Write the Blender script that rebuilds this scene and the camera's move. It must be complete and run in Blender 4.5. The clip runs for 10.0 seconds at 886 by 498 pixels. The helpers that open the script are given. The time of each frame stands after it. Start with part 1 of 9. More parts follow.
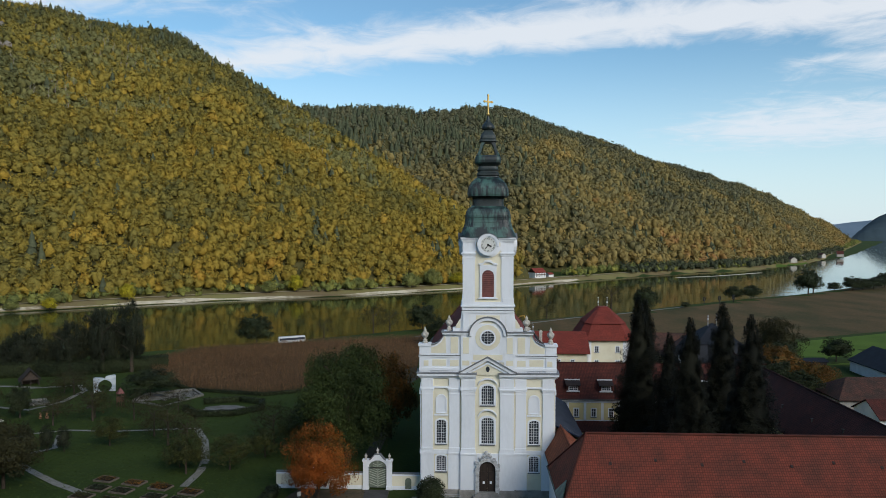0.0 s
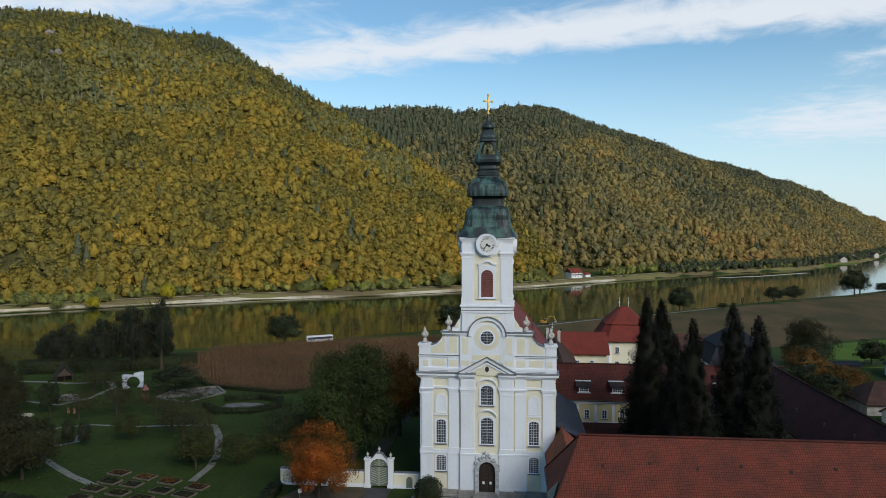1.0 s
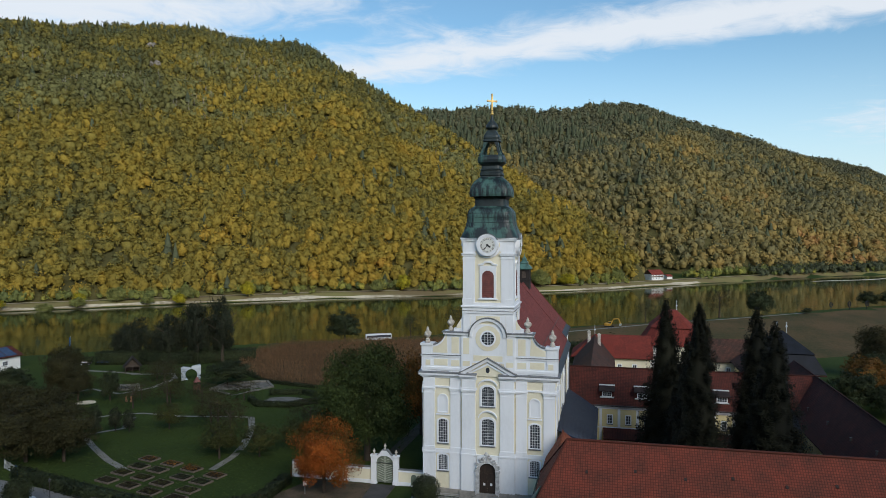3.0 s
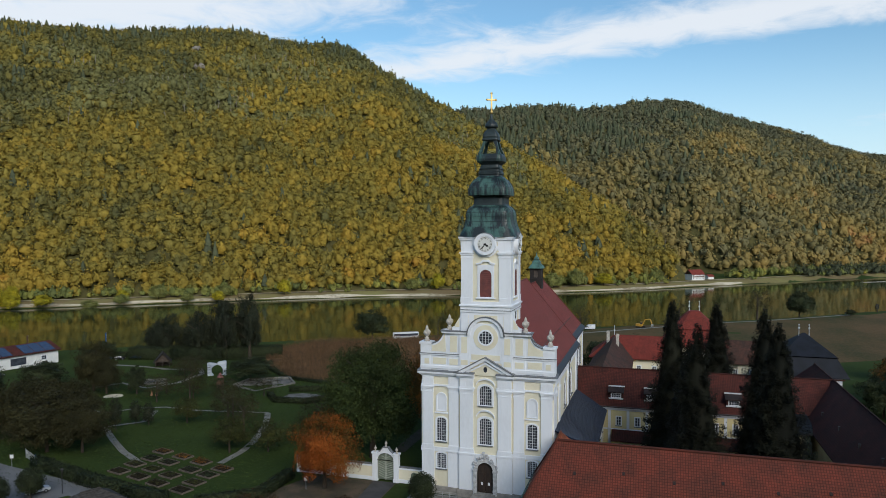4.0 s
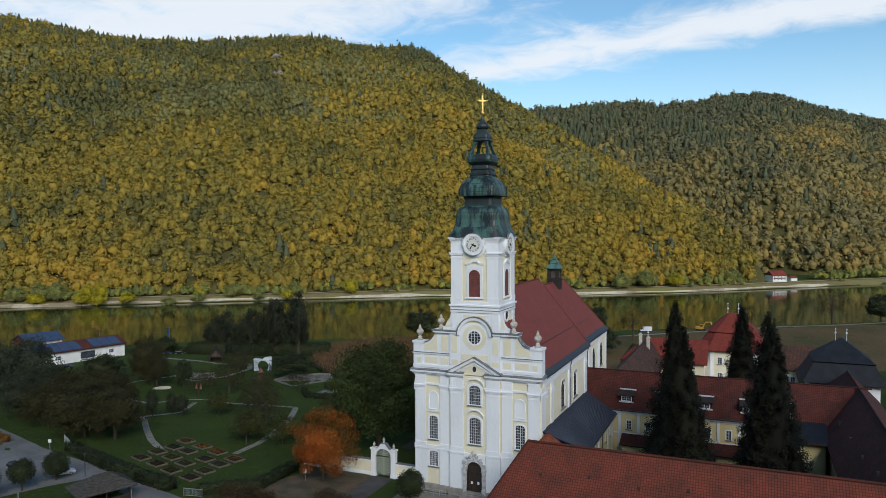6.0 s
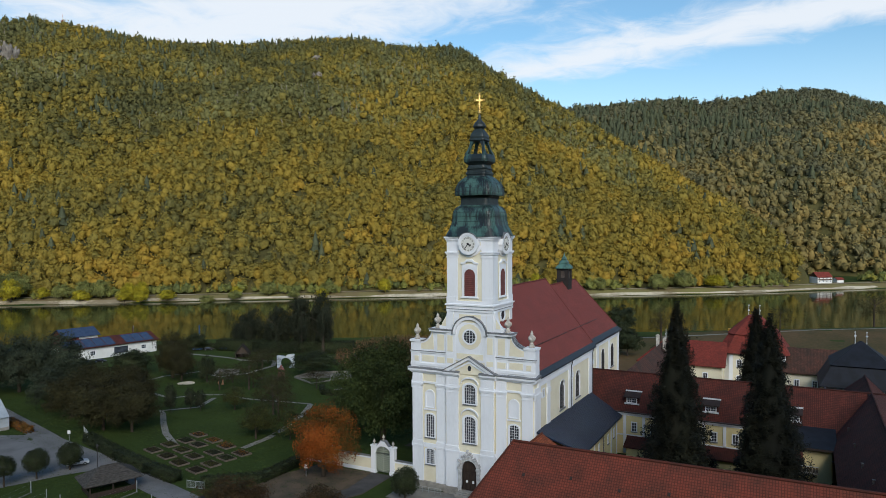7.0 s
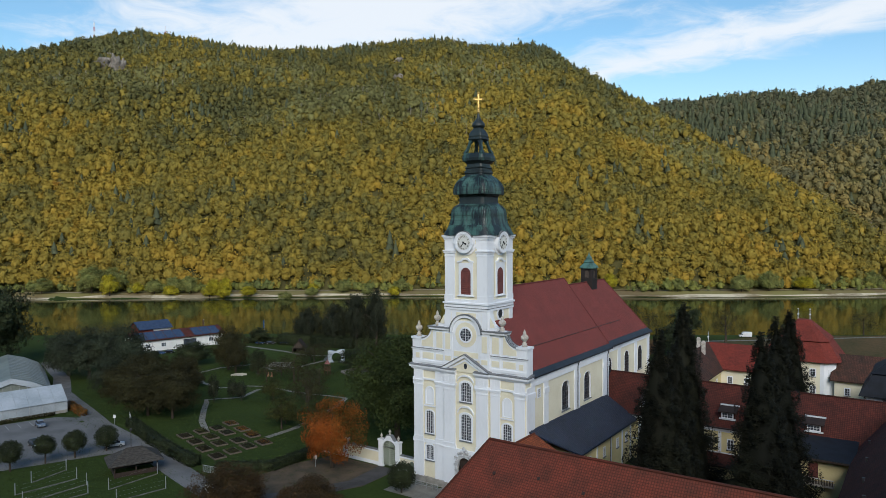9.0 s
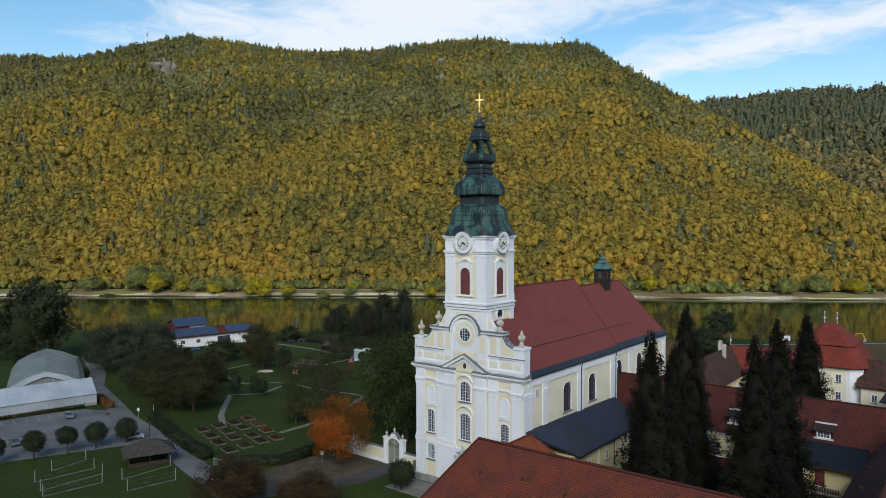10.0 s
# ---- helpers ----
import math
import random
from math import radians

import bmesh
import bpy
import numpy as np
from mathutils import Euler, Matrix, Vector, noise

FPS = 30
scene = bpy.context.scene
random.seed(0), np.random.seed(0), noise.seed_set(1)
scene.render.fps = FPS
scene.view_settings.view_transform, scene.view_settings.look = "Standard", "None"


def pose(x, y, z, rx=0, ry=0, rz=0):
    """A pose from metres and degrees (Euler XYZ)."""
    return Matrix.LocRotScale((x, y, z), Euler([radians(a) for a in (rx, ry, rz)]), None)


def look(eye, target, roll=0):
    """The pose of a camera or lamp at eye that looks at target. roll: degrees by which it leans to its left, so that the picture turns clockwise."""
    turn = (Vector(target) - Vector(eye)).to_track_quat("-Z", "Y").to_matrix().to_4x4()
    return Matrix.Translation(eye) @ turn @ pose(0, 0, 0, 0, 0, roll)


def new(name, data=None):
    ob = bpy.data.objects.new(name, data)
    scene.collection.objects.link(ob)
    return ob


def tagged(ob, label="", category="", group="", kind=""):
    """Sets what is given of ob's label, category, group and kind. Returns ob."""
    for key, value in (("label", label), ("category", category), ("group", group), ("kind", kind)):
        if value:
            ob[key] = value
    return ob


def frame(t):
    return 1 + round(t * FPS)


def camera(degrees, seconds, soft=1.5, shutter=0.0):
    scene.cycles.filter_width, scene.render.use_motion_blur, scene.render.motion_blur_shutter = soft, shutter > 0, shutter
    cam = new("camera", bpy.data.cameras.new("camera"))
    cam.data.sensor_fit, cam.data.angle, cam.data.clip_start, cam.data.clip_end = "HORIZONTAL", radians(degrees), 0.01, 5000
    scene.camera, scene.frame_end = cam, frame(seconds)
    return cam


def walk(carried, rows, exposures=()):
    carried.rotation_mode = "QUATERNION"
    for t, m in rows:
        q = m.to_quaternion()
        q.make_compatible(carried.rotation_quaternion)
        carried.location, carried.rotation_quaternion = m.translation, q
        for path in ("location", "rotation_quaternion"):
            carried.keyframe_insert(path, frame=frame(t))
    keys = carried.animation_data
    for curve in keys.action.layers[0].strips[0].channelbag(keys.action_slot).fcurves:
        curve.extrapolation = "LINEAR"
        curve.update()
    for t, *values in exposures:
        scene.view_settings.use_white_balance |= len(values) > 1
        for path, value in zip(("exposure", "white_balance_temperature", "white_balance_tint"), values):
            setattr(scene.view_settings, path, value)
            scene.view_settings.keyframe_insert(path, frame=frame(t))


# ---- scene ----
import itertools

cam = camera(64.8, 10.0, soft=0.5)
EXPOSURE = 0.26
PATH = [
    (0, (0.092, 0.764, 49.95), (0.008, 2.761, 49.888), 0.1),
    (0.5, (4.105, 0.921, 49.941), (3.962, 2.915, 49.879), -0.0),
    (1, (8.152, 1.141, 49.948), (7.946, 3.129, 49.886), -0.1),
    (1.5, (12.218, 1.461, 49.963), (11.947, 3.442, 49.901), -0.0),
    (2, (16.354, 1.886, 49.967), (16.016, 3.856, 49.906), -0.0),
    (2.5, (20.439, 2.519, 49.949), (20.039, 4.478, 49.889), -0.1),
    (4, (32.776, 5.308, 49.915), (32.192, 7.22, 49.852), -0.1),
    (4.5, (36.995, 6.293, 49.918), (36.354, 8.187, 49.855), -0.2),
    (5, (41.257, 7.329, 49.932), (40.558, 9.202, 49.869), -0.2),
    (5.5, (45.499, 8.585, 49.945), (44.744, 10.436, 49.883), -0.3),
    (7, (57.881, 13.327, 49.834), (56.959, 15.101, 49.772), -0.3),
    (7.5, (61.921, 15.181, 49.798), (60.942, 16.924, 49.737), -0.3),
    (8, (65.857, 17.123, 49.734), (64.822, 18.834, 49.673), -0.3),
    (8.5, (69.754, 19.145, 49.691), (68.662, 20.82, 49.628), -0.2),
    (9, (73.641, 21.315, 49.651), (72.494, 22.953, 49.588), -0.3),
    (9.5, (77.469, 23.592, 49.645), (76.268, 25.19, 49.582), -0.2),
    (10, (81.217, 25.903, 49.63), (79.963, 27.459, 49.568), -0.2),
]
walk(cam, [(t, look(eye, target, roll)) for t, eye, target, roll in PATH], exposures=[(0.0, EXPOSURE - 0.06), (4.0, EXPOSURE), (10.0, EXPOSURE + 0.1)])

# ---------------------------------------------------------------- light
SUN_AZ, SUN_EL = 143.0, 27.0     # compass degrees from +y towards +x, and height
SKY_STRENGTH, SUN_STRENGTH = 0.108, 2.75


def make_world():
    w = bpy.data.worlds.new("sky")
    scene.world = w
    w.use_nodes = True
    nt = w.node_tree
    nt.nodes.clear()
    N, L = nt.nodes.new, nt.links.new
    out, bg = N("ShaderNodeOutputWorld"), N("ShaderNodeBackground")
    sky = N("ShaderNodeTexSky")
    sky.sky_type, sky.sun_disc = "NISHITA", False
    sky.sun_elevation, sky.sun_rotation = radians(SUN_EL), radians(SUN_AZ)
    sky.air_density, sky.dust_density, sky.ozone_density = 1.0, 0.2, 0.8
    tc = N("ShaderNodeTexCoord")
    sep = N("ShaderNodeSeparateXYZ")
    L(tc.outputs["Generated"], sep.inputs[0])

    def m(op, a, b=None, clamp=False):
        n = N("ShaderNodeMath")
        n.operation, n.use_clamp = op, clamp
        for i, v in enumerate((a, b)):
            if v is None:
                continue
            if isinstance(v, (int, float)):
                n.inputs[i].default_value = v
            else:
                L(v, n.inputs[i])
        return n.outputs[0]
    zz = m("ADD", m("MAXIMUM", sep.outputs[2], 0.0), 0.06)
    u, v = m("DIVIDE", sep.outputs[0], zz), m("DIVIDE", sep.outputs[1], zz)
    comb = N("ShaderNodeCombineXYZ")
    # streaks drawn out along one wind direction
    a = radians(-14.5)
    ur = m("ADD", m("MULTIPLY", u, math.cos(a)), m("MULTIPLY", v, math.sin(a)))
    vr = m("SUBTRACT", m("MULTIPLY", v, math.cos(a)), m("MULTIPLY", u, math.sin(a)))
    L(m("MULTIPLY", ur, 0.5), comb.inputs[0]), L(m("MULTIPLY", vr, 1.1), comb.inputs[1])
    comb2 = N("ShaderNodeCombineXYZ")
    L(m("MULTIPLY", ur, 1.5), comb2.inputs[0]), L(m("MULTIPLY", vr, 1.5), comb2.inputs[1])
    n1, n2 = N("ShaderNodeTexNoise"), N("ShaderNodeTexNoise")
    n1.inputs["Scale"].default_value, n1.inputs["Detail"].default_value, n1.inputs["Roughness"].default_value = 0.55, 3.0, 0.5
    n2.inputs["Scale"].default_value, n2.inputs["Detail"].default_value, n2.inputs["Roughness"].default_value = 2.6, 9.0, 0.62
    n2.inputs["Distortion"].default_value = 0.6
    for n in (n1, n2):
        L((comb if n is n1 else comb2).outputs[0], n.inputs["Vector"])
    def smooth(v_, lo, hi):
        r_ = N("ShaderNodeMapRange")
        r_.interpolation_type = "SMOOTHSTEP"
        r_.inputs["From Min"].default_value, r_.inputs["From Max"].default_value = lo, hi
        L(v_, r_.inputs["Value"])
        return r_.outputs[0]

    def streak(at, wide):
        return m("SUBTRACT", 1.0, m("ABSOLUTE", m("MULTIPLY", m("SUBTRACT", vr, at), 1.0 / wide)), clamp=True)
    band = m("MULTIPLY", streak(2.92, 0.52), 1.1)
    band = m("ADD", band, m("MULTIPLY", m("MULTIPLY", streak(1.55, 1.3), 1.1), smooth(ur, -0.65, -1.6)))
    band = m("ADD", band, m("MULTIPLY", streak(5.2, 1.6), smooth(ur, -0.6, 0.8)))
    band = m("ADD", band, m("MULTIPLY", streak(3.6, 0.5), smooth(ur, 0.2, 1.0)))
    dens = m("ADD", m("MULTIPLY", n1.outputs[0], 0.55), m("MULTIPLY", n2.outputs[0], 0.72))
    dens = m("ADD", dens, m("MULTIPLY", band, 0.55))
    ramp = N("ShaderNodeMapRange")
    ramp.interpolation_type = "SMOOTHSTEP"
    ramp.inputs["From Min"].default_value, ramp.inputs["From Max"].default_value = 0.80, 1.22
    L(dens, ramp.inputs["Value"])
    mix = N("ShaderNodeMix")
    mix.data_type = "RGBA"
    L(m("MULTIPLY", ramp.outputs[0], 0.9), mix.inputs["Factor"])
    hue = N("ShaderNodeMix")
    hue.data_type, hue.blend_type = "RGBA", "MULTIPLY"
    hue.inputs["Factor"].default_value = 1.0
    L(sky.outputs[0], hue.inputs["A"])
    hue.inputs["B"].default_value = (0.77, 1.02, 1.10, 1)
    L(hue.outputs["Result"], mix.inputs["A"])
    mix.inputs["B"].default_value = (6.4, 6.75, 7.2, 1)
    pale = N("ShaderNodeMix")
    pale.data_type = "RGBA"
    L(m("MULTIPLY", smooth(sep.outputs[2], 0.26, -0.02), 0.80), pale.inputs["Factor"])
    L(mix.outputs["Result"], pale.inputs["A"])
    pale.inputs["B"].default_value = (5.4, 6.4, 7.4, 1)
    L(pale.outputs["Result"], bg.inputs["Color"])
    bg.inputs["Strength"].default_value = SKY_STRENGTH
    L(bg.outputs[0], out.inputs["Surface"])


make_world()
sun = new("sun", bpy.data.lights.new("sun", "SUN"))
sun.data.energy, sun.data.angle, sun.data.color = SUN_STRENGTH, radians(40), (1.0, 0.955, 0.875)
_az, _el = radians(SUN_AZ), radians(SUN_EL)
sun.matrix_world = look((0, 0, 400), Vector((0, 0, 400)) - Vector((math.sin(_az) * math.cos(_el), math.cos(_az) * math.cos(_el), math.sin(_el))))


# ---------------------------------------------------------------- materials
def mat(name, c1, c2=None, rough=0.8, scale=0.6, fine=14.0, bump=0.15, metal=0.0, rand=0.0, spread=(0.35, 0.65), stretch=(1, 1, 1), dist=0.02, island=0.0):
    """Noise-mottled surface: two colours at a coarse and a fine scale, relief, per-object or per-island tint."""
    mt = bpy.data.materials.new(name)
    mt.use_nodes = True
    nt = mt.node_tree
    N, L = nt.nodes.new, nt.links.new
    b = nt.nodes["Principled BSDF"]
    b.inputs["Roughness"].default_value, b.inputs["Metallic"].default_value = rough, metal
    b.inputs["Specular IOR Level"].default_value = 0.08 if rough > 0.89 else 0.3 if rough > 0.7 else 0.5
    c2 = c2 or tuple(v * 0.72 for v in c1)
    tc, mp = N("ShaderNodeTexCoord"), N("ShaderNodeMapping")
    mp.inputs["Scale"].default_value = stretch
    L(tc.outputs["Object"], mp.inputs["Vector"])
    n1, n2 = N("ShaderNodeTexNoise"), N("ShaderNodeTexNoise")
    n1.inputs["Scale"].default_value, n1.inputs["Detail"].default_value = scale, 5.0
    n2.inputs["Scale"].default_value, n2.inputs["Detail"].default_value = fine, 3.0
    L(mp.outputs[0], n1.inputs["Vector"]), L(mp.outputs[0], n2.inputs["Vector"])
    add = N("ShaderNodeMath")
    add.operation = "MULTIPLY_ADD"
    add.inputs[1].default_value, add.inputs[2].default_value = 0.35, -0.175
    L(n2.outputs[0], add.inputs[0])
    s = N("ShaderNodeMath")
    s.operation = "ADD"
    L(n1.outputs[0], s.inputs[0]), L(add.outputs[0], s.inputs[1])
    mr = N("ShaderNodeMapRange")
    mr.inputs["From Min"].default_value, mr.inputs["From Max"].default_value = spread
    L(s.outputs[0], mr.inputs["Value"])
    mx = N("ShaderNodeMix")
    mx.data_type = "RGBA"
    mx.inputs["A"].default_value, mx.inputs["B"].default_value = (*c1, 1), (*c2, 1)
    L(mr.outputs[0], mx.inputs["Factor"])
    col = mx.outputs["Result"]
    if rand or island:
        hs = N("ShaderNodeHueSaturation")
        src = N("ShaderNodeObjectInfo").outputs["Random"] if rand else N("ShaderNodeNewGeometry").outputs["Random Per Island"]
        r = N("ShaderNodeMapRange")
        k = rand or island
        r.inputs["To Min"].default_value, r.inputs["To Max"].default_value = 1 - k, 1 + k
        L(src, r.inputs["Value"]), L(r.outputs[0], hs.inputs["Value"]), L(col, hs.inputs["Color"])
        col = hs.outputs["Color"]
    L(col, b.inputs["Base Color"])
    if bump:
        bp = N("ShaderNodeBump")
        bp.inputs["Strength"].default_value, bp.inputs["Distance"].default_value = bump, dist
        L(n2.outputs[0], bp.inputs["Height"]), L(bp.outputs[0], b.inputs["Normal"])
    return mt


def foliage_mat(name, stops, patch=0.012, patch_w=0.45, fine=0.9, rough=0.75, wob=0.35, broad=0.0, broad_w=0.0, tinted=0.0, lace=5.0, open_=0.46, relief=0.8):
    """Leaves: colour from a ramp by random clump, by tree and by broad patches, mottled by fine noise."""
    mt = bpy.data.materials.new(name)
    mt.use_nodes = True
    nt = mt.node_tree
    N, L = nt.nodes.new, nt.links.new
    b = nt.nodes["Principled BSDF"]
    b.inputs["Roughness"].default_value = rough
    b.inputs["Specular IOR Level"].default_value = 0.15
    geo, tc = N("ShaderNodeNewGeometry"), N("ShaderNodeTexCoord")
    n1, n2 = N("ShaderNodeTexNoise"), N("ShaderNodeTexNoise")
    n1.inputs["Scale"].default_value, n1.inputs["Detail"].default_value = patch, 4.0
    n2.inputs["Scale"].default_value, n2.inputs["Detail"].default_value = fine, 4.0
    L(tc.outputs["Object"], n1.inputs["Vector"]), L(tc.outputs["Object"], n2.inputs["Vector"])
    mr = N("ShaderNodeMapRange")
    mr.inputs["From Min"].default_value, mr.inputs["From Max"].default_value = 0.3, 0.7
    L(n1.outputs[0], mr.inputs["Value"])
    mx = N("ShaderNodeMix")
    mx.inputs["Factor"].default_value = patch_w
    L(geo.outputs["Random Per Island"], mx.inputs["A"]), L(mr.outputs[0], mx.inputs["B"])
    ramp = N("ShaderNodeValToRGB")
    ramp.color_ramp.interpolation = "LINEAR"
    els = ramp.color_ramp.elements
    for i, (p, c) in enumerate(stops):
        e = els[i] if i < 2 else els.new(p)
        e.position, e.color = p, (*c, 1)
    pick = mx.outputs["Result"]
    if broad:
        n3 = N("ShaderNodeTexNoise")
        n3.inputs["Scale"].default_value, n3.inputs["Detail"].default_value = broad, 3.0
        L(tc.outputs["Object"], n3.inputs["Vector"])
        r3, m3 = N("ShaderNodeMapRange"), N("ShaderNodeMix")
        r3.inputs["From Min"].default_value, r3.inputs["From Max"].default_value = 0.32, 0.68
        m3.inputs["Factor"].default_value = broad_w
        L(n3.outputs[0], r3.inputs["Value"]), L(pick, m3.inputs["A"]), L(r3.outputs[0], m3.inputs["B"])
        pick = m3.outputs["Result"]
    if tinted:
        at, m4 = N("ShaderNodeAttribute"), N("ShaderNodeMix")
        at.attribute_name = "tint"
        m4.inputs["Factor"].default_value = tinted
        L(pick, m4.inputs["A"]), L(at.outputs["Fac"], m4.inputs["B"])
        pick = m4.outputs["Result"]
    L(pick, ramp.inputs[0])
    hs = N("ShaderNodeHueSaturation")
    r = N("ShaderNodeMapRange")
    r.inputs["From Min"].default_value, r.inputs["From Max"].default_value = 0.36, 0.64
    r.inputs["To Min"].default_value, r.inputs["To Max"].default_value = 1 - wob, 1 + wob
    L(n2.outputs[0], r.inputs["Value"]), L(r.outputs[0], hs.inputs["Value"]), L(ramp.outputs[0], hs.inputs["Color"])
    L(hs.outputs[0], b.inputs["Base Color"])
    if lace:
        # each spray is broken up into leaves with gaps between them
        n5, r5 = N("ShaderNodeTexNoise"), N("ShaderNodeMapRange")
        n5.inputs["Scale"].default_value, n5.inputs["Detail"].default_value = lace, 1.0
        r5.inputs["From Min"].default_value, r5.inputs["From Max"].default_value = open_ - 0.02, open_ + 0.02
        ob = N("ShaderNodeNewGeometry")
        L(ob.outputs["Position"], n5.inputs["Vector"]), L(n5.outputs[0], r5.inputs["Value"]), L(r5.outputs[0], b.inputs["Alpha"])
    bp = N("ShaderNodeBump")
    bp.inputs["Strength"].default_value, bp.inputs["Distance"].default_value = relief, 1.0 / max(fine, 0.3)
    L(n2.outputs[0], bp.inputs["Height"]), L(bp.outputs[0], b.inputs["Normal"])
    return mt


def tile_mat(name, c1, c2, w=0.22, h=0.3, rough=0.85, vary=0.26):
    """Roof tiles: courses along the slope (object x along the eave, z up), each tile its own shade."""
    mt = mat(name, c1, c2, rough, 0.35, 6.0, 0.0, spread=(0.3, 0.7))
    nt = mt.node_tree
    N, L = nt.nodes.new, nt.links.new
    b = nt.nodes["Principled BSDF"]
    base = b.inputs["Base Color"].links[0].from_socket
    tc, mp, br = N("ShaderNodeTexCoord"), N("ShaderNodeMapping"), N("ShaderNodeTexBrick")
    L(tc.outputs["UV"], mp.inputs["Vector"]), L(mp.outputs[0], br.inputs["Vector"])
    br.inputs["Scale"].default_value = 1.0
    br.offset = 0.0
    br.inputs["Brick Width"].default_value, br.inputs["Row Height"].default_value = w, h
    br.inputs["Mortar Size"].default_value, br.inputs["Mortar Smooth"].default_value = 0.16 * min(w, h), 0.5
    br.inputs["Color1"].default_value, br.inputs["Color2"].default_value = (1 + vary, 1 + 0.8 * vary, 1 + 0.6 * vary, 1), (1 - vary, 1 - 0.95 * vary, 1 - 0.9 * vary, 1)
    br.inputs["Mortar"].default_value = (0.52, 0.52, 0.52, 1)
    mx = N("ShaderNodeMix")
    mx.data_type, mx.blend_type = "RGBA", "MULTIPLY"
    mx.inputs["Factor"].default_value = 1.0
    L(base, mx.inputs["A"]), L(br.outputs["Color"], mx.inputs["B"]), L(mx.outputs["Result"], b.inputs["Base Color"])
    bp = N("ShaderNodeBump")
    bp.inputs["Strength"].default_value, bp.inputs["Distance"].default_value = 0.5, 0.03
    bp.invert = True
    L(br.outputs["Fac"], bp.inputs["Height"]), L(bp.outputs[0], b.inputs["Normal"])
    return mt


WHITE = mat("white_lime_paint", (0.79, 0.81, 0.845), (0.70, 0.72, 0.75), 0.85, 0.25, 3.0, 0.05, stretch=(1, 1, 0.35), spread=(0.45, 0.75))
YELLOW = mat("pale_yellow_render", (0.78, 0.73, 0.57), (0.71, 0.65, 0.49), 0.85, 0.3, 3.0, 0.05, spread=(0.4, 0.7))
OCHRE = mat("ochre_yellow_render", (0.70, 0.60, 0.33), (0.62, 0.52, 0.27), 0.85, 0.3, 3.0, 0.05, spread=(0.4, 0.7))
STONE = mat("grey_stone", (0.34, 0.32, 0.29), (0.22, 0.21, 0.19), 0.85, 0.8, 9.0, 0.3)
PALE_STONE = mat("pale_statue_stone", (0.62, 0.58, 0.52), (0.36, 0.33, 0.29), 0.9, 1.6, 9.0, 0.4)
ORNAMENT = mat("weathered_stucco", (0.60, 0.60, 0.60), (0.36, 0.36, 0.36), 0.9, 1.6, 6.0, 0.5)
LEDGE = mat("slate_grey_sheet_metal", (0.20, 0.21, 0.22), (0.12, 0.125, 0.13), 0.5, 0.6, 8.0, 0.05)
COPPER = mat("green_copper_patina", (0.046, 0.112, 0.094), (0.009, 0.016, 0.018), 0.5, 0.42, 2.6, 0.1, stretch=(1.6, 1.6, 0.36), spread=(0.37, 0.53))
COPPER_MIX = mat("streaked_old_copper", (0.058, 0.125, 0.106), (0.008, 0.014, 0.017), 0.45, 0.42, 2.6, 0.1, stretch=(2.2, 2.2, 0.25), spread=(0.40, 0.58))
TURRET_COPPER = mat("bright_green_copper", (0.075, 0.170, 0.140), (0.035, 0.080, 0.070), 0.55, 0.8, 4.0, 0.1, spread=(0.4, 0.6))
TURRET_LOUVRE = mat("weathered_grey_brown_wood", (0.11, 0.085, 0.070), (0.07, 0.055, 0.045), 0.8, 2.0, 9.0, 0.1)
COPPER_DARK = mat("blackened_copper", (0.022, 0.034, 0.034), (0.010, 0.014, 0.015), 0.5, 0.5, 3.0, 0.1, stretch=(1, 1, 0.4))
GOLD = mat("gilded_metal", (0.72, 0.50, 0.19), (0.60, 0.39, 0.13), 0.48, 2.0, 12.0, 0.0, metal=1.0)
GLASS = mat("dark_window_glass", (0.060, 0.070, 0.088), (0.028, 0.032, 0.042), 0.08, 0.8, 6.0, 0.02)
BARS = mat("white_window_bars", (0.62, 0.64, 0.66), (0.5, 0.52, 0.54), 0.6, 1.0, 8.0, 0.0)
LOUVRE = mat("red_brown_louvres", (0.17, 0.045, 0.035), (0.11, 0.03, 0.025), 0.6, 1.0, 9.0, 0.05)
DARK_WOOD = mat("dark_brown_wood", (0.045, 0.028, 0.020), (0.025, 0.016, 0.012), 0.6, 1.0, 9.0, 0.1, stretch=(4, 4, 0.6))
TURRET_WOOD = mat("black_brown_turret_boards", (0.020, 0.014, 0.011), (0.012, 0.009, 0.008), 0.7, 1.0, 9.0, 0.1)
BLACK = mat("black_paint", (0.012, 0.012, 0.013), (0.02, 0.02, 0.02), 0.5, 2.0, 9.0, 0.0)
GUTTER = mat("dark_metal_pipe", (0.03, 0.028, 0.028), (0.05, 0.045, 0.045), 0.45, 2.0, 9.0, 0.0)
NAVE_ROOF = tile_mat("wine_red_roof_tiles", (0.255, 0.062, 0.052), (0.205, 0.054, 0.046), 0.18, 0.16, vary=0.16)
OLD_TILES = tile_mat("weathered_red_clay_tiles", (0.208, 0.046, 0.026), (0.108, 0.034, 0.021), 0.36, 0.42, vary=0.13)
DARK_TILES = tile_mat("dark_red_brown_tiles", (0.112, 0.027, 0.018), (0.058, 0.018, 0.013), 0.36, 0.40, vary=0.18)
RED_TILES = tile_mat("bright_red_roof_tiles", (0.240, 0.042, 0.028), (0.170, 0.034, 0.024), 0.25, 0.25)
LINK_TILES = tile_mat("orange_red_clay_tiles", (0.30, 0.085, 0.036), (0.20, 0.055, 0.026), 0.4, 0.36)
BROWN_TILES = tile_mat("mossy_brown_tiles", (0.105, 0.044, 0.030), (0.048, 0.032, 0.024), 0.36, 0.34)
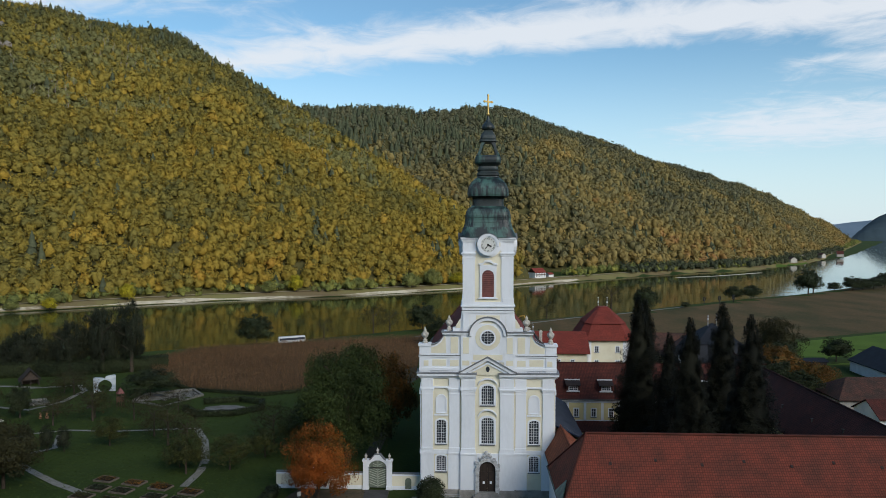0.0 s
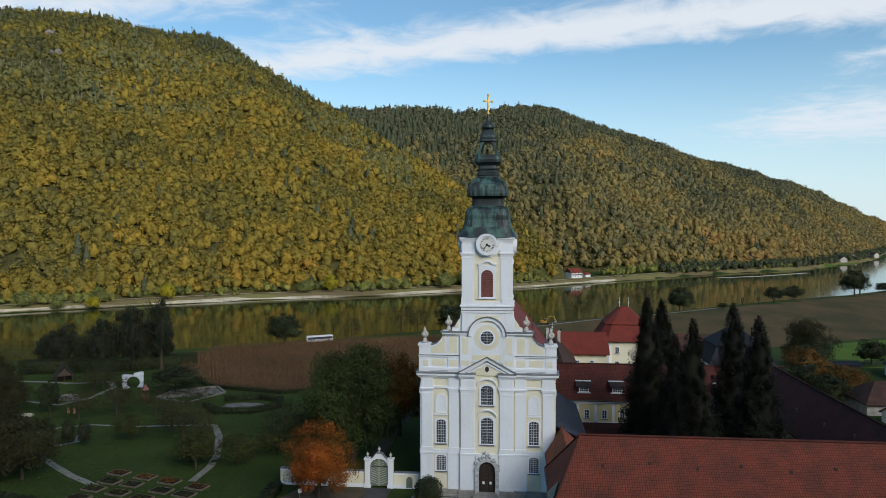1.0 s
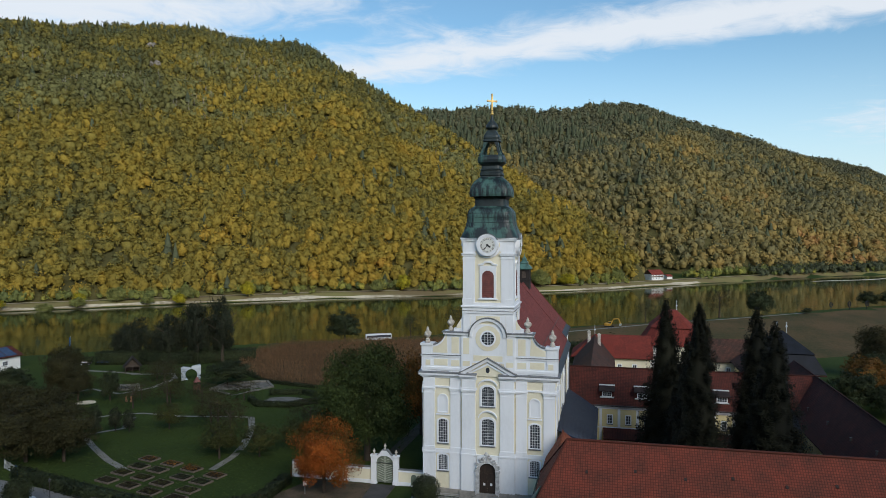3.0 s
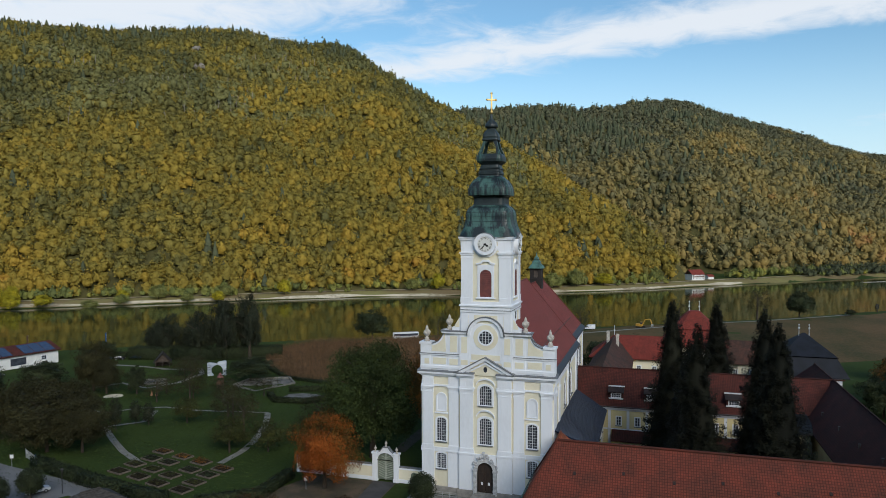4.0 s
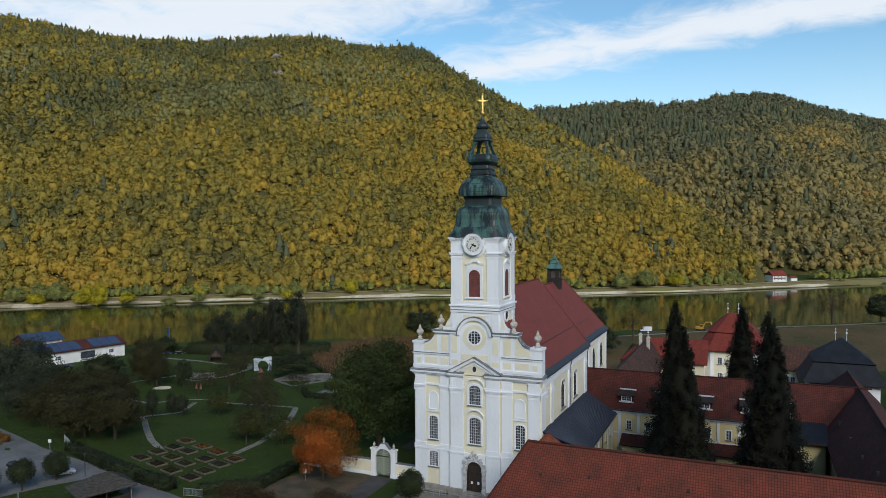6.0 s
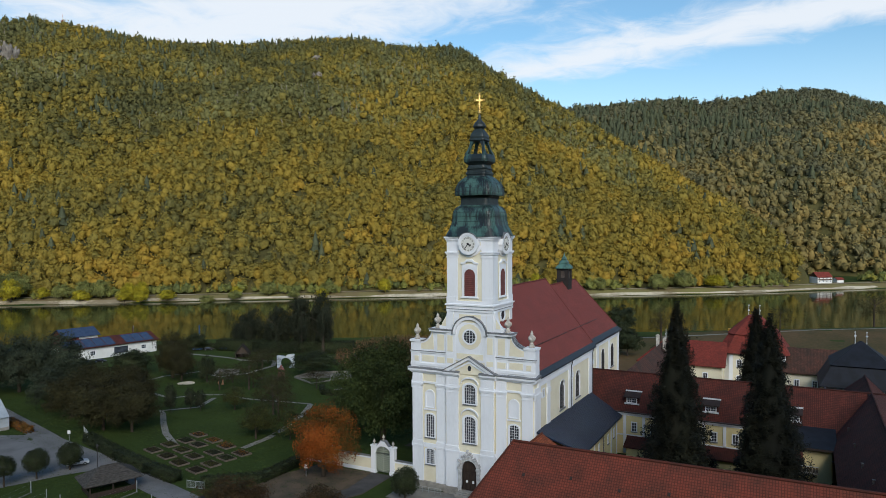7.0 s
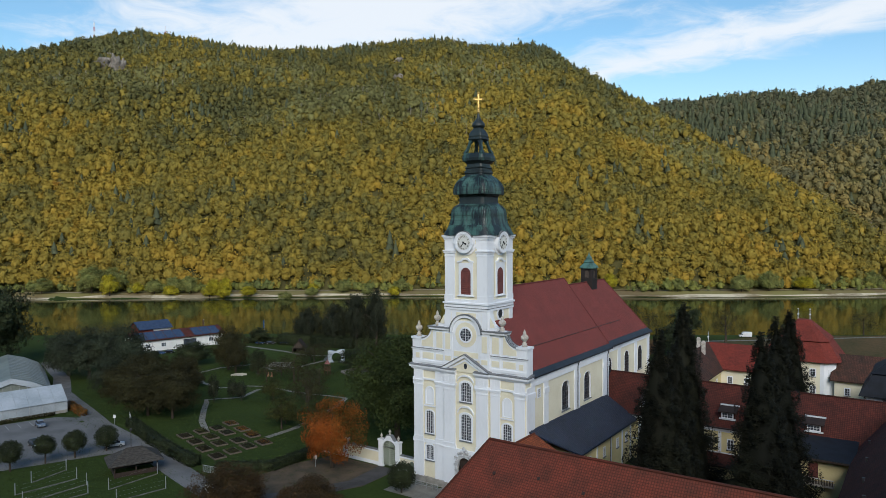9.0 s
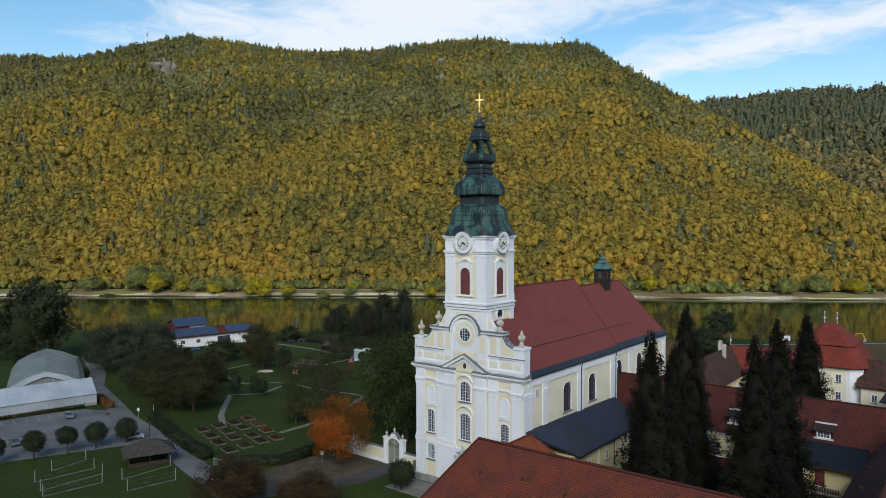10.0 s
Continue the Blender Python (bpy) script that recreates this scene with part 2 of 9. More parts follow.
# Darker copy of DARK_TILES: the slope's shade is put into the tile colour.
EAST_TILES = tile_mat("shade_toned_red_brown_tiles", (0.092, 0.024, 0.017), (0.050, 0.017, 0.013), 0.36, 0.40, vary=0.16)
EAVE = mat("dark_painted_metal", (0.020, 0.024, 0.032), (0.012, 0.014, 0.019), 0.5, 0.6, 8.0, 0.05)
# Bluer base and lighter seams stand in for the sky's sheen on the metal.
BLUE_METAL = mat("blue_black_standing_seam_metal", (0.009, 0.015, 0.036), (0.005, 0.008, 0.019), 0.42, 0.5, 6.0, 0.03)
SEAM_METAL = mat("sheen_toned_metal_seams", (0.022, 0.032, 0.058), (0.014, 0.020, 0.036), 0.40, 0.5, 6.0, 0.02)
SLATE = mat("blue_black_slate", (0.012, 0.015, 0.023), (0.007, 0.009, 0.013), 0.72, 0.6, 8.0, 0.1)
DORMER_LID = mat("sooty_brown_dormer_roof", (0.040, 0.026, 0.022), (0.024, 0.017, 0.015), 0.8, 0.8, 6.0, 0.2)
BARK = mat("grey_brown_bark", (0.075, 0.058, 0.044), (0.04, 0.032, 0.026), 0.9, 2.0, 14.0, 0.5)


# ---------------------------------------------------------------- mesh helpers
def thing(name, label, category, at=(0, 0, 0), turn=0.0, group="", kind=""):
    e = new(name)
    e.matrix_world = pose(*at, 0, 0, turn)
    return tagged(e, label, category, group, kind)


def mesh_of(name, bm, material, smooth=False):
    me = bpy.data.meshes.new(name)
    bm.normal_update()
    bm.to_mesh(me)
    bm.free()
    for m_ in material if isinstance(material, (list, tuple)) else [material]:
        me.materials.append(m_)
    if smooth:
        me.shade_smooth()
    return me


def part(name, bm, material, parent=None, label="", smooth=False):
    ob = new(name, mesh_of(name, bm, material, smooth))
    if parent is not None:
        ob.parent = parent
    if label:
        ob["label"] = label
    return ob


def split(name, bm, material, parent, label=""):
    """Links every loose piece of a bmesh as a part of its own."""
    bm.verts.index_update()
    seen, out = set(), []
    for v in bm.verts:
        if v in seen:
            continue
        todo, isle = [v], []
        seen.add(v)
        while todo:
            w = todo.pop()
            isle.append(w)
            for e in w.link_edges:
                o = e.other_vert(w)
                if o not in seen:
                    seen.add(o)
                    todo.append(o)
        b = bmesh.new()
        new_v = {w: b.verts.new(w.co) for w in isle}
        for f in {f for w in isle for f in w.link_faces}:
            b.faces.new([new_v[w] for w in f.verts])
        out.append(part(name, b, material, parent, label))
    bm.free()
    return out


def box(bm, x0, x1, y0, y1, z0, z1):
    v = [bm.verts.new(p) for p in ((x0, y0, z0), (x1, y0, z0), (x1, y1, z0), (x0, y1, z0), (x0, y0, z1), (x1, y0, z1), (x1, y1, z1), (x0, y1, z1))]
    for f in ((3, 2, 1, 0), (4, 5, 6, 7), (0, 1, 5, 4), (1, 2, 6, 5), (2, 3, 7, 6), (3, 0, 4, 7)):
        bm.faces.new([v[i] for i in f])
    return v


def boxes(*rows):
    bm = bmesh.new()
    for r in rows:
        box(bm, *r)
    return bm


def slab(bm, pts, axis, a, b):
    """A polygon given in two coordinates, drawn out along the third axis from a to b."""
    put = {"y": lambda p, d: (p[0], d, p[1]), "x": lambda p, d: (d, p[0], p[1]), "z": lambda p, d: (p[0], p[1], d)}[axis]
    lo, hi = [bm.verts.new(put(p, a)) for p in pts], [bm.verts.new(put(p, b)) for p in pts]
    n = len(pts)
    fs = [bm.faces.new(lo), bm.faces.new(hi[::-1])]
    fs += [bm.faces.new((lo[(i + 1) % n], lo[i], hi[i], hi[(i + 1) % n])) for i in range(n)]
    bmesh.ops.recalc_face_normals(bm, faces=fs)
    return fs


def slabs(axis, *rows):
    bm = bmesh.new()
    for pts, a, b in rows:
        slab(bm, pts, axis, a, b)
    return bm


def arc(cx, cz, r, a0, a1, n=10, rz=None):
    return [(cx + r * math.cos(radians(a0 + (a1 - a0) * i / n)), cz + (rz or r) * math.sin(radians(a0 + (a1 - a0) * i / n))) for i in range(n + 1)]


def arched(cx, w, z0, z1, rise=None, n=8):
    """Outline of an arched opening of width w from z0 to the crown z1."""
    r = w / 2
    rise = r if rise is None else rise
    return [(cx - r, z0), (cx + r, z0)] + arc(cx, z1 - rise, r, 0, 180, n, rise)


def ring_slab(bm, outer, inner, axis, a, b):
    """A flat band between two outlines of equal point count."""
    put = {"y": lambda p, d: (p[0], d, p[1]), "x": lambda p, d: (d, p[0], p[1]), "z": lambda p, d: (p[0], p[1], d)}[axis]
    n = len(outer)
    o0, o1 = [bm.verts.new(put(p, a)) for p in outer], [bm.verts.new(put(p, b)) for p in outer]
    i0, i1 = [bm.verts.new(put(p, a)) for p in inner], [bm.verts.new(put(p, b)) for p in inner]
    fs = []
    for k in range(n):
        j = (k + 1) % n
        fs += [bm.faces.new(q) for q in ((o0[k], o0[j], i0[j], i0[k]), (o1[j], o1[k], i1[k], i1[j]), (o0[j], o0[k], o1[k], o1[j]), (i0[k], i0[j], i1[j], i1[k]))]
    bmesh.ops.recalc_face_normals(bm, faces=fs)


def lathe(bm, profile, n=16, cx=0.0, cy=0.0, plan=None):
    """Rings of radius r at height z; plan(i, n) gives the outline's unit shape."""
    plan = plan or (lambda i, n_: (math.cos(2 * math.pi * i / n_), math.sin(2 * math.pi * i / n_)))
    rings = [[bm.verts.new((cx + r * plan(i, n)[0], cy + r * plan(i, n)[1], z)) for i in range(n)] for r, z in profile]
    for a, b in zip(rings, rings[1:]):
        for i in range(n):
            j = (i + 1) % n
            bm.faces.new((a[i], a[j], b[j], b[i]))
    bm.faces.new(rings[0][::-1]), bm.faces.new(rings[-1])


def roof_face(bm, pts, uv, thick=0.0):
    """One roof plane with uv in metres along the eave and up the slope."""
    vs = [bm.verts.new(p) for p in pts]
    f = bm.faces.new(vs)
    f.normal_update()
    n = f.normal
    if n.z < 0:
        f.normal_flip()
        f.normal_update()
        n = f.normal
    e = Vector((n.y, -n.x, 0.0))
    e = e.normalized() if e.length > 1e-6 else Vector((1, 0, 0))
    up = n.cross(e)
    for lp in f.loops:
        lp[uv].uv = (lp.vert.co.dot(e), lp.vert.co.dot(up))
    return f


def roof(name, planes, material, parent, label="", thick=0.25):
    """Planes of a roof, closed below by a second skin."""
    bm = bmesh.new()
    uv = bm.loops.layers.uv.new("uv")
    for p in planes:
        roof_face(bm, p, uv)
    bm2 = [[(x, y, z - thick) for x, y, z in p] for p in planes]
    for p in bm2:
        f = bm.faces.new([bm.verts.new(q) for q in p])
        f.normal_update()
        if f.normal.z > 0:
            f.normal_flip()
    for p, q in zip(planes, bm2):
        for i in range(len(p)):
            j = (i + 1) % len(p)
            bm.faces.new([bm.verts.new(c) for c in (p[i], q[i], q[j], p[j])])
    return part(name, bm, material, parent, label)


def tube(bm, a, b, r0, r1=None, n=6):
    a, b = Vector(a), Vector(b)
    r1 = r0 if r1 is None else r1
    d = (b - a).normalized()
    s = d.cross(Vector((0, 0, 1)))
    s = s.normalized() if s.length > 1e-4 else Vector((1, 0, 0))
    t = d.cross(s)
    ra = [bm.verts.new(a + r0 * (math.cos(2 * math.pi * i / n) * s + math.sin(2 * math.pi * i / n) * t)) for i in range(n)]
    rb = [bm.verts.new(b + r1 * (math.cos(2 * math.pi * i / n) * s + math.sin(2 * math.pi * i / n) * t)) for i in range(n)]
    for i in range(n):
        j = (i + 1) % n
        bm.faces.new((ra[i], ra[j], rb[j], rb[i]))
    bm.faces.new(ra[::-1]), bm.faces.new(rb)


def raw_mesh(name, verts, faces, material, smooth=False):
    """A mesh from arrays: verts (n, 3), triangle faces (m, 3)."""
    me = bpy.data.meshes.new(name)
    verts, faces = np.asarray(verts, np.float32), np.asarray(faces, np.int32)
    me.vertices.add(len(verts)), me.loops.add(faces.size), me.polygons.add(len(faces))
    me.vertices.foreach_set("co", verts.ravel())
    me.loops.foreach_set("vertex_index", faces.ravel())
    me.polygons.foreach_set("loop_start", np.arange(0, faces.size, 3, dtype=np.int32))
    me.update(calc_edges=True)
    me.materials.append(material)
    if smooth:
        me.shade_smooth()
    return me


# ---------------------------------------------------------------- land and river
WATER_Z = -9.0
FAR_BANK = [(-1300, -267), (-900, 30), (-597, 255), (-440, 375), (-323, 463), (-208, 545), (-112, 590), (-18, 652), (36, 695), (200, 850), (264, 906), (400, 999), (583, 1218), (900, 1720), (1578, 2880), (2100, 3700)]
NEAR_BANK = [(-1180, -430), (-780, -130), (-480, 87), (-323, 207), (-206, 290), (-96, 352), (-43, 391), (41, 444), (103, 486), (155, 531), (213, 576), (277, 618), (443, 766), (760, 1060), (1100, 1560), (1800, 2760), (2320, 3560)]


def signed(line, X, Y):
    """Distance to a bank line, positive on its left (north) side."""
    best = np.full(X.shape, 1e9)
    sg = np.ones(X.shape)
    for (ax, ay), (bx, by) in zip(line[:-1], line[1:]):
        dx, dy = bx - ax, by - ay
        u = np.clip(((X - ax) * dx + (Y - ay) * dy) / (dx * dx + dy * dy), 0, 1)
        px, py = X - ax - u * dx, Y - ay - u * dy
        d = np.hypot(px, py)
        s = np.sign(dx * (Y - ay) - dy * (X - ax))
        m_ = d < best - 1e-6
        best, sg = np.where(m_, d, best), np.where(m_, s, sg)
    return best * sg


def ground_z(x, y):
    """Height of the near land: level by the church, falling gently to the river."""
    X, Y = np.asarray(x, float), np.asarray(y, float)
    d = -signed(NEAR_BANK, X, Y)
    far = signed(FAR_BANK, X, Y)
    z = np.interp(d, [-20, -4, 2, 14, 60, 110, 200, 400], [-13, -10.2, -8.4, -6.2, -5.0, -4.2, -0.3, 0.2])
    z = np.where(far > -30, np.interp(far, [-30, -3, 4, 14, 60], [-13, -9.6, -8.0, -5.4, -4.5]), z)
    return z


def axis(lo, hi, fine_lo, fine_hi, step, grow=1.22):
    mid = list(np.arange(fine_lo, fine_hi + 0.1, step))
    out, s = [], step
    a = fine_lo
    while a > lo:
        s *= grow
        a -= s
        out.append(max(a, lo))
    lowside = out[::-1]
    out, s, a = [], step, fine_hi
    while a < hi:
        s *= grow
        a += s
        out.append(min(a, hi))
    return np.array(lowside + mid + out)


def build_ground():
    xs, ys = axis(-4600, 4600, -320, 320, 5.0), axis(-2500, 4600, 40, 700, 5.0)
    X, Y = np.meshgrid(xs, ys)
    Z = ground_z(X, Y)
    nx, ny = len(xs), len(ys)
    v = np.stack([X.ravel(), Y.ravel(), Z.ravel()], 1)
    i = (np.arange(ny - 1)[:, None] * nx + np.arange(nx - 1)[None, :]).ravel()
    f = np.concatenate([np.stack([i, i + 1, i + nx + 1], 1), np.stack([i, i + nx + 1, i + nx], 1)])
    me = raw_mesh("ground", v, f, GRASS, True)
    return tagged(new("ground", me), "dark green mown meadow sloping gently to the river", "ground", kind="structure")


GRASS = mat("dark_meadow_grass", (0.044, 0.066, 0.015), (0.026, 0.043, 0.011), 0.95, 0.05, 1.6, 0.5, spread=(0.3, 0.7), dist=0.15)
FIELD = mat("brown_stubble_field", (0.128, 0.082, 0.040), (0.066, 0.058, 0.025), 0.95, 0.05, 0.8, 0.8, stretch=(1, 0.4, 1), dist=0.5)
LUSH = mat("bright_green_crop", (0.095, 0.150, 0.024), (0.072, 0.118, 0.020), 0.95, 0.05, 1.5, 0.4, dist=0.15)
GRAVEL = mat("pale_gravel", (0.62, 0.56, 0.45), (0.42, 0.37, 0.28), 0.95, 0.12, 2.5, 0.3)
PATHWAY = mat("grey_gravel_path", (0.24, 0.23, 0.205), (0.165, 0.16, 0.14), 0.95, 0.4, 5.0, 0.3)
ASPHALT = mat("worn_grey_asphalt", (0.185, 0.182, 0.180), (0.125, 0.124, 0.122), 0.9, 0.15, 4.0, 0.2)
EARTH_PATH = mat("trodden_earth_path", (0.085, 0.075, 0.058), (0.055, 0.050, 0.038), 0.95, 0.35, 4.0, 0.4)
EARTH = mat("leaf_strewn_earth", (0.075, 0.046, 0.026), (0.035, 0.034, 0.016), 0.95, 0.3, 3.0, 0.4)
build_ground()


def water():
    mt = bpy.data.materials.new("dark_green_river_water")
    mt.use_nodes = True
    nt = mt.node_tree
    N, L = nt.nodes.new, nt.links.new
    b = nt.nodes["Principled BSDF"]
    b.inputs["Base Color"].default_value = (0.030, 0.040, 0.014, 1)
    b.inputs["Roughness"].default_value = 0.06
    b.inputs["IOR"].default_value = 1.33
    tc, mp, n = N("ShaderNodeTexCoord"), N("ShaderNodeMapping"), N("ShaderNodeTexNoise")
    mp.inputs["Rotation"].default_value[2] = radians(-36)
    mp.inputs["Scale"].default_value = (0.06, 0.16, 1)
    n.inputs["Scale"].default_value, n.inputs["Detail"].default_value = 1.0, 3.0
    L(tc.outputs["Object"], mp.inputs[0]), L(mp.outputs[0], n.inputs["Vector"])
    bp = N("ShaderNodeBump")
    bp.inputs["Strength"].default_value, bp.inputs["Distance"].default_value = 0.06, 1.0
    L(n.outputs[0], bp.inputs["Height"]), L(bp.outputs[0], b.inputs["Normal"])
    me = raw_mesh("river", [(-4600, -2500, WATER_Z), (4600, -2500, WATER_Z), (4600, 4600, WATER_Z), (-4600, 4600, WATER_Z)], [(0, 1, 2), (0, 2, 3)], mt)
    tagged(new("water", me), "calm dark green river mirroring the wooded hill", "river", kind="structure")


water()


def strip(name, line, width, material, lift, label, category="path", z=None, kind="structure", side=0.0, wild=0.18, step=4.0):
    """A ribbon of ground cover laid along a line, following the land."""
    pts = []
    for (ax, ay), (bx, by) in zip(line[:-1], line[1:]):
        n = max(1, int(math.hypot(bx - ax, by - ay) / step))
        pts += [(ax + (bx - ax) * i / n, ay + (by - ay) * i / n) for i in range(n)]
    pts.append(line[-1])
    bm = bmesh.new()
    rows = []
    for i, (x, y) in enumerate(pts):
        x0, y0 = pts[max(i - 1, 0)]
        x1, y1 = pts[min(i + 1, len(pts) - 1)]
        d = math.hypot(x1 - x0, y1 - y0) or 1
        nx, ny = -(y1 - y0) / d, (x1 - x0) / d
        row = []
        for k in (-0.5, 0.0, 0.5):
            w = width * (1 + wild * noise.noise((x * 0.03, y * 0.03, k)))
            px, py = x + nx * (w * k + side), y + ny * (w * k + side)
            pz = float(ground_z(px, py)) if z is None else z
            row.append(bm.verts.new((px, py, pz + lift)))
        rows.append(row)
    for a, b in zip(rows, rows[1:]):
        for k in range(2):
            bm.faces.new((a[k + 1], a[k], b[k], b[k + 1]))
    bmesh.ops.recalc_face_normals(bm, faces=bm.faces)
    if bm.faces[:] and sum(f.normal.z for f in bm.faces) < 0:
        bmesh.ops.reverse_faces(bm, faces=bm.faces)
    return tagged(part(name, bm, material), label, category, kind=kind)


def patch(name, outline, material, lift, label, category, kind="structure", step=6.0):
    """A field or paved area: a grid clipped to an outline, following the land."""
    bm = bmesh.new()
    vs = [bm.verts.new((x, y, 0)) for x, y in outline]
    bm.faces.new(vs)
    xs, ys = [p[0] for p in outline], [p[1] for p in outline]
    for lo, hi, nrm in ((min(xs), max(xs), (1, 0, 0)), (min(ys), max(ys), (0, 1, 0))):
        a = lo + step
        while a < hi:
            bmesh.ops.bisect_plane(bm, geom=bm.verts[:] + bm.edges[:] + bm.faces[:], plane_co=(a * nrm[0], a * nrm[1], 0), plane_no=nrm)
            a += step
    co = np.array([v.co[:2] for v in bm.verts])
    for v, h in zip(bm.verts, ground_z(co[:, 0], co[:, 1])):
        v.co.z = h + lift
    for f in bm.faces:
        f.normal_update()
        if f.normal.z < 0:
            f.normal_flip()
    return tagged(part(name, bm, material), label, category, kind=kind)


# ---------------------------------------------------------------- wooded hills
CREST_1 = [(-1500, 380, 300), (-1245, 488, 328), (-1127, 556, 318), (-1097, 640, 350), (-1072, 729, 382), (-949, 761, 353), (-866, 780, 332), (-805, 815, 326), (-740, 880, 334), (-661, 984, 356), (-621, 1020, 359), (-573, 1021, 343), (-521, 1032, 332), (-491, 1066, 338), (-450, 1066, 329), (-424, 1049, 312), (-370, 1005, 275), (-300, 965, 233), (-246, 945, 205), (-205, 920, 180), (-150, 900, 149), (-86, 870, 110), (-36, 840, 78), (16, 815, 45), (50, 780, 13)]
FOOT_1 = [(-1180, -177), (-900, 30), (-795, 108), (-740, 150), (-676, 196), (-575, 272), (-514, 319), (-459, 360), (-404, 402), (-330, 458), (-280, 494), (-250, 515), (-215, 540), (-190, 552), (-165, 565), (-140, 577), (-112, 590), (-85, 607), (-55, 627), (-25, 647), (0, 667), (20, 682), (38, 697), (56, 714), (72, 730)]
CREST_2 = [(-330, 980, 205), (-277, 1016, 216), (-242, 1085, 227), (-190, 1195, 247), (-140, 1250, 257), (-90, 1245, 245), (-47, 1355, 268), (30, 1520, 300), (95, 1650, 318), (178, 1660, 286), (255, 1740, 275), (327, 1838, 268), (400, 1880, 236), (520, 2040, 231), (638, 2211, 232), (780, 2440, 230), (891, 2655, 229), (1071, 2687, 167), (1189, 2668, 110), (1260, 2600, 54), (1340, 2560, 15)]
FOOT_2 = [(-40, 830), (-10, 850), (20, 870), (60, 870), (100, 860), (140, 850), (190, 870), (240, 912), (290, 950), (360, 1000), (430, 1060), (520, 1170), (600, 1270), (690, 1420), (790, 1580), (930, 1810), (1080, 2060), (1230, 2320), (1310, 2460), (1360, 2550), (1400, 2620)]


class Hill:
    """A slope lofted from a foot line at the valley floor to a crest line, with gullies and a back side."""

    def __init__(self, foot, crest, z0, back, rough, inset):
        f, c = np.array(foot, float), np.array(crest, float)
        d = c[:, :2] - f
        f = f + d / np.linalg.norm(d, axis=1)[:, None] * inset
        self.f, self.c, self.z0, self.back, self.rough = f, c, z0, back, rough
        self.k = np.arange(len(f), dtype=float)

    def at(self, u, v):
        """u along the hill (0..n-1), v 0 at the foot, 1 at the crest, to 1.4 behind it."""
        F = np.stack([np.interp(u, self.k, self.f[:, i]) for i in range(2)], -1)
        C = np.stack([np.interp(u, self.k, self.c[:, i]) for i in range(3)], -1)
        xy = F + (C[..., :2] - F) * v[..., None]
        rise = np.where(v < 1, v + 0.10 * np.sin(np.pi * np.clip(v, 0, 1)) * (1 - v) * 2, 1 - 1.3 * (v - 1))
        z = self.z0 + (C[..., 2] - self.z0) * rise
        w = np.clip(v * 4, 0, 1) * np.clip((1.02 - v) * 3.5, 0, 1) * np.clip((C[..., 2] - 10) / 150, 0, 1)
        g = np.sin(xy[..., 0] * 0.021 + 1.7 * np.sin(xy[..., 1] * 0.009)) + 0.7 * np.sin(xy[..., 0] * 0.047 - xy[..., 1] * 0.031 + 2.0)
        return np.concatenate([xy, (z + self.rough * w * g)[..., None]], -1)

    def mesh(self, name, material, nu=140, nv=40, lift=0.0):
        U, V = np.meshgrid(np.linspace(0, len(self.f) - 1, nu), np.linspace(-0.02, self.back, nv), indexing="ij")
        P = self.at(U, V).reshape(-1, 3)
        P[:, 2] += lift * np.clip((V.ravel() - 0.02) * 25, 0, 1)
        i = (np.arange(nu - 1)[:, None] * nv + np.arange(nv - 1)[None, :]).ravel()
        f = np.concatenate([np.stack([i, i + nv, i + nv + 1], 1), np.stack([i, i + nv + 1, i + 1], 1)])
        return raw_mesh(name, P, f, material, True)


def ico(sub):
    bm = bmesh.new()
    bmesh.ops.create_icosphere(bm, subdivisions=sub, radius=1.0)
    v = np.array([q.co[:] for q in bm.verts])
    f = np.array([[w.index for w in q.verts] for q in bm.faces])
    bm.free()
    return v, f


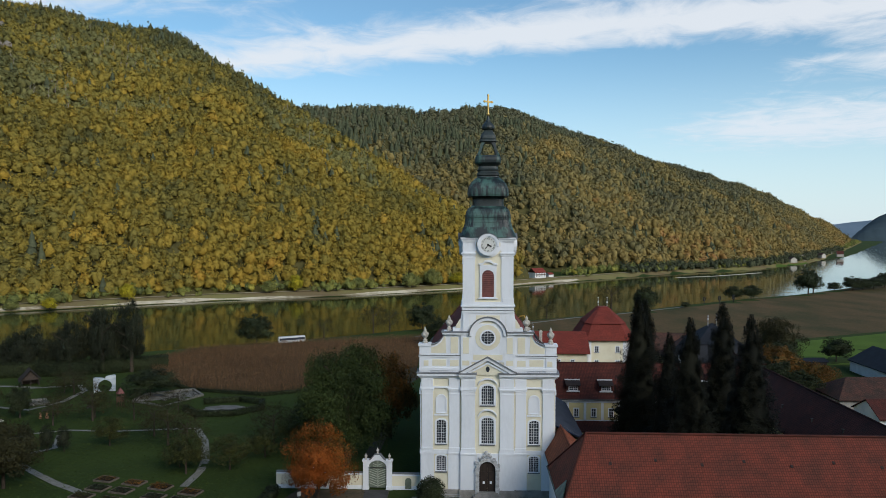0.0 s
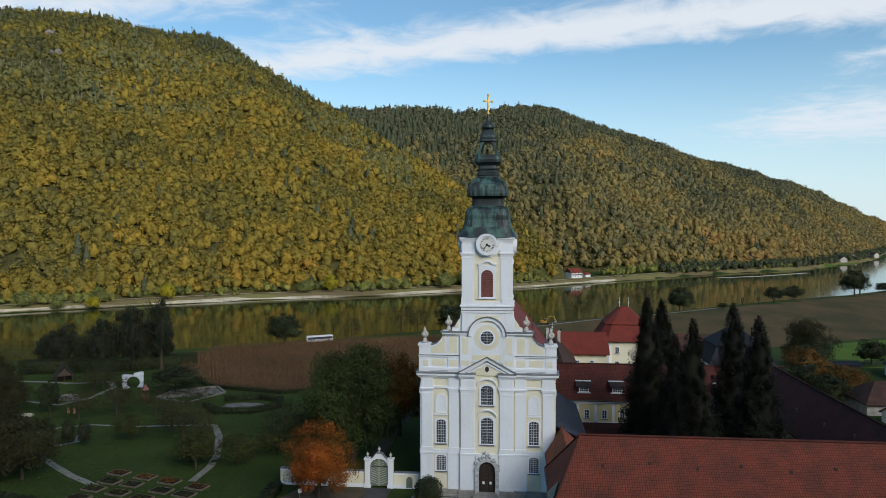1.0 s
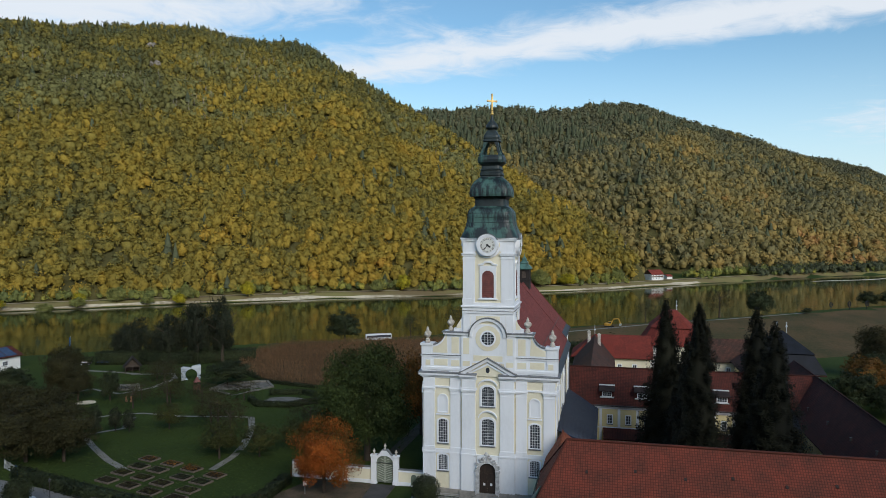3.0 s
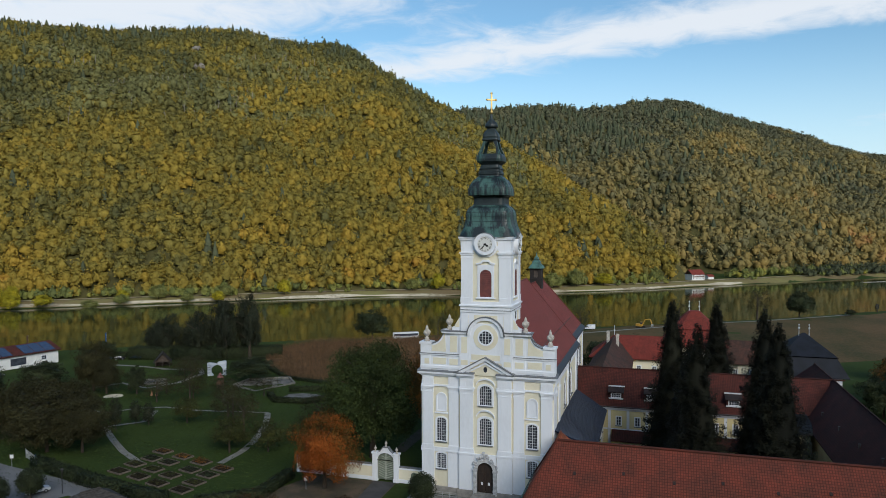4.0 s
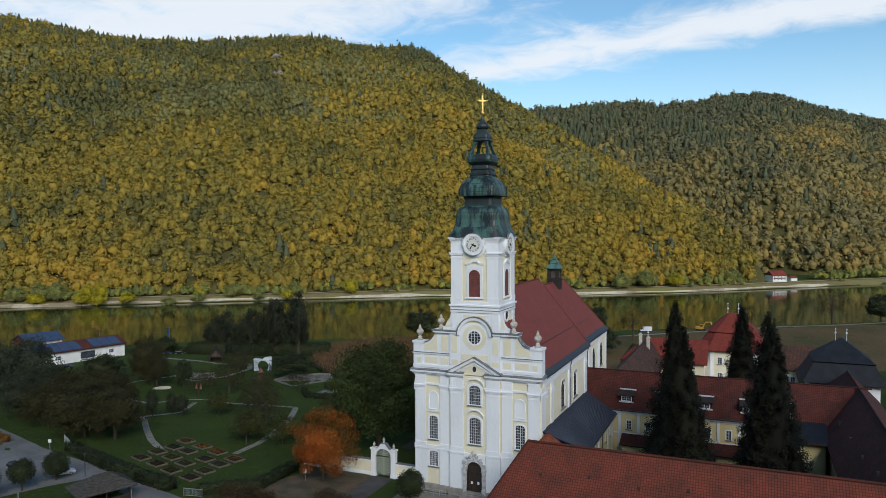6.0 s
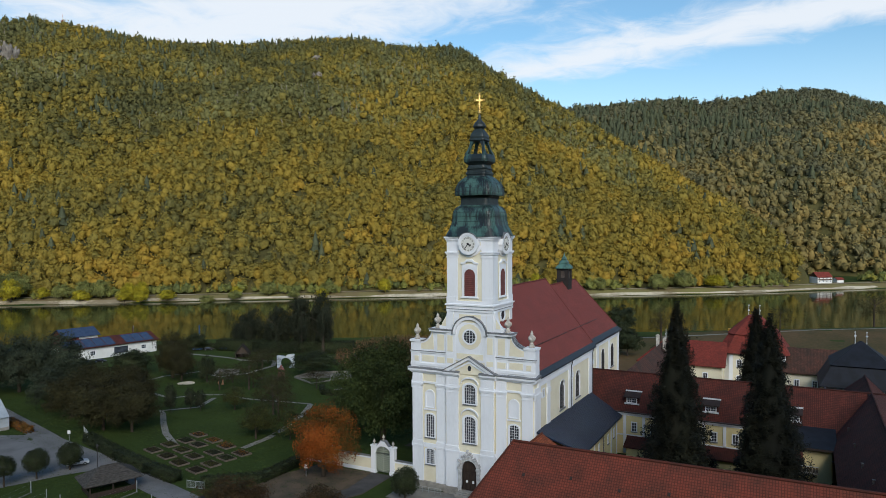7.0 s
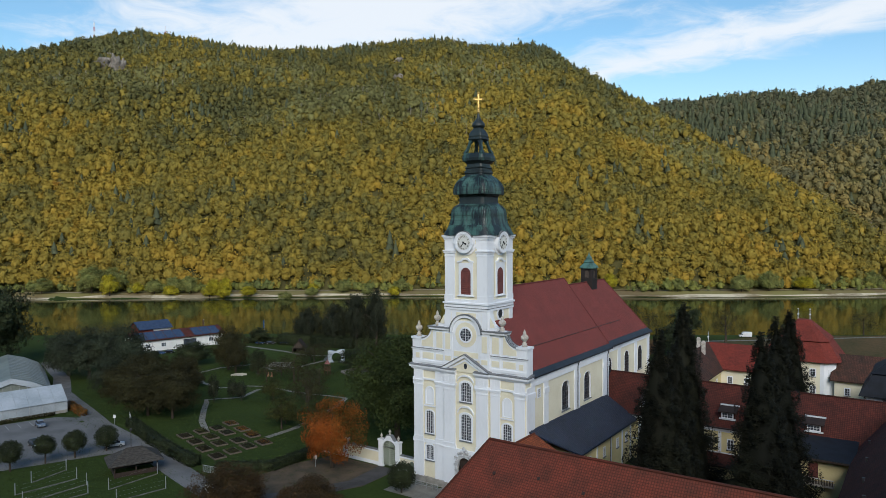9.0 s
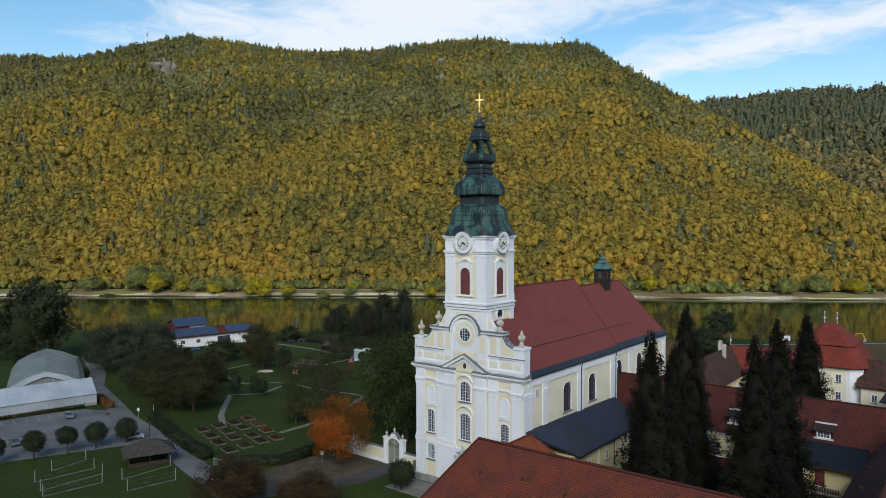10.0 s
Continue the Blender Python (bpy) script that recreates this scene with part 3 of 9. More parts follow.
def crown_templates(count, leaves, size, rng_, conifer=False, sides=10, rings=4):
    """Crown tops in a unit ball: a lobed dome of boughs roughened by small leafy sprays; conifers as tiered skirts."""
    out = []
    for _ in range(count):
        if conifer:
            tiers, V, F = 3, [], []
            for t in range(tiers):
                z0, z1 = -1.0 + 2.5 * t / tiers, -1.0 + 2.5 * (t + 1.55) / tiers
                r0, r1 = 1.0 - 0.86 * t / tiers, 0.62 * (1.0 - 0.9 * (t + 0.9) / tiers)
                off = rng_.uniform(0, 6.283)
                n0 = len(V)
                for i in range(7):
                    a = off + 6.283 * i / 7
                    k = r0 * rng_.uniform(0.78, 1.18)
                    V.append((math.cos(a) * k, math.sin(a) * k, z0 - rng_.uniform(0, 0.14)))
                for i in range(7):
                    a = off + 6.283 * (i + 0.5) / 7
                    V.append((math.cos(a) * r1 * 0.5, math.sin(a) * r1 * 0.5, min(z1, 1.35)))
                for i in range(7):
                    j = (i + 1) % 7
                    F += [(n0 + i, n0 + j, n0 + 7 + i), (n0 + j, n0 + 7 + j, n0 + 7 + i)]
            dome, df = np.array(V), np.array(F)
            h = rng_.random(leaves)
            a = rng_.uniform(0, 6.283, leaves)
            r = (1 - h) * rng_.uniform(0.75, 1.1, leaves)
            P = np.stack([np.cos(a) * r, np.sin(a) * r, -1.0 + 2.3 * h], 1)
            D = np.stack([np.cos(a), np.sin(a), np.full(leaves, 0.9)], 1)
        else:
            k = 8
            C = rng_.normal(0, 1, (k, 3))
            C[:, 2] = np.abs(C[:, 2]) * 0.9 - 0.2
            C = C / np.linalg.norm(C, axis=1)[:, None] * rng_.uniform(0.38, 0.80, (k, 1))
            Rr = rng_.uniform(0.26, 0.46, k)

            def reach(d):
                """Distance from the heart to the outermost bough along d."""
                cd = d @ C.T
                q = Rr ** 2 - ((C ** 2).sum(1) - cd ** 2)
                hit = np.where((q > 0) & (cd > 0), cd + np.sqrt(np.maximum(q, 0)), 0.0)
                return np.maximum(hit.max(1), 0.50)
            dirs = [(0, 0, 1.0)]
            for j in range(rings):
                e = math.pi * (0.5 - 0.70 * (j + 1) / rings)
                for i in range(sides):
                    a = 6.283 * (i + 0.5 * (j % 2) + rng_.uniform(-0.2, 0.2)) / sides
                    dirs.append((math.cos(a) * math.cos(e), math.sin(a) * math.cos(e), math.sin(e)))
            dirs = np.array(dirs)
            dome = dirs * (reach(dirs) * rng_.uniform(0.72, 0.90, len(dirs)))[:, None]
            F = [(0, 1 + i, 1 + (i + 1) % sides) for i in range(sides)]
            for j in range(rings - 1):
                p, q = 1 + j * sides, 1 + (j + 1) * sides
                for i in range(sides):
                    n_ = (i + 1) % sides
                    F += [(p + i, q + i, p + n_), (p + n_, q + i, q + n_)]
            df = np.array(F)
            D = rng_.normal(0, 1, (leaves, 3)) + np.array([0, 0, 0.8])
            D[:, 2] = np.where(D[:, 2] < -0.4, -D[:, 2], D[:, 2])
            D /= np.linalg.norm(D, axis=1)[:, None]
            P = D * (reach(D) * rng_.uniform(0.86, 1.14, leaves))[:, None]
        v, f = leaf_sprays(P, D * 0.65 + np.array([0, 0, 0.5]), size, rng_, 0.48)
        out.append((np.concatenate([v, dome]), np.concatenate([f, df + len(v)])))
    return out


def leaf_sprays(P, Nn, size, rng_, messy):
    """Three-cornered leafy sprays at P, facing along Nn with some disorder."""
    n = len(P)
    Nn = Nn / np.linalg.norm(Nn, axis=1)[:, None] + rng_.normal(0, messy, (n, 3))
    Nn /= np.linalg.norm(Nn, axis=1)[:, None]
    A = np.cross(Nn, rng_.normal(0, 1, (n, 3)))
    A /= np.linalg.norm(A, axis=1)[:, None]
    Bv = np.cross(Nn, A)
    s = (size * rng_.uniform(0.6, 1.35, n))[:, None]
    k = rng_.uniform(0.55, 1.0, (n, 1))
    V = np.stack([P - A * s - Bv * s * 0.5, P + A * s - Bv * s * 0.5 * k, P + Bv * s * 1.1 * k], 1).reshape(-1, 3)
    return V, np.arange(n * 3).reshape(-1, 3)


def leaf_quads(P, Nn, size, rng_, messy=0.55):
    """Small four-cornered leaf clumps at P, facing along Nn with some disorder."""
    n = len(P)
    Nn = Nn + rng_.normal(0, messy, (n, 3))
    Nn /= np.linalg.norm(Nn, axis=1)[:, None]
    A = np.cross(Nn, rng_.normal(0, 1, (n, 3)))
    A /= np.linalg.norm(A, axis=1)[:, None]
    Bv = np.cross(Nn, A)
    s = (size * rng_.uniform(0.55, 1.3, n))[:, None]
    k = rng_.uniform(0.5, 1.0, (n, 1))
    bend = Nn * s * 0.35
    V = np.stack([P - A * s, P - Bv * s * k - bend, P + A * s, P + Bv * s * k - bend], 1).reshape(-1, 3)
    i = np.arange(n)[:, None] * 4
    F = np.concatenate([i + np.array([[0, 1, 2]]), i + np.array([[0, 2, 3]])])
    return V, F


def forest(name, pts, radii, templates, material, label, rng, tint=None):
    """Crowns set at the given points, all in one mesh."""
    V, F, T, n = [], [], [], 0
    tint = rng.random(len(pts)) if tint is None else tint
    pick = rng.integers(0, len(templates), len(pts))
    ang = rng.uniform(0, 6.283, len(pts))
    st = rng.uniform(1.05, 1.55, len(pts))
    for t, (tv, tf) in enumerate(templates):
        idx = np.nonzero(pick == t)[0]
        if not len(idx):
            continue
        c, s = np.cos(ang[idx])[:, None], np.sin(ang[idx])[:, None]
        r = radii[idx][:, None]
        x = (tv[None, :, 0] * c - tv[None, :, 1] * s) * r + pts[idx, 0][:, None]
        y = (tv[None, :, 0] * s + tv[None, :, 1] * c) * r + pts[idx, 1][:, None]
        z = tv[None, :, 2] * r * st[idx][:, None] + pts[idx, 2][:, None]
        V.append(np.stack([x, y, z], -1).reshape(-1, 3))
        F.append((tf[None] + (np.arange(len(idx)) * len(tv))[:, None, None] + n).reshape(-1, 3))
        T.append(np.repeat(tint[idx], len(tv)))
        n += len(idx) * len(tv)
    me = raw_mesh(name, np.concatenate(V), np.concatenate(F), material, False)
    me.attributes.new("tint", "FLOAT", "POINT").data.foreach_set("value", np.concatenate(T).astype(np.float32))
    return tagged(new(name, me), label, "forest", kind="stuff")


def scatter(hill, spacing, rng, vmax=1.12, vmin=0.0):
    """Random even points over a hill's face, by area."""
    U, V = np.meshgrid(np.linspace(0, len(hill.f) - 1, 160), np.linspace(vmin, vmax, 60), indexing="ij")
    P = hill.at(U, V)
    du, dv = P[1:, :-1] - P[:-1, :-1], P[:-1, 1:] - P[:-1, :-1]
    area = np.linalg.norm(np.cross(du, dv), axis=-1)
    cnt = rng.poisson(1.9 * area / (spacing * spacing))
    iu, iv = np.nonzero(cnt)
    rep = cnt[iu, iv]
    iu, iv = np.repeat(iu, rep), np.repeat(iv, rep)
    du_, dv_ = (len(hill.f) - 1) / 159.0, (vmax - vmin) / 59.0
    u, v = (iu + rng.random(len(iu))) * du_, vmin + (iv + rng.random(len(iv))) * dv_
    P = hill.at(u, v)
    keep = np.ones(len(P), bool)
    for cx, cy, r in CLEARINGS:
        keep &= np.hypot(P[:, 0] - cx, P[:, 1] - cy) > r
    for cx, cy, cz, r in ROCKS:
        keep &= np.linalg.norm((P - np.array([cx, cy, cz])) * np.array([1, 1, 0.7]), axis=1) > r * 1.15
    # thin out crowns that stand too close, for an even closed canopy
    cells, gap = {}, spacing * 0.80
    for i in np.nonzero(keep)[0]:
        p = P[i]
        c = tuple((p // gap).astype(int))
        close = False
        for d in NEIGHBOURS:
            for j in cells.get((c[0] + d[0], c[1] + d[1], c[2] + d[2]), ()):
                q = P[j]
                if (p[0] - q[0]) ** 2 + (p[1] - q[1]) ** 2 + (p[2] - q[2]) ** 2 < gap * gap:
                    close = True
                    break
            if close:
                break
        if close:
            keep[i] = False
        else:
            cells.setdefault(c, []).append(i)
    return P[keep], u[keep], v[keep]


NEIGHBOURS = sorted(itertools.product((-1, 0, 1), repeat=3), key=lambda d: sum(abs(k) for k in d))
ROCKS = [(-950, 592, 283, 15), (-931, 608, 281, 16), (-998, 636, 308, 12), (-968, 618, 296, 12), (-585, 914, 304, 10), (-514, 869, 264, 7), (-600, 869, 291, 11), (-538, 786, 247, 9), (-570, 830, 272, 9)]


def tree_tints(P, v, rng, lean=0.3):
    """One autumn shade for each tree: chance, stands of a kind, and duller leaf towards the ridge."""
    x, y, z = P[:, 0], P[:, 1], P[:, 2]
    stand = np.array([noise.noise((a * 0.011, b * 0.011, c * 0.011)) for a, b, c in P])
    clump = np.array([noise.noise((a * 0.034 + 9, b * 0.034, c * 0.034)) for a, b, c in P])
    swell = np.array([noise.noise((a * 0.0042 + 4, b * 0.0042, c * 0.006)) for a, b, c in P])
    return np.clip(0.385 + 0.32 * stand + 0.24 * clump + 0.26 * swell + rng.normal(0, 0.12, len(P)) + lean * (0.38 - v), 0, 1)


CLEARINGS = [(72, 769, 20), (62, 750, 13), (76, 758, 13), (86, 778, 16), (100, 790, 14)]
FOREST_FLOOR = mat("shaded_forest_floor", (0.090, 0.080, 0.030), (0.060, 0.056, 0.022), 0.95, 0.06, 0.5, 0.8, dist=1.0)
AUTUMN = foliage_mat("autumn_beech_forest", [(0.0, (0.054, 0.060, 0.027)), (1.0, (0.26, 0.090, 0.030)), (0.18, (0.106, 0.097, 0.030)), (0.42, (0.190, 0.148, 0.029)), (0.62, (0.255, 0.178, 0.028)), (0.84, (0.315, 0.194, 0.028)), (0.95, (0.32, 0.142, 0.028))], 0.11, 0.5, 1.7, wob=0.30, tinted=0.80, lace=0.0, relief=0.4)
PALE_FOREST = foliage_mat("greyish_green_forest", [(0.0, (0.090, 0.092, 0.038)), (1.0, (0.250, 0.205, 0.060)), (0.5, (0.155, 0.145, 0.050))], 0.11, 0.5, 1.7, wob=0.28, tinted=0.6, lace=0.0, relief=0.3)
# Lifted and greyed against AUTUMN: the farther ridge's haze is in the colour.
MIXED = foliage_mat("hazed_mixed_autumn_forest", [(0.0, (0.070, 0.074, 0.045)), (1.0, (0.29, 0.138, 0.050)), (0.3, (0.126, 0.113, 0.053)), (0.55, (0.192, 0.150, 0.053)), (0.8, (0.245, 0.168, 0.050))], 0.07, 0.5, 0.9, wob=0.20, tinted=0.82, lace=0.0, relief=0.25)
CONIFER = foliage_mat("dark_spruce_forest", [(0.0, (0.042, 0.050, 0.029)), (1.0, (0.082, 0.090, 0.046))], 0.05, 0.5, 0.6, wob=0.2, lace=0.0, relief=0.3)
SHRUB = foliage_mat("riverside_shrubs", [(0.0, (0.070, 0.085, 0.034)), (1.0, (0.36, 0.28, 0.035)), (0.4, (0.150, 0.165, 0.045)), (0.75, (0.235, 0.225, 0.050))], 0.10, 0.5, 0.7, wob=0.20, tinted=0.75, lace=0.0, relief=0.3)
PALE_BARK = mat("pale_grey_bark", (0.30, 0.27, 0.22), (0.20, 0.18, 0.15), 0.9, 0.5, 3.0, 0.2)
rng = np.random.default_rng(5)
HILL_1 = Hill(FOOT_1, [(x, y, z + 8 * min(1.0, max(0.0, (z - 120) / 150))) for x, y, z in CREST_1], -5.0, 1.45, 9.0, 26.0)
HILL_2 = Hill(FOOT_2, CREST_2, -5.0, 1.35, 9.0, 14.0)


def build_hills():
    for hill, lab in ((HILL_1, "steep wooded hillside above the far river bank"), (HILL_2, "wooded ridge further down the valley")):
        tagged(new("hill", hill.mesh("hill", FOREST_FLOOR, 260, 80, 3.2)), lab, "hill", kind="structure")
    # Unseen slope added behind the camera; its crest dims the sun on the abbey.
    south = Hill([(-1100, -760), (-500, -340), (-200, -150), (0, -70), (200, -20), (420, 120), (900, 560), (1500, 1500)],
                 [(-900, -1200, 240), (-400, -760, 240), (-60, -520, 238), (170, -400, 235), (420, -300, 236), (700, -180, 232), (1250, 300, 220), (1900, 1300, 200)], 0.0, 1.5, 6.0, 5.0)
    tagged(new("hill", south.mesh("hill", FOREST_FLOOR, 80, 30)), "unseen valley slope added behind the abbey to hold back part of the sun", "hill", kind="structure")
    broad = crown_templates(14, 40, 0.185, rng, sides=6, rings=3)
    near = crown_templates(16, 88, 0.145, rng, sides=6, rings=3)
    cones = crown_templates(8, 16, 0.22, rng, conifer=True)
    P, u, v = scatter(HILL_1, 6.05, rng, 1.04)
    keep = (P[:, 2] > -6)
    P, u, v = P[keep], u[keep], v[keep]
    stand = np.array([noise.noise((a * 0.008 + 3, b * 0.008, c * 0.010)) for a, b, c in P])
    dark = rng.random(len(P)) < 0.015 + 0.10 * (stand > 0.30) + 0.16 * (v > 0.90) * (P[:, 2] > 215)
    low = v < 0.36
    R = rng.uniform(5.6, 8.3, len(P)) * (1.05 - 0.14 * v)
    tint = tree_tints(P, np.clip(P[:, 2] / 330.0, 0, 1), rng, 0.34)
    Q = P.copy()
    Q[:, 2] += R * 0.45 + rng.uniform(0.0, 5.6, len(P)) * (1.0 - 0.4 * (v > 0.9))
    pale = ~dark & ~low & (stand < -0.13) & (v < 0.94) & (P[:, 2] > 90) & (rng.random(len(P)) < np.clip((-0.10 - stand) * 5, 0, 0.6))
    forest("forest", Q[pale], R[pale], broad, PALE_FOREST, "greyish green ash and lime stands in the autumn forest", rng, tint[pale])
    forest("forest", Q[~dark & low], R[~dark & low], near, AUTUMN, "beech forest in yellow, ochre and green autumn leaf", rng, tint[~dark & low])
    high = ~dark & ~low & ~pale
    forest("forest", Q[high], R[high], broad, AUTUMN, "beech forest in yellow, ochre and green autumn leaf", rng, tint[high])
    Q = P.copy()
    Rc = R * 0.60
    Q[:, 2] += Rc * 1.4 + 3
    forest("forest", Q[dark], Rc[dark], cones, CONIFER, "dark spruces scattered through the beech forest", rng)
    bare_trees(P, v, stand)
    P, u, v = scatter(HILL_2, 8.8, rng, 1.04)
    stand = np.array([noise.noise((a * 0.006 + 7, b * 0.006, c * 0.008)) for a, b, c in P])
    dark = rng.random(len(P)) < np.clip(0.05 + 0.75 * np.clip((7.5 - u) / 4, 0, 1) * np.clip((v - 0.35) * 2.2, 0, 1) + 0.55 * (stand > 0.16) * np.clip(v * 1.8 - 0.35, 0.0, 1), 0, 0.74) * np.where(v > 0.93, 0.4, 1.0)
    R = rng.uniform(7.2, 10.2, len(P))
    Q = P.copy()
    Q[:, 2] += R * 0.35 + rng.uniform(0, 3.6, len(P)) * (1.0 - 0.4 * (v > 0.9))
    tint = tree_tints(P, v, rng, 0.85)
    forest("forest", Q[~dark], R[~dark], crown_templates(10, 36, 0.19, rng, sides=6, rings=3), MIXED, "mixed autumn forest on the farther ridge, haze put into its colour", rng, tint[~dark])
    Rc = R * 0.60
    Q = P.copy()
    Q[:, 2] += Rc * 1.05 + 1.5
    forest("forest", Q[dark], Rc[dark], cones, CONIFER, "dark spruce stands on the farther ridge", rng)
    # shrubs and trees at the foot of both hills, above the beach
    pts, rad = [], []
    for (ax, ay), (bx, by) in zip(FAR_BANK[1:-2], FAR_BANK[2:-1]):
        L_ = math.hypot(bx - ax, by - ay)
        nx, ny = -(by - ay) / L_, (bx - ax) / L_
        for _ in range(int(L_ / 1.35)):
            t, o = rng.random(), rng.choice([rng.uniform(10, 16), rng.uniform(21, 34), rng.uniform(24, 42)], p=[0.32, 0.34, 0.34])
            x, y = ax + (bx - ax) * t + nx * o, ay + (by - ay) * t + ny * o
            # thickets and open stretches take turns along the bank
            thick = math.sin(x * 0.055 + 1.1) + 0.8 * math.sin(x * 0.023 + y * 0.017)
            if o < 17 and thick < 0.1:
                continue
            r = rng.uniform(1.4, 3.0) + max(0.0, thick) * 1.2 if o < 18 else rng.uniform(2.6, 5.6)
            if all(math.hypot(x - cx, y - cy) > cr + 3 for cx, cy, cr in CLEARINGS):
                pts.append((x, y, float(ground_z(x, y)) + r * 0.8)), rad.append(r)
    forest("riverside_scrub", np.array(pts), np.array(rad), near, SHRUB, "green and yellow scrub along the far bank", rng, np.clip(rng.normal(0.42, 0.24, len(pts)), 0, 1))
    # woods on the flat shore below the farther ridge; dark material carries their shade
    pts, rad = [], []
    for (ax, ay), (bx, by) in zip(FAR_BANK[9:13], FAR_BANK[10:14]):
        L_ = math.hypot(bx - ax, by - ay)
        nx, ny = -(by - ay) / L_, (bx - ax) / L_
        for _ in range(int(L_ / 1.3)):
            t, o = rng.random(), rng.uniform(7, 48)
            x, y = ax + (bx - ax) * t + nx * o, ay + (by - ay) * t + ny * o
            r = rng.uniform(3.0, 6.5)
            pts.append((x, y, float(ground_z(x, y)) + r * 0.8)), rad.append(r)
    forest("shore_woods", np.array(pts), np.array(rad), near, CONIFER, "bushes and low trees on the far shore, shade put into their dark green", rng)
    for cx, cy, cz, r in ROCKS:
        outcrop(cx, cy, cz, r)
    for x, y, z, h in ((-1091, 660, 356, 42), (-1015, 744, 366, 28)):
        radio_mast(x, y, z, h)


def bare_trees(P, v, stand):
    """Leafless pale trees standing out of the canopy in a few loose groups high on the slope."""
    g = np.random.default_rng(21)
    pick = np.nonzero((stand < -0.15) & (v > 0.30) & (v < 0.93) & (g.random(len(P)) < 0.09))[0]
    V, F, base = [], [], 0

    def stick(a, b, r0, r1):
        nonlocal base
        for q, r in ((a, r0), (b, r1)):
            for k in range(3):
                V.append((q[0] + r * math.cos(2.094 * k), q[1] + r * math.sin(2.094 * k), q[2]))
        for k in range(3):
            j = (k + 1) % 3
            F.append((base + k, base + j, base + 3 + j)), F.append((base + k, base + 3 + j, base + 3 + k))
        base += 6
    for i in pick:
        x, y, z = P[i]
        h = g.uniform(14, 21)
        stick((x, y, z), (x + g.normal(0, 0.5), y, z + h), 0.30, 0.09)
        for _ in range(9):
            t, a, l = g.uniform(0.42, 0.9), g.uniform(0, 6.283), g.uniform(1.6, 3.6)
            stick((x, y, z + h * t), (x + math.cos(a) * l * 0.7, y + math.sin(a) * l * 0.7, z + h * t + l), 0.11, 0.05)
    me = raw_mesh("bare_trees", V, F, PALE_BARK)
    tagged(new("bare_trees", me), "leafless pale grey trees among the autumn forest", "trees", kind="stuff")


def radio_mast(x, y, z, h):
    """Slim lattice mast in red and white bands on the ridge."""
    t = thing("radio_mast", "slim red and white lattice mast on the ridge", "mast", (x, y, z))
    red = mat("red_mast_paint", (0.45, 0.06, 0.04), (0.36, 0.05, 0.035), 0.6, 0.5, 4.0, 0.0)
    wht = mat("white_mast_paint", (0.7, 0.7, 0.7), (0.6, 0.6, 0.6), 0.6, 0.5, 4.0, 0.0)
    n = 6
    for k in range(n):
        z0, z1 = h * k / n, h * (k + 1) / n
        w0, w1 = 1.5 - 0.8 * k / n, 1.5 - 0.8 * (k + 1) / n
        bm = bmesh.new()
        for sx, sy in ((-1, -1), (1, -1), (1, 1), (-1, 1)):
            tube(bm, (sx * w0, sy * w0, z0), (sx * w1, sy * w1, z1), 0.16, 0.16, 5)
            tube(bm, (sx * w0, sy * w0, z0), (-sy * w1, sx * w1, z1), 0.1, 0.1, 4)
        part("mast_section", bm, red if k % 2 == 0 else wht, t)
    bm = bmesh.new()
    tube(bm, (0, 0, h - 0.5), (0, 0, h + 5), 0.14, 0.08, 5)
    part("aerial", bm, red, t)


ROCK = mat("weathered_grey_rock", (0.26, 0.23, 0.20), (0.10, 0.088, 0.075), 0.95, 0.12, 0.7, 0.9, dist=0.5, stretch=(1, 1, 0.5))


def outcrop(x, y, z, r):
    """A rough crag standing out of the wooded slope."""
    g = np.random.default_rng(int(abs(x)))
    sv, sf = ico(4)
    V, F = [], []
    for k in range(5):
        a, d = g.uniform(0, 6.283), r * g.uniform(0.0, 0.62)
        q = sv * np.array([g.uniform(0.3, 0.5), g.uniform(0.3, 0.5), g.uniform(0.45, 0.8)]) * r
        n = np.array([noise.fractal(p * 1.7 + np.array([k * 5.0, x, 0]), 0.8, 2.2, 5) for p in sv])
        q = q * (1 + 0.42 * n[:, None])
        F.append(sf + k * len(sv))
        V.append(q + np.array([math.cos(a) * d, math.sin(a) * d, g.uniform(-0.25, 0.35) * r]))
    me = raw_mesh("rock_outcrop", np.concatenate(V), np.concatenate(F), ROCK)
    ob = tagged(new("rock_outcrop", me), "bare grey rock crag on the wooded slope", "rock", kind="structure")
    ob.location = (x, y, z + 5)
    ob.scale = (1.25, 1.25, 1.25)


BEACH = mat("pale_river_gravel", (0.62, 0.54, 0.40), (0.27, 0.22, 0.14), 0.95, 0.03, 0.35, 0.3, spread=(0.44, 0.62))
BANK = mat("dry_bank_grass", (0.21, 0.19, 0.07), (0.17, 0.125, 0.065), 0.95, 0.03, 0.5, 0.5, dist=0.3)
TOWPATH = mat("sandy_towpath", (0.50, 0.42, 0.30), (0.34, 0.28, 0.18), 0.95, 0.05, 1.0, 0.2)
build_hills()
strip("beach", FAR_BANK[1:9] + [(120, 775)], 5.0, BEACH, 0.45, "pale gravel beach along the far bank", "beach", side=3.0, wild=1.9, step=5.0)
strip("verge", FAR_BANK[1:-1], 27.0, BANK, 0.3, "dry grassy river bank with patches of bare earth", "bank", side=13.0, wild=0.2, step=10.0)
strip("road", FAR_BANK[1:-1], 3.0, TOWPATH, 0.5, "gravel towpath along the far bank", "path", side=18.0, step=14.0)


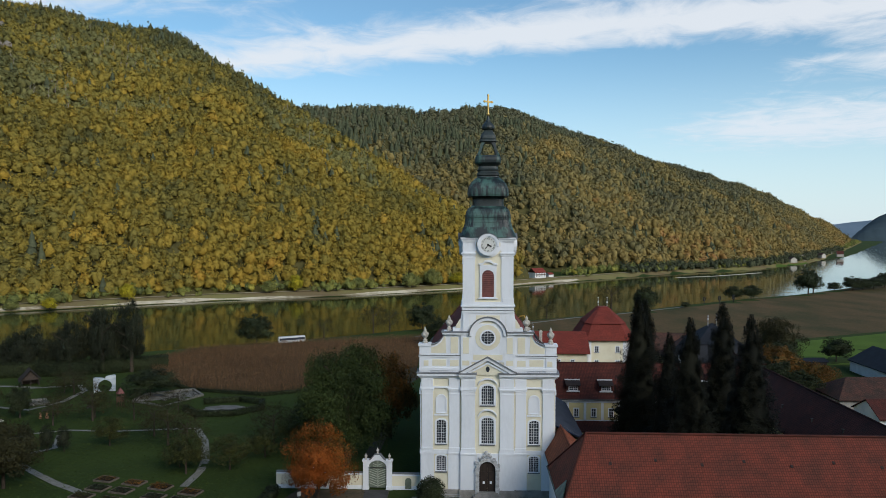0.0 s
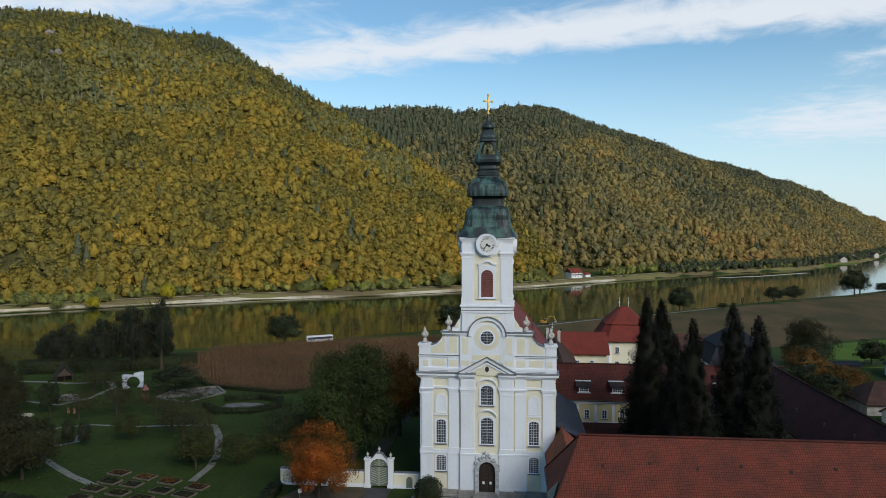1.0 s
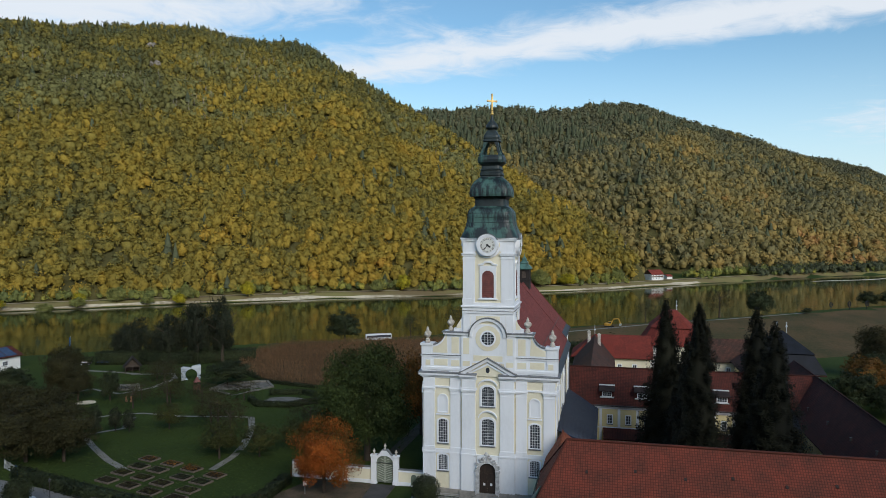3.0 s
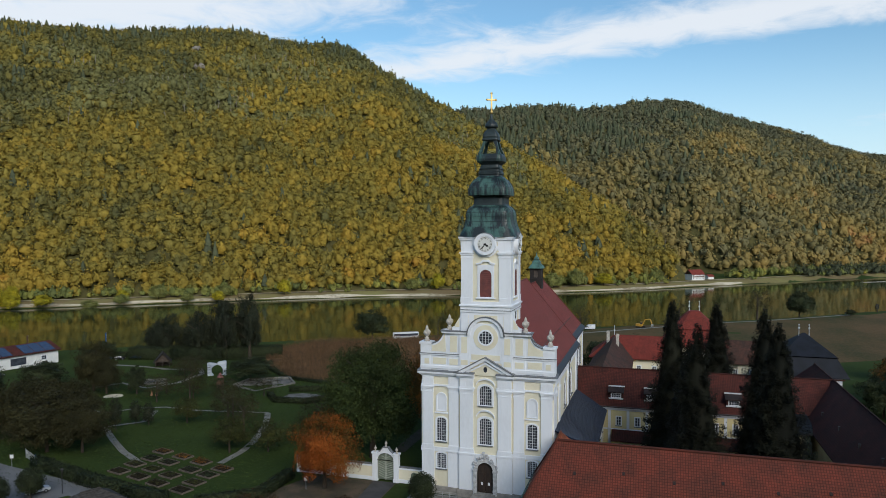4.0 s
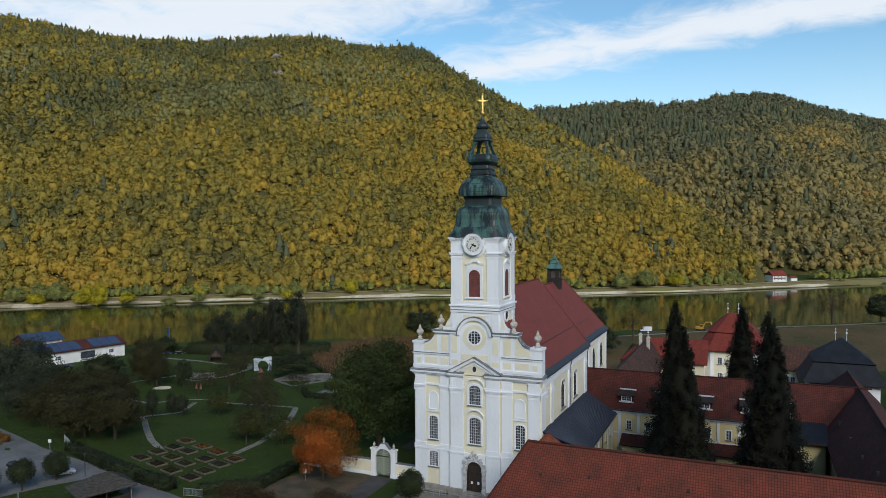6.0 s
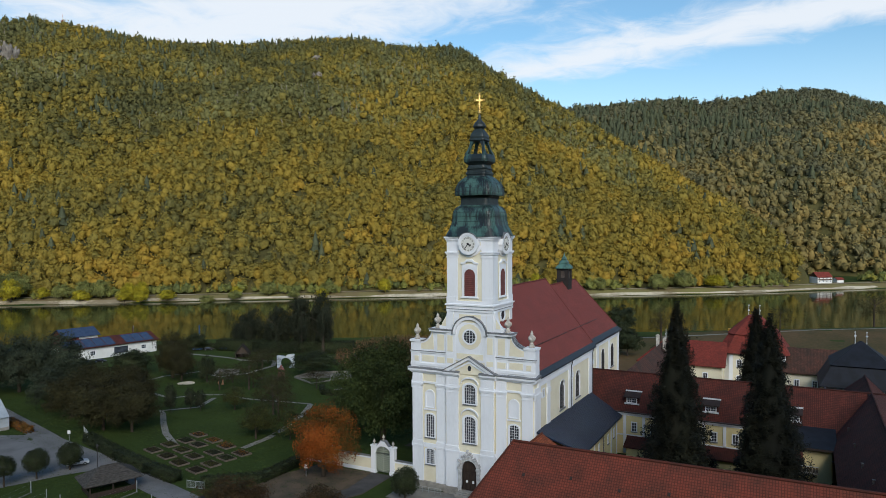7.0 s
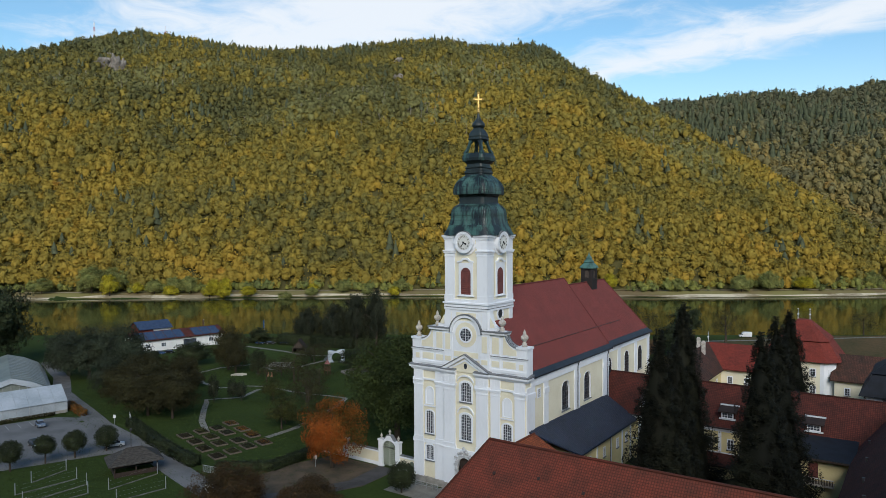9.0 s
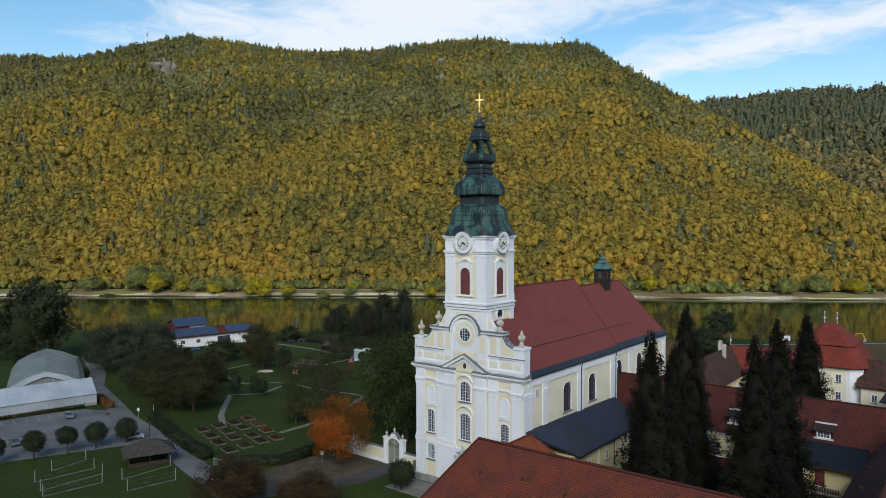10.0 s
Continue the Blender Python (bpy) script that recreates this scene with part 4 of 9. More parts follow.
def far_ridges():
    # Distance haze is put into both base colours: blue nearer, pale behind.
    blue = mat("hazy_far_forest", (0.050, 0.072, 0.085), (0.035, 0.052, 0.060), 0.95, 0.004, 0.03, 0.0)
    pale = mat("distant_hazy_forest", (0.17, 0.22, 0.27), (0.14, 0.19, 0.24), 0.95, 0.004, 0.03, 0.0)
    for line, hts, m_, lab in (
            ([(1740, 3300), (1900, 3400), (2100, 3450), (2500, 3400), (3200, 3100), (3900, 2500)], (0, 90, 165, 230, 280, 260), blue, "wooded hills far down the valley, painted blue with haze"),
            ([(1000, 4250), (1400, 4250), (1750, 4200), (2100, 4150), (2600, 3950)], (120, 100, 66, 70, 150), pale, "distant ridge at the valley's end, painted pale with haze")):
        bm = bmesh.new()
        rows = []
        n = 60
        for i in range(n + 1):
            u = i / n * (len(line) - 1)
            x, y = (float(np.interp(u, range(len(line)), [p[k] for p in line])) for k in (0, 1))
            h = float(np.interp(u, range(len(line)), hts)) + 9 * noise.noise((x * 0.012, y * 0.012, 0)) + 5 * noise.noise((x * 0.05, y * 0.05, 3))
            rows.append([bm.verts.new((x * k, y * k, WATER_Z - 1 if j in (0, 4) else h * q)) for j, (k, q) in enumerate(((0.93, 0), (0.96, 0.45), (1.0, 1.0), (1.03, 0.6), (1.06, 0)))])
        for a, b in zip(rows, rows[1:]):
            for k in range(4):
                bm.faces.new((a[k], b[k], b[k + 1], a[k + 1]))
        bmesh.ops.recalc_face_normals(bm, faces=bm.faces)
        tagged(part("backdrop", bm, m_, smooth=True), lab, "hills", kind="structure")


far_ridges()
# ---------------------------------------------------------------- windows and ornaments
MESHES = {}


def cached(key, make):
    if key not in MESHES:
        MESHES[key] = make()
    return MESHES[key]


def hang(name, me, parent, at=(0, 0, 0), turn=0.0, label=""):
    """A part that uses a shared mesh, set at a place within its thing."""
    ob = new(name, me)
    ob.parent = parent
    ob.matrix_local = pose(*at, 0, 0, turn)
    if label:
        ob["label"] = label
    return ob


def rect_like(n, cx, w, z0, z1):
    """An outline of n + 3 points round a rectangle, to pair with arched()."""
    pts = [(cx - w / 2, z0), (cx + w / 2, z0)]
    for i in range(n + 1):
        a = math.pi * i / n
        c, s = math.cos(a), math.sin(a)
        k = min(1 / max(abs(c), 1e-6), 1 / max(s, 1e-6))
        pts.append((cx + w / 2 * c * k, z1 - w / 2 + w / 2 * s * k))
    return pts


def window(parent, at, turn, w, h, cols, rows, rise=None, frame_w=0.35, proud=0.12, deep=0.3, hood=0.0, sill=True, label="", bars_m=None):
    """A window facing local -y with its sill's middle at the place given: surround, pane and glazing bars."""
    n = 10
    rise = 0.0 if rise is None else rise

    def surround():
        bm = bmesh.new()
        if rise:
            ring_slab(bm, arched(0, w + 2 * frame_w, -frame_w * 0.4, h + frame_w, rise + frame_w * 0.6, n), arched(0, w, 0, h, rise, n), "y", -proud, deep)
        else:
            o, i = w / 2 + frame_w, w / 2
            ring_slab(bm, [(-o, -frame_w), (o, -frame_w), (o, h + frame_w), (-o, h + frame_w)], [(-i, 0), (i, 0), (i, h), (-i, h)], "y", -proud, deep)
        if hood:
            pts = arc(0, h - 0.25, w / 2 + frame_w + 0.25, 15, 165, 10, hood + 0.9)
            ring = [(x * 1.0, z + 0.28) for x, z in pts]
            slab(bm, pts + ring[::-1], "y", -proud - 0.22, 0.1)
        return mesh_of("window", bm, WHITE)

    def pane():
        bm = bmesh.new()
        slab(bm, arched(0, w, 0, h, rise, n) if rise else [(-w / 2, 0), (w / 2, 0), (w / 2, h), (-w / 2, h)], "y", deep * 0.55, deep * 0.55 + 0.05)
        return mesh_of("pane", bm, GLASS)

    def bars():
        bm = bmesh.new()
        y0, y1 = deep * 0.55 - 0.09, deep * 0.55 - 0.012
        t = 0.036
        for i in range(cols + 1):
            x = -w / 2 + w * i / cols
            top = h - rise + (rise * math.sqrt(max(0.0, 1 - (2 * x / w) ** 2)) if rise else 0)
            b_ = t * (1.5 if i in (0, cols) or (cols % 2 == 0 and i == cols // 2) else 0.7)
            box(bm, max(x - b_, -w / 2 + 0.004), min(x + b_, w / 2 - 0.004), y0, y1, 0.004, top - 0.03)
        for j in range(rows + 1):
            z = (h - 0.02) * j / rows
            half = w / 2
            if rise and z > h - rise:
                half = w / 2 * math.sqrt(max(0.0, 1 - ((z - h + rise) / rise) ** 2))
            if half > 0.1:
                box(bm, -half + 0.01, half - 0.01, y0 + 0.012, y1 - 0.006, max(z - t * 0.7, 0.005), z + t * 0.7)
        return mesh_of("glazing_grid", bm, bars_m or BARS)

    key = (w, h, cols, rows, rise, frame_w, proud, deep, hood, bars_m is None)
    win = hang("window", cached(("s",) + key, surround), parent, at, turn, label)
    if rise and deep > 0:
        def infill():
            b_ = bmesh.new()
            ring_slab(b_, rect_like(n, 0, w + 0.9, -0.3, h + 0.55), arched(0, w + 0.2, -0.1, h + 0.1, rise + 0.1, n), "y", 0.01, deep + 0.4)
            return mesh_of("reveal", b_, YELLOW)
        hang("reveal", cached(("r",) + key, infill), win)
    hang("pane", cached(("p",) + key, pane), win)
    hang("glazing_grid", cached(("b",) + key, bars), win)
    if sill:
        hang("window_sill", cached(("l", w), lambda: mesh_of("window_sill", boxes((-w / 2 - 0.22, w / 2 + 0.22, -proud - 0.16, 0.0, -0.26, -0.08)), LEDGE)), win)
    return win


def vase_mesh(h):
    """Carved stone vase with a bulging, flame-like top on a moulded foot."""
    bm = bmesh.new()
    prof = [(0.62, 0), (0.62, 0.28), (0.48, 0.34), (0.46, 0.62), (0.58, 0.68), (0.34, 0.76), (0.26, 0.95), (0.42, 1.05), (0.74, 1.45), (0.80, 1.62), (0.55, 1.80), (0.42, 1.92), (0.56, 2.02), (0.50, 2.2), (0.30, 2.35), (0.34, 2.55), (0.24, 2.8), (0.12, 3.05), (0.03, 3.2)]
    lathe(bm, [(r * 0.84 * (1 + 0.05 * (k % 2)), z * h / 3.2) for k, (r, z) in enumerate(prof)], 12)
    for k in range(5):
        a = 2 * math.pi * k / 5 + 0.3
        m_ = Matrix.Translation((0.48 * math.cos(a), 0.48 * math.sin(a), 1.75 * h / 3.2)) @ Matrix.Diagonal((0.26, 0.26, 0.40, 1))
        bmesh.ops.create_icosphere(bm, subdivisions=1, radius=1.0, matrix=m_)
    return mesh_of("vase", bm, PALE_STONE, True)


def panel(bm, x0, x1, z0, z1, y, d=0.05):
    box(bm, x0, x1, y - d, y + 0.02, z0, z1)


# ---------------------------------------------------------------- the church
def build_church():
    ch = thing("church", "white and pale yellow baroque abbey church with a tall copper-capped tower", "church", (3.0, 129.3, 0.0))
    B = 0.15                                            # ground at the facade
    # facade wall in strips, so that openings go through
    rows = []
    for s in (-1, 1):
        c = 8.6 * s
        for a, b in ((min(12.4 * s, 10.0 * s), max(12.4 * s, 10.0 * s)), (min(7.3 * s, 5.0 * s), max(7.3 * s, 5.0 * s))):
            rows.append((a, b, 0.5, 2.2, B, 22.4))
        lo, hi = min(7.3 * s, 10.0 * s), max(7.3 * s, 10.0 * s)
        for za, zb in ((B, 4.4), (7.6, 9.5), (14.3, 22.4)):
            rows.append((lo, hi, 0.5, 2.2, za, zb))
        for za, zb, hw in ((4.4, 7.6, 0.95), (9.5, 14.3, 0.95)):
            rows += [(lo, c - hw - 0.2, 0.5, 2.2, za, zb), (c + hw + 0.2, hi, 0.5, 2.2, za, zb)]
    for za, zb in ((7.6, 9.6), (15.1, 16.9), (21.0, 22.4)):
        rows.append((-5.0, 5.0, 0.1, 2.2, za, zb))
    for za, zb, hw in ((B, 7.6, 1.75), (9.6, 15.1, 1.3), (16.9, 21.0, 1.3)):
        rows += [(-5.0, -hw, 0.1, 2.2, za, zb), (hw, 5.0, 0.1, 2.2, za, zb)]
    split("wall_section", boxes(*rows), YELLOW, ch, "pale yellow rendered facade wall")
    # backing wall behind all openings
    part("inner_wall", boxes((-12.4, 12.4, 2.2, 2.8, B, 25.9), (-6.9, 6.9, 2.2, 2.8, 25.9, 30.0)), OCHRE, ch)
    # plinth
    split("plinth", boxes((-12.75, -4.9, 0.02, 0.7, B - 0.4, 1.1), (4.9, 12.75, 0.02, 0.7, B - 0.4, 1.1), (-5.3, -2.0, -0.42, 0.3, B - 0.4, 1.15), (2.0, 5.3, -0.42, 0.3, B - 0.4, 1.15)), STONE, ch, "grey stone plinth")

    # pilasters, each a shaft with base, lower pedestal, capital and neck
    def pilaster(x0, x1, y, z0=8.6, z1=20.4):
        bm = bmesh.new()
        w = x1 - x0
        box(bm, x0 + 0.0, x1, y - 0.14, y + 0.5, 1.1, 7.7)
        box(bm, x0 - 0.08, x1 + 0.08, y - 0.26, y + 0.5, 7.7, 8.05)
        box(bm, x0 - 0.02, x1 + 0.02, y - 0.18, y + 0.5, 8.05, 8.5)
        box(bm, x0 + 0.10, x1 - 0.10, y - 0.22, y + 0.5, 8.5, 8.95)
        box(bm, x0 + 0.18, x1 - 0.18, y - 0.12, y + 0.5, 8.95, 18.9)
        box(bm, x0 + 0.10, x1 - 0.10, y - 0.18, y + 0.5, 18.9, 19.1)
        box(bm, x0 + 0.17, x1 - 0.17, y - 0.14, y + 0.5, 19.1, 19.55)
        box(bm, x0 + 0.06, x1 - 0.06, y - 0.24, y + 0.5, 19.55, 19.8)
        box(bm, x0 - 0.02, x1 + 0.02, y - 0.34, y + 0.5, 19.8, 20.05)
        # triglyph block of the frieze
        box(bm, x0 + 0.12, x1 - 0.12, y - 0.16, y + 0.5, 20.4, 21.9)
        for k in range(4):
            xx = x0 + w * (k + 0.8) / 4.6
            box(bm, xx, xx + 0.14, y - 0.18, y - 0.15, 20.55, 21.8)
        return part("pilaster", bm, WHITE, ch, "white pilaster with moulded capital")
    for s in (-1, 1):
        for a, b, y in ((10.0, 12.42, 0.42), (5.0, 7.3, 0.42), (2.15, 5.0, 0.0)):
            pilaster(min(a * s, b * s), max(a * s, b * s), y)
    # string course, architrave and main cornice, breaking forward at the middle
    split("string_course", boxes((-12.6, -5.1, 0.34, 0.6, 7.7, 8.5), (5.1, 12.6, 0.34, 0.6, 7.7, 8.5)), WHITE, ch)
    split("architrave", boxes((-12.55, -5.1, 0.26, 0.6, 20.05, 20.4), (5.1, 12.55, 0.26, 0.6, 20.05, 20.4), (-5.1, -2.0, -0.2, 0.6, 20.05, 20.4), (2.0, 5.1, -0.2, 0.6, 20.05, 20.4)), WHITE, ch)
    bm = bmesh.new()
    for k, (z0, z1, o) in enumerate(((21.9, 22.15, 0.1), (22.15, 22.45, 0.34), (22.45, 22.85, 0.62))):
        box(bm, -12.5 - o, -5.1, 0.4 - o, 2.2, z0, z1), box(bm, 5.1, 12.5 + o, 0.4 - o, 2.2, z0, z1)
        box(bm, -5.1 - o * 0.4, -2.1, 0.0 - o, 2.2, z0, z1), box(bm, 2.1, 5.1 + o * 0.4, 0.0 - o, 2.2, z0, z1)
    split("cornice", bm, WHITE, ch, "white main cornice")
    bm = bmesh.new()
    for s in (-1, 1):
        a, b = sorted((13.2 * s, 5.0 * s))
        slab(bm, [(-0.30, 22.85), (2.2, 22.85), (2.2, 23.35), (-0.30, 22.97)], "x", a, b)
        a, b = sorted((5.4 * s, 2.0 * s))
        slab(bm, [(-0.72, 22.86), (1.0, 22.86), (1.0, 23.38), (-0.72, 22.98)], "x", a, b)
    split("ledge_cover", bm, LEDGE, ch, "grey sheet metal covering the cornice")
    # pediment
    bm = bmesh.new()
    slab(bm, [(-4.2, 22.6), (4.2, 22.6), (0, 25.0)], "y", -0.02, 0.6)
    part("tympanum", bm, YELLOW, ch)
    bm = bmesh.new()
    for s in (-1, 1):
        slab(bm, [(5.25 * s, 22.5), (5.4 * s, 22.95), (0, 26.0), (0, 25.45), (4.0 * s, 23.1)], "y", -0.42, 0.6)
        slab(bm, [(4.0 * s, 22.6), (4.2 * s, 22.85), (0, 25.05), (0, 24.7)], "y", -0.2, 0.55)
    part("pediment", bm, WHITE, ch, "white triangular pediment")
    bm = bmesh.new()
    for s in (-1, 1):
        slab(bm, [(5.55 * s, 22.93), (5.55 * s, 23.05), (0, 26.14), (0, 26.0)], "y", -0.6, 0.7)
    split("pediment_cover", bm, LEDGE, ch)
    # attic
    bm = bmesh.new()
    box(bm, -12.6, 12.6, 0.55, 2.2, 22.9, 26.0)
    for s in (-1, 1):
        lo, hi = sorted((12.7 * s, 10.7 * s))
        box(bm, lo, hi, 0.42, 2.5, 23.0, 28.1)
        lo, hi = sorted((7.3 * s, 5.0 * s))
        box(bm, lo, hi, 0.42, 2.2, 23.0, 30.4)
        lo, hi = sorted((5.0 * s, 3.0 * s))
        box(bm, lo, hi, 0.1, 2.2, 23.0, 30.4)
        # volute wall, sweeping up in a hollow curve
        curve = arc(10.75 * s, 30.75, 2.6, 180 if s > 0 else 360, 270, 10)
        slab(bm, [(10.8 * s, 25.9), (10.8 * s, 28.1)] + curve[::-1] + [(7.2 * s, 30.75), (7.2 * s, 25.9)], "y", 0.5, 2.0)
        curve = arc(6.45 * s, 34.3, 1.55, 180 if s > 0 else 360, 270, 8, 3.0)
        slab(bm, [(6.5 * s, 30.4), (6.5 * s, 31.3)] + curve[::-1] + [(4.6 * s, 34.3), (4.6 * s, 30.4)], "y", 0.5, 1.9)
    box(bm, -3.1, 3.1, 0.15, 2.2, 25.0, 32.2)
    box(bm, -4.7, 4.7, 0.25, 2.2, 30.3, 34.3)
    split("attic_block", bm, WHITE, ch, "white attic with sweeping volutes")
    bm = bmesh.new()
    for s in (-1, 1):
        for a, b, z0, z1, y in ((11.9, 11.0, 24.2, 25.2, 0.42), (10.3, 7.7, 24.2, 25.4, 0.55), (7.0, 5.4, 24.2, 25.3, 0.42), (4.7, 3.4, 24.4, 25.3, 0.1),
                                (6.9, 5.5, 26.6, 29.6, 0.42), (4.6, 3.5, 26.6, 29.6, 0.1), (4.4, 3.3, 31.4, 33.7, 0.25), (2.7, 0.0, 25.4, 26.4, 0.15), (2.2, 0.0, 32.1, 33.7, 0.25)):
            lo, hi = sorted((a * s, b * s))
            panel(bm, lo, hi, z0, z1, y)
        curve = arc(10.9 * s, 30.6, 3.0, 182 if s > 0 else 358, 262 if s > 0 else 278, 8)
        slab(bm, [(10.5 * s, 26.6), (10.5 * s, 27.6)] + curve[::-1] + [(7.7 * s, 26.6)], "y", 0.45, 0.52)
        slab(bm, [(6.0 * s, 31.3), (5.9 * s, 31.8), (5.1 * s, 33.1), (5.1 * s, 31.3)], "y", 0.44, 0.52)
    ring_slab(bm, arc(0, 29.6, 2.35, 0, 337.5, 15), arc(0, 29.6, 1.35, 0, 337.5, 15), "y", 0.09, 0.16)
    split("panel", bm, YELLOW, ch, "pale yellow panel of the attic")
    bm = bmesh.new()
    for s in (-1, 1):
        lo, hi = sorted((12.9 * s, 10.5 * s))
        box(bm, lo, hi, 0.25, 2.6, 27.9, 28.3)
        lo, hi = sorted((12.85 * s, 5.0 * s))
        box(bm, lo, hi, 0.3, 0.6, 25.9, 26.15)
        lo, hi = sorted((12.75 * s, 5.0 * s))
        box(bm, lo, hi, 0.33, 0.6, 23.4, 23.9)
        lo, hi = sorted((8.4 * s, 3.3 * s))
        box(bm, lo, hi, -0.1, 2.3, 30.15, 30.5)
    pts = arc(0, 29.9, 3.4, 0, 180, 16)
    slab(bm, pts + arc(0, 29.9, 2.9, 180, 0, 16), "y", -0.15, 1.0)
    ring_slab(bm, arc(0, 29.6, 1.5, 0, 345, 23), arc(0, 29.6, 1.2, 0, 345, 23), "y", -0.02, 0.3)
    split("moulding", bm, WHITE, ch)
    bm = bmesh.new()
    for s in (-1, 1):
        lo, hi = sorted((8.6 * s, 3.35 * s))
        box(bm, lo, hi, -0.22, 2.35, 30.5, 30.72)
        curve = arc(10.75 * s, 30.75, 2.6, 180 if s > 0 else 360, 270, 10)
        slab(bm, curve + [(x + 0.10 * s * 0, z - 0.16) for x, z in curve[::-1]], "y", 0.36, 2.1)
        lo, hi = sorted((12.9 * s, 5.1 * s))
        box(bm, lo, hi, 0.22, 0.6, 26.15, 26.25)
    slab(bm, arc(0, 29.9, 3.62, 0, 180, 16) + arc(0, 29.9, 3.4, 180, 0, 16), "y", -0.26, 1.1)
    split("ledge_cover", bm, LEDGE, ch)
    # vases on the attic
    for s in (-1, 1):
        hang("vase", cached("vase_l", lambda: vase_mesh(3.1)), ch, (11.7 * s, 1.3, 28.3), label="carved stone vase ornament")
        hang("vase", cached("vase_s", lambda: vase_mesh(2.9)), ch, (7.2 * s, 1.2, 30.7), label="carved stone vase ornament")
    # windows of the facade
    for s in (-1, 1):
        window(ch, (8.6 * s, 0.5, 4.5), 0, 1.8, 2.9, 6, 8, 0.35, 0.28)
        window(ch, (8.6 * s, 0.5, 9.7), 0, 1.8, 4.4, 4, 9, 0.5, 0.28)
        bm = bmesh.new()
        ring_slab(bm, arched(8.6 * s, 2.1, 15.3, 18.9, 1.05, 10), arched(8.6 * s, 1.6, 15.5, 18.6, 0.8, 10), "y", 0.36, 0.6)
        slab(bm, arched(8.6 * s, 1.62, 15.5, 18.62, 0.8, 10), "y", 0.47, 0.52)
        box(bm, 8.6 * s - 1.3, 8.6 * s + 1.3, 0.3, 0.6, 14.9, 15.15)
        part("niche", bm, WHITE, ch, "shallow arched white niche")
    window(ch, (0, 0.1, 9.8), 0, 2.3, 4.9, 6, 9, 0.7, 0.4, hood=0.7)
    window(ch, (0, 0.1, 17.1), 0, 2.3, 3.6, 6, 6, 0.8, 0.4, hood=0.5)
    bm = bmesh.new()
    bmesh.ops.create_cone(bm, cap_ends=True, segments=24, radius1=1.2, radius2=1.2, depth=0.06, matrix=Matrix.Translation((0, 0.12, 29.6)) @ Matrix.Rotation(math.pi / 2, 4, "X"))
    rw = part("window", bm, GLASS, ch, "round window")
    bm = bmesh.new()
    for k in (-1, 0, 1):
        h = math.sqrt(1.2 ** 2 - (k * 0.56) ** 2)
        t = 0.055 if k == 0 else 0.032
        box(bm, k * 0.56 - t, k * 0.56 + t, 0.03, 0.085, 29.6 - h, 29.6 + h)
    for k in (-1.5, -0.5, 0.5, 1.5):
        h = math.sqrt(1.2 ** 2 - (k * 0.5) ** 2)
        box(bm, -h, h, 0.035, 0.08, 29.6 + k * 0.5 - 0.03, 29.6 + k * 0.5 + 0.03)
    part("glazing_grid", bm, BARS, rw)
    bm = bmesh.new()
    bmesh.ops.create_cone(bm, cap_ends=True, segments=16, radius1=0.36, radius2=0.36, depth=0.06, matrix=Matrix.Translation((0, -0.05, 23.75)) @ Matrix.Rotation(math.pi / 2, 4, "X") @ Matrix.Diagonal((1, 1.45, 1, 1)))
    part("oculus", bm, GLASS, ch, "small oval window in the pediment")
    # portal
    bm = bmesh.new()
    ring_slab(bm, rect_like(12, 0, 4.1, B, 8.0), arched(0, 3.0, B, 6.7, 1.5, 12), "y", -0.2, 0.5)
    part("portal_wall", bm, WHITE, ch)
    bm = bmesh.new()
    ring_slab(bm, [(-2.15, B), (2.15, B)] + arc(0, 5.1, 2.15, 0, 180, 12, 2.1), arched(0, 3.0, B, 6.6, 1.5, 12), "y", -0.45, 0.2)
    for s in (-1, 1):
        box(bm, min(1.5 * s, 2.3 * s), max(1.5 * s, 2.3 * s), -0.6, 0.1, 1.2, 1.6)
        box(bm, min(1.45 * s, 2.35 * s), max(1.45 * s, 2.35 * s), -0.65, 0.1, 4.9, 5.3)
        box(bm, min(1.6 * s, 2.2 * s), max(1.6 * s, 2.2 * s), -0.55, 0.1, B, 4.9)
    rr = random.Random(3)
    for k in range(26):
        a = rr.uniform(0.1, math.pi - 0.1)
        r = rr.uniform(1.7, 2.4)
        m_ = Matrix.Translation((r * math.cos(a), -0.45, 5.3 + r * math.sin(a) * 1.05)) @ Matrix.Diagonal((rr.uniform(.15, .34), 0.2, rr.uniform(.15, .34), 1))
        bmesh.ops.create_icosphere(bm, subdivisions=1, radius=1.0, matrix=m_)
    for k in range(6):
        m_ = Matrix.Translation((rr.uniform(-0.6, 0.6), -0.42, 7.6 + k * 0.16)) @ Matrix.Diagonal((0.35, 0.2, 0.3, 1))
        bmesh.ops.create_icosphere(bm, subdivisions=1, radius=1.0, matrix=m_)
    part("portal", bm, ORNAMENT, ch, "grey carved stone portal with rocaille crest")
    for s in (-1, 1):
        bm = bmesh.new()
        pts = [(0.02 * s, 0.9), (1.5 * s, 0.9)] + [p for p in arc(0, 5.15, 1.48, 0 if s > 0 else 180, 90, 6)]
        slab(bm, pts, "y", 0.12, 0.24)
        for z0, z1 in ((1.2, 2.6), (2.9, 4.6)):
            lo, hi = sorted((0.3 * s, 1.2 * s))
            box(bm, lo, hi, 0.05, 0.13, z0, z1)
        d = part("door", bm, DARK_WOOD, ch, "dark brown wooden church door leaf")
        part("notice", boxes((min(0.45 * s, 0.85 * s), max(0.45 * s, 0.85 * s), 0.02, 0.05, 2.3, 2.8)), WHITE, d, "small white paper notice")
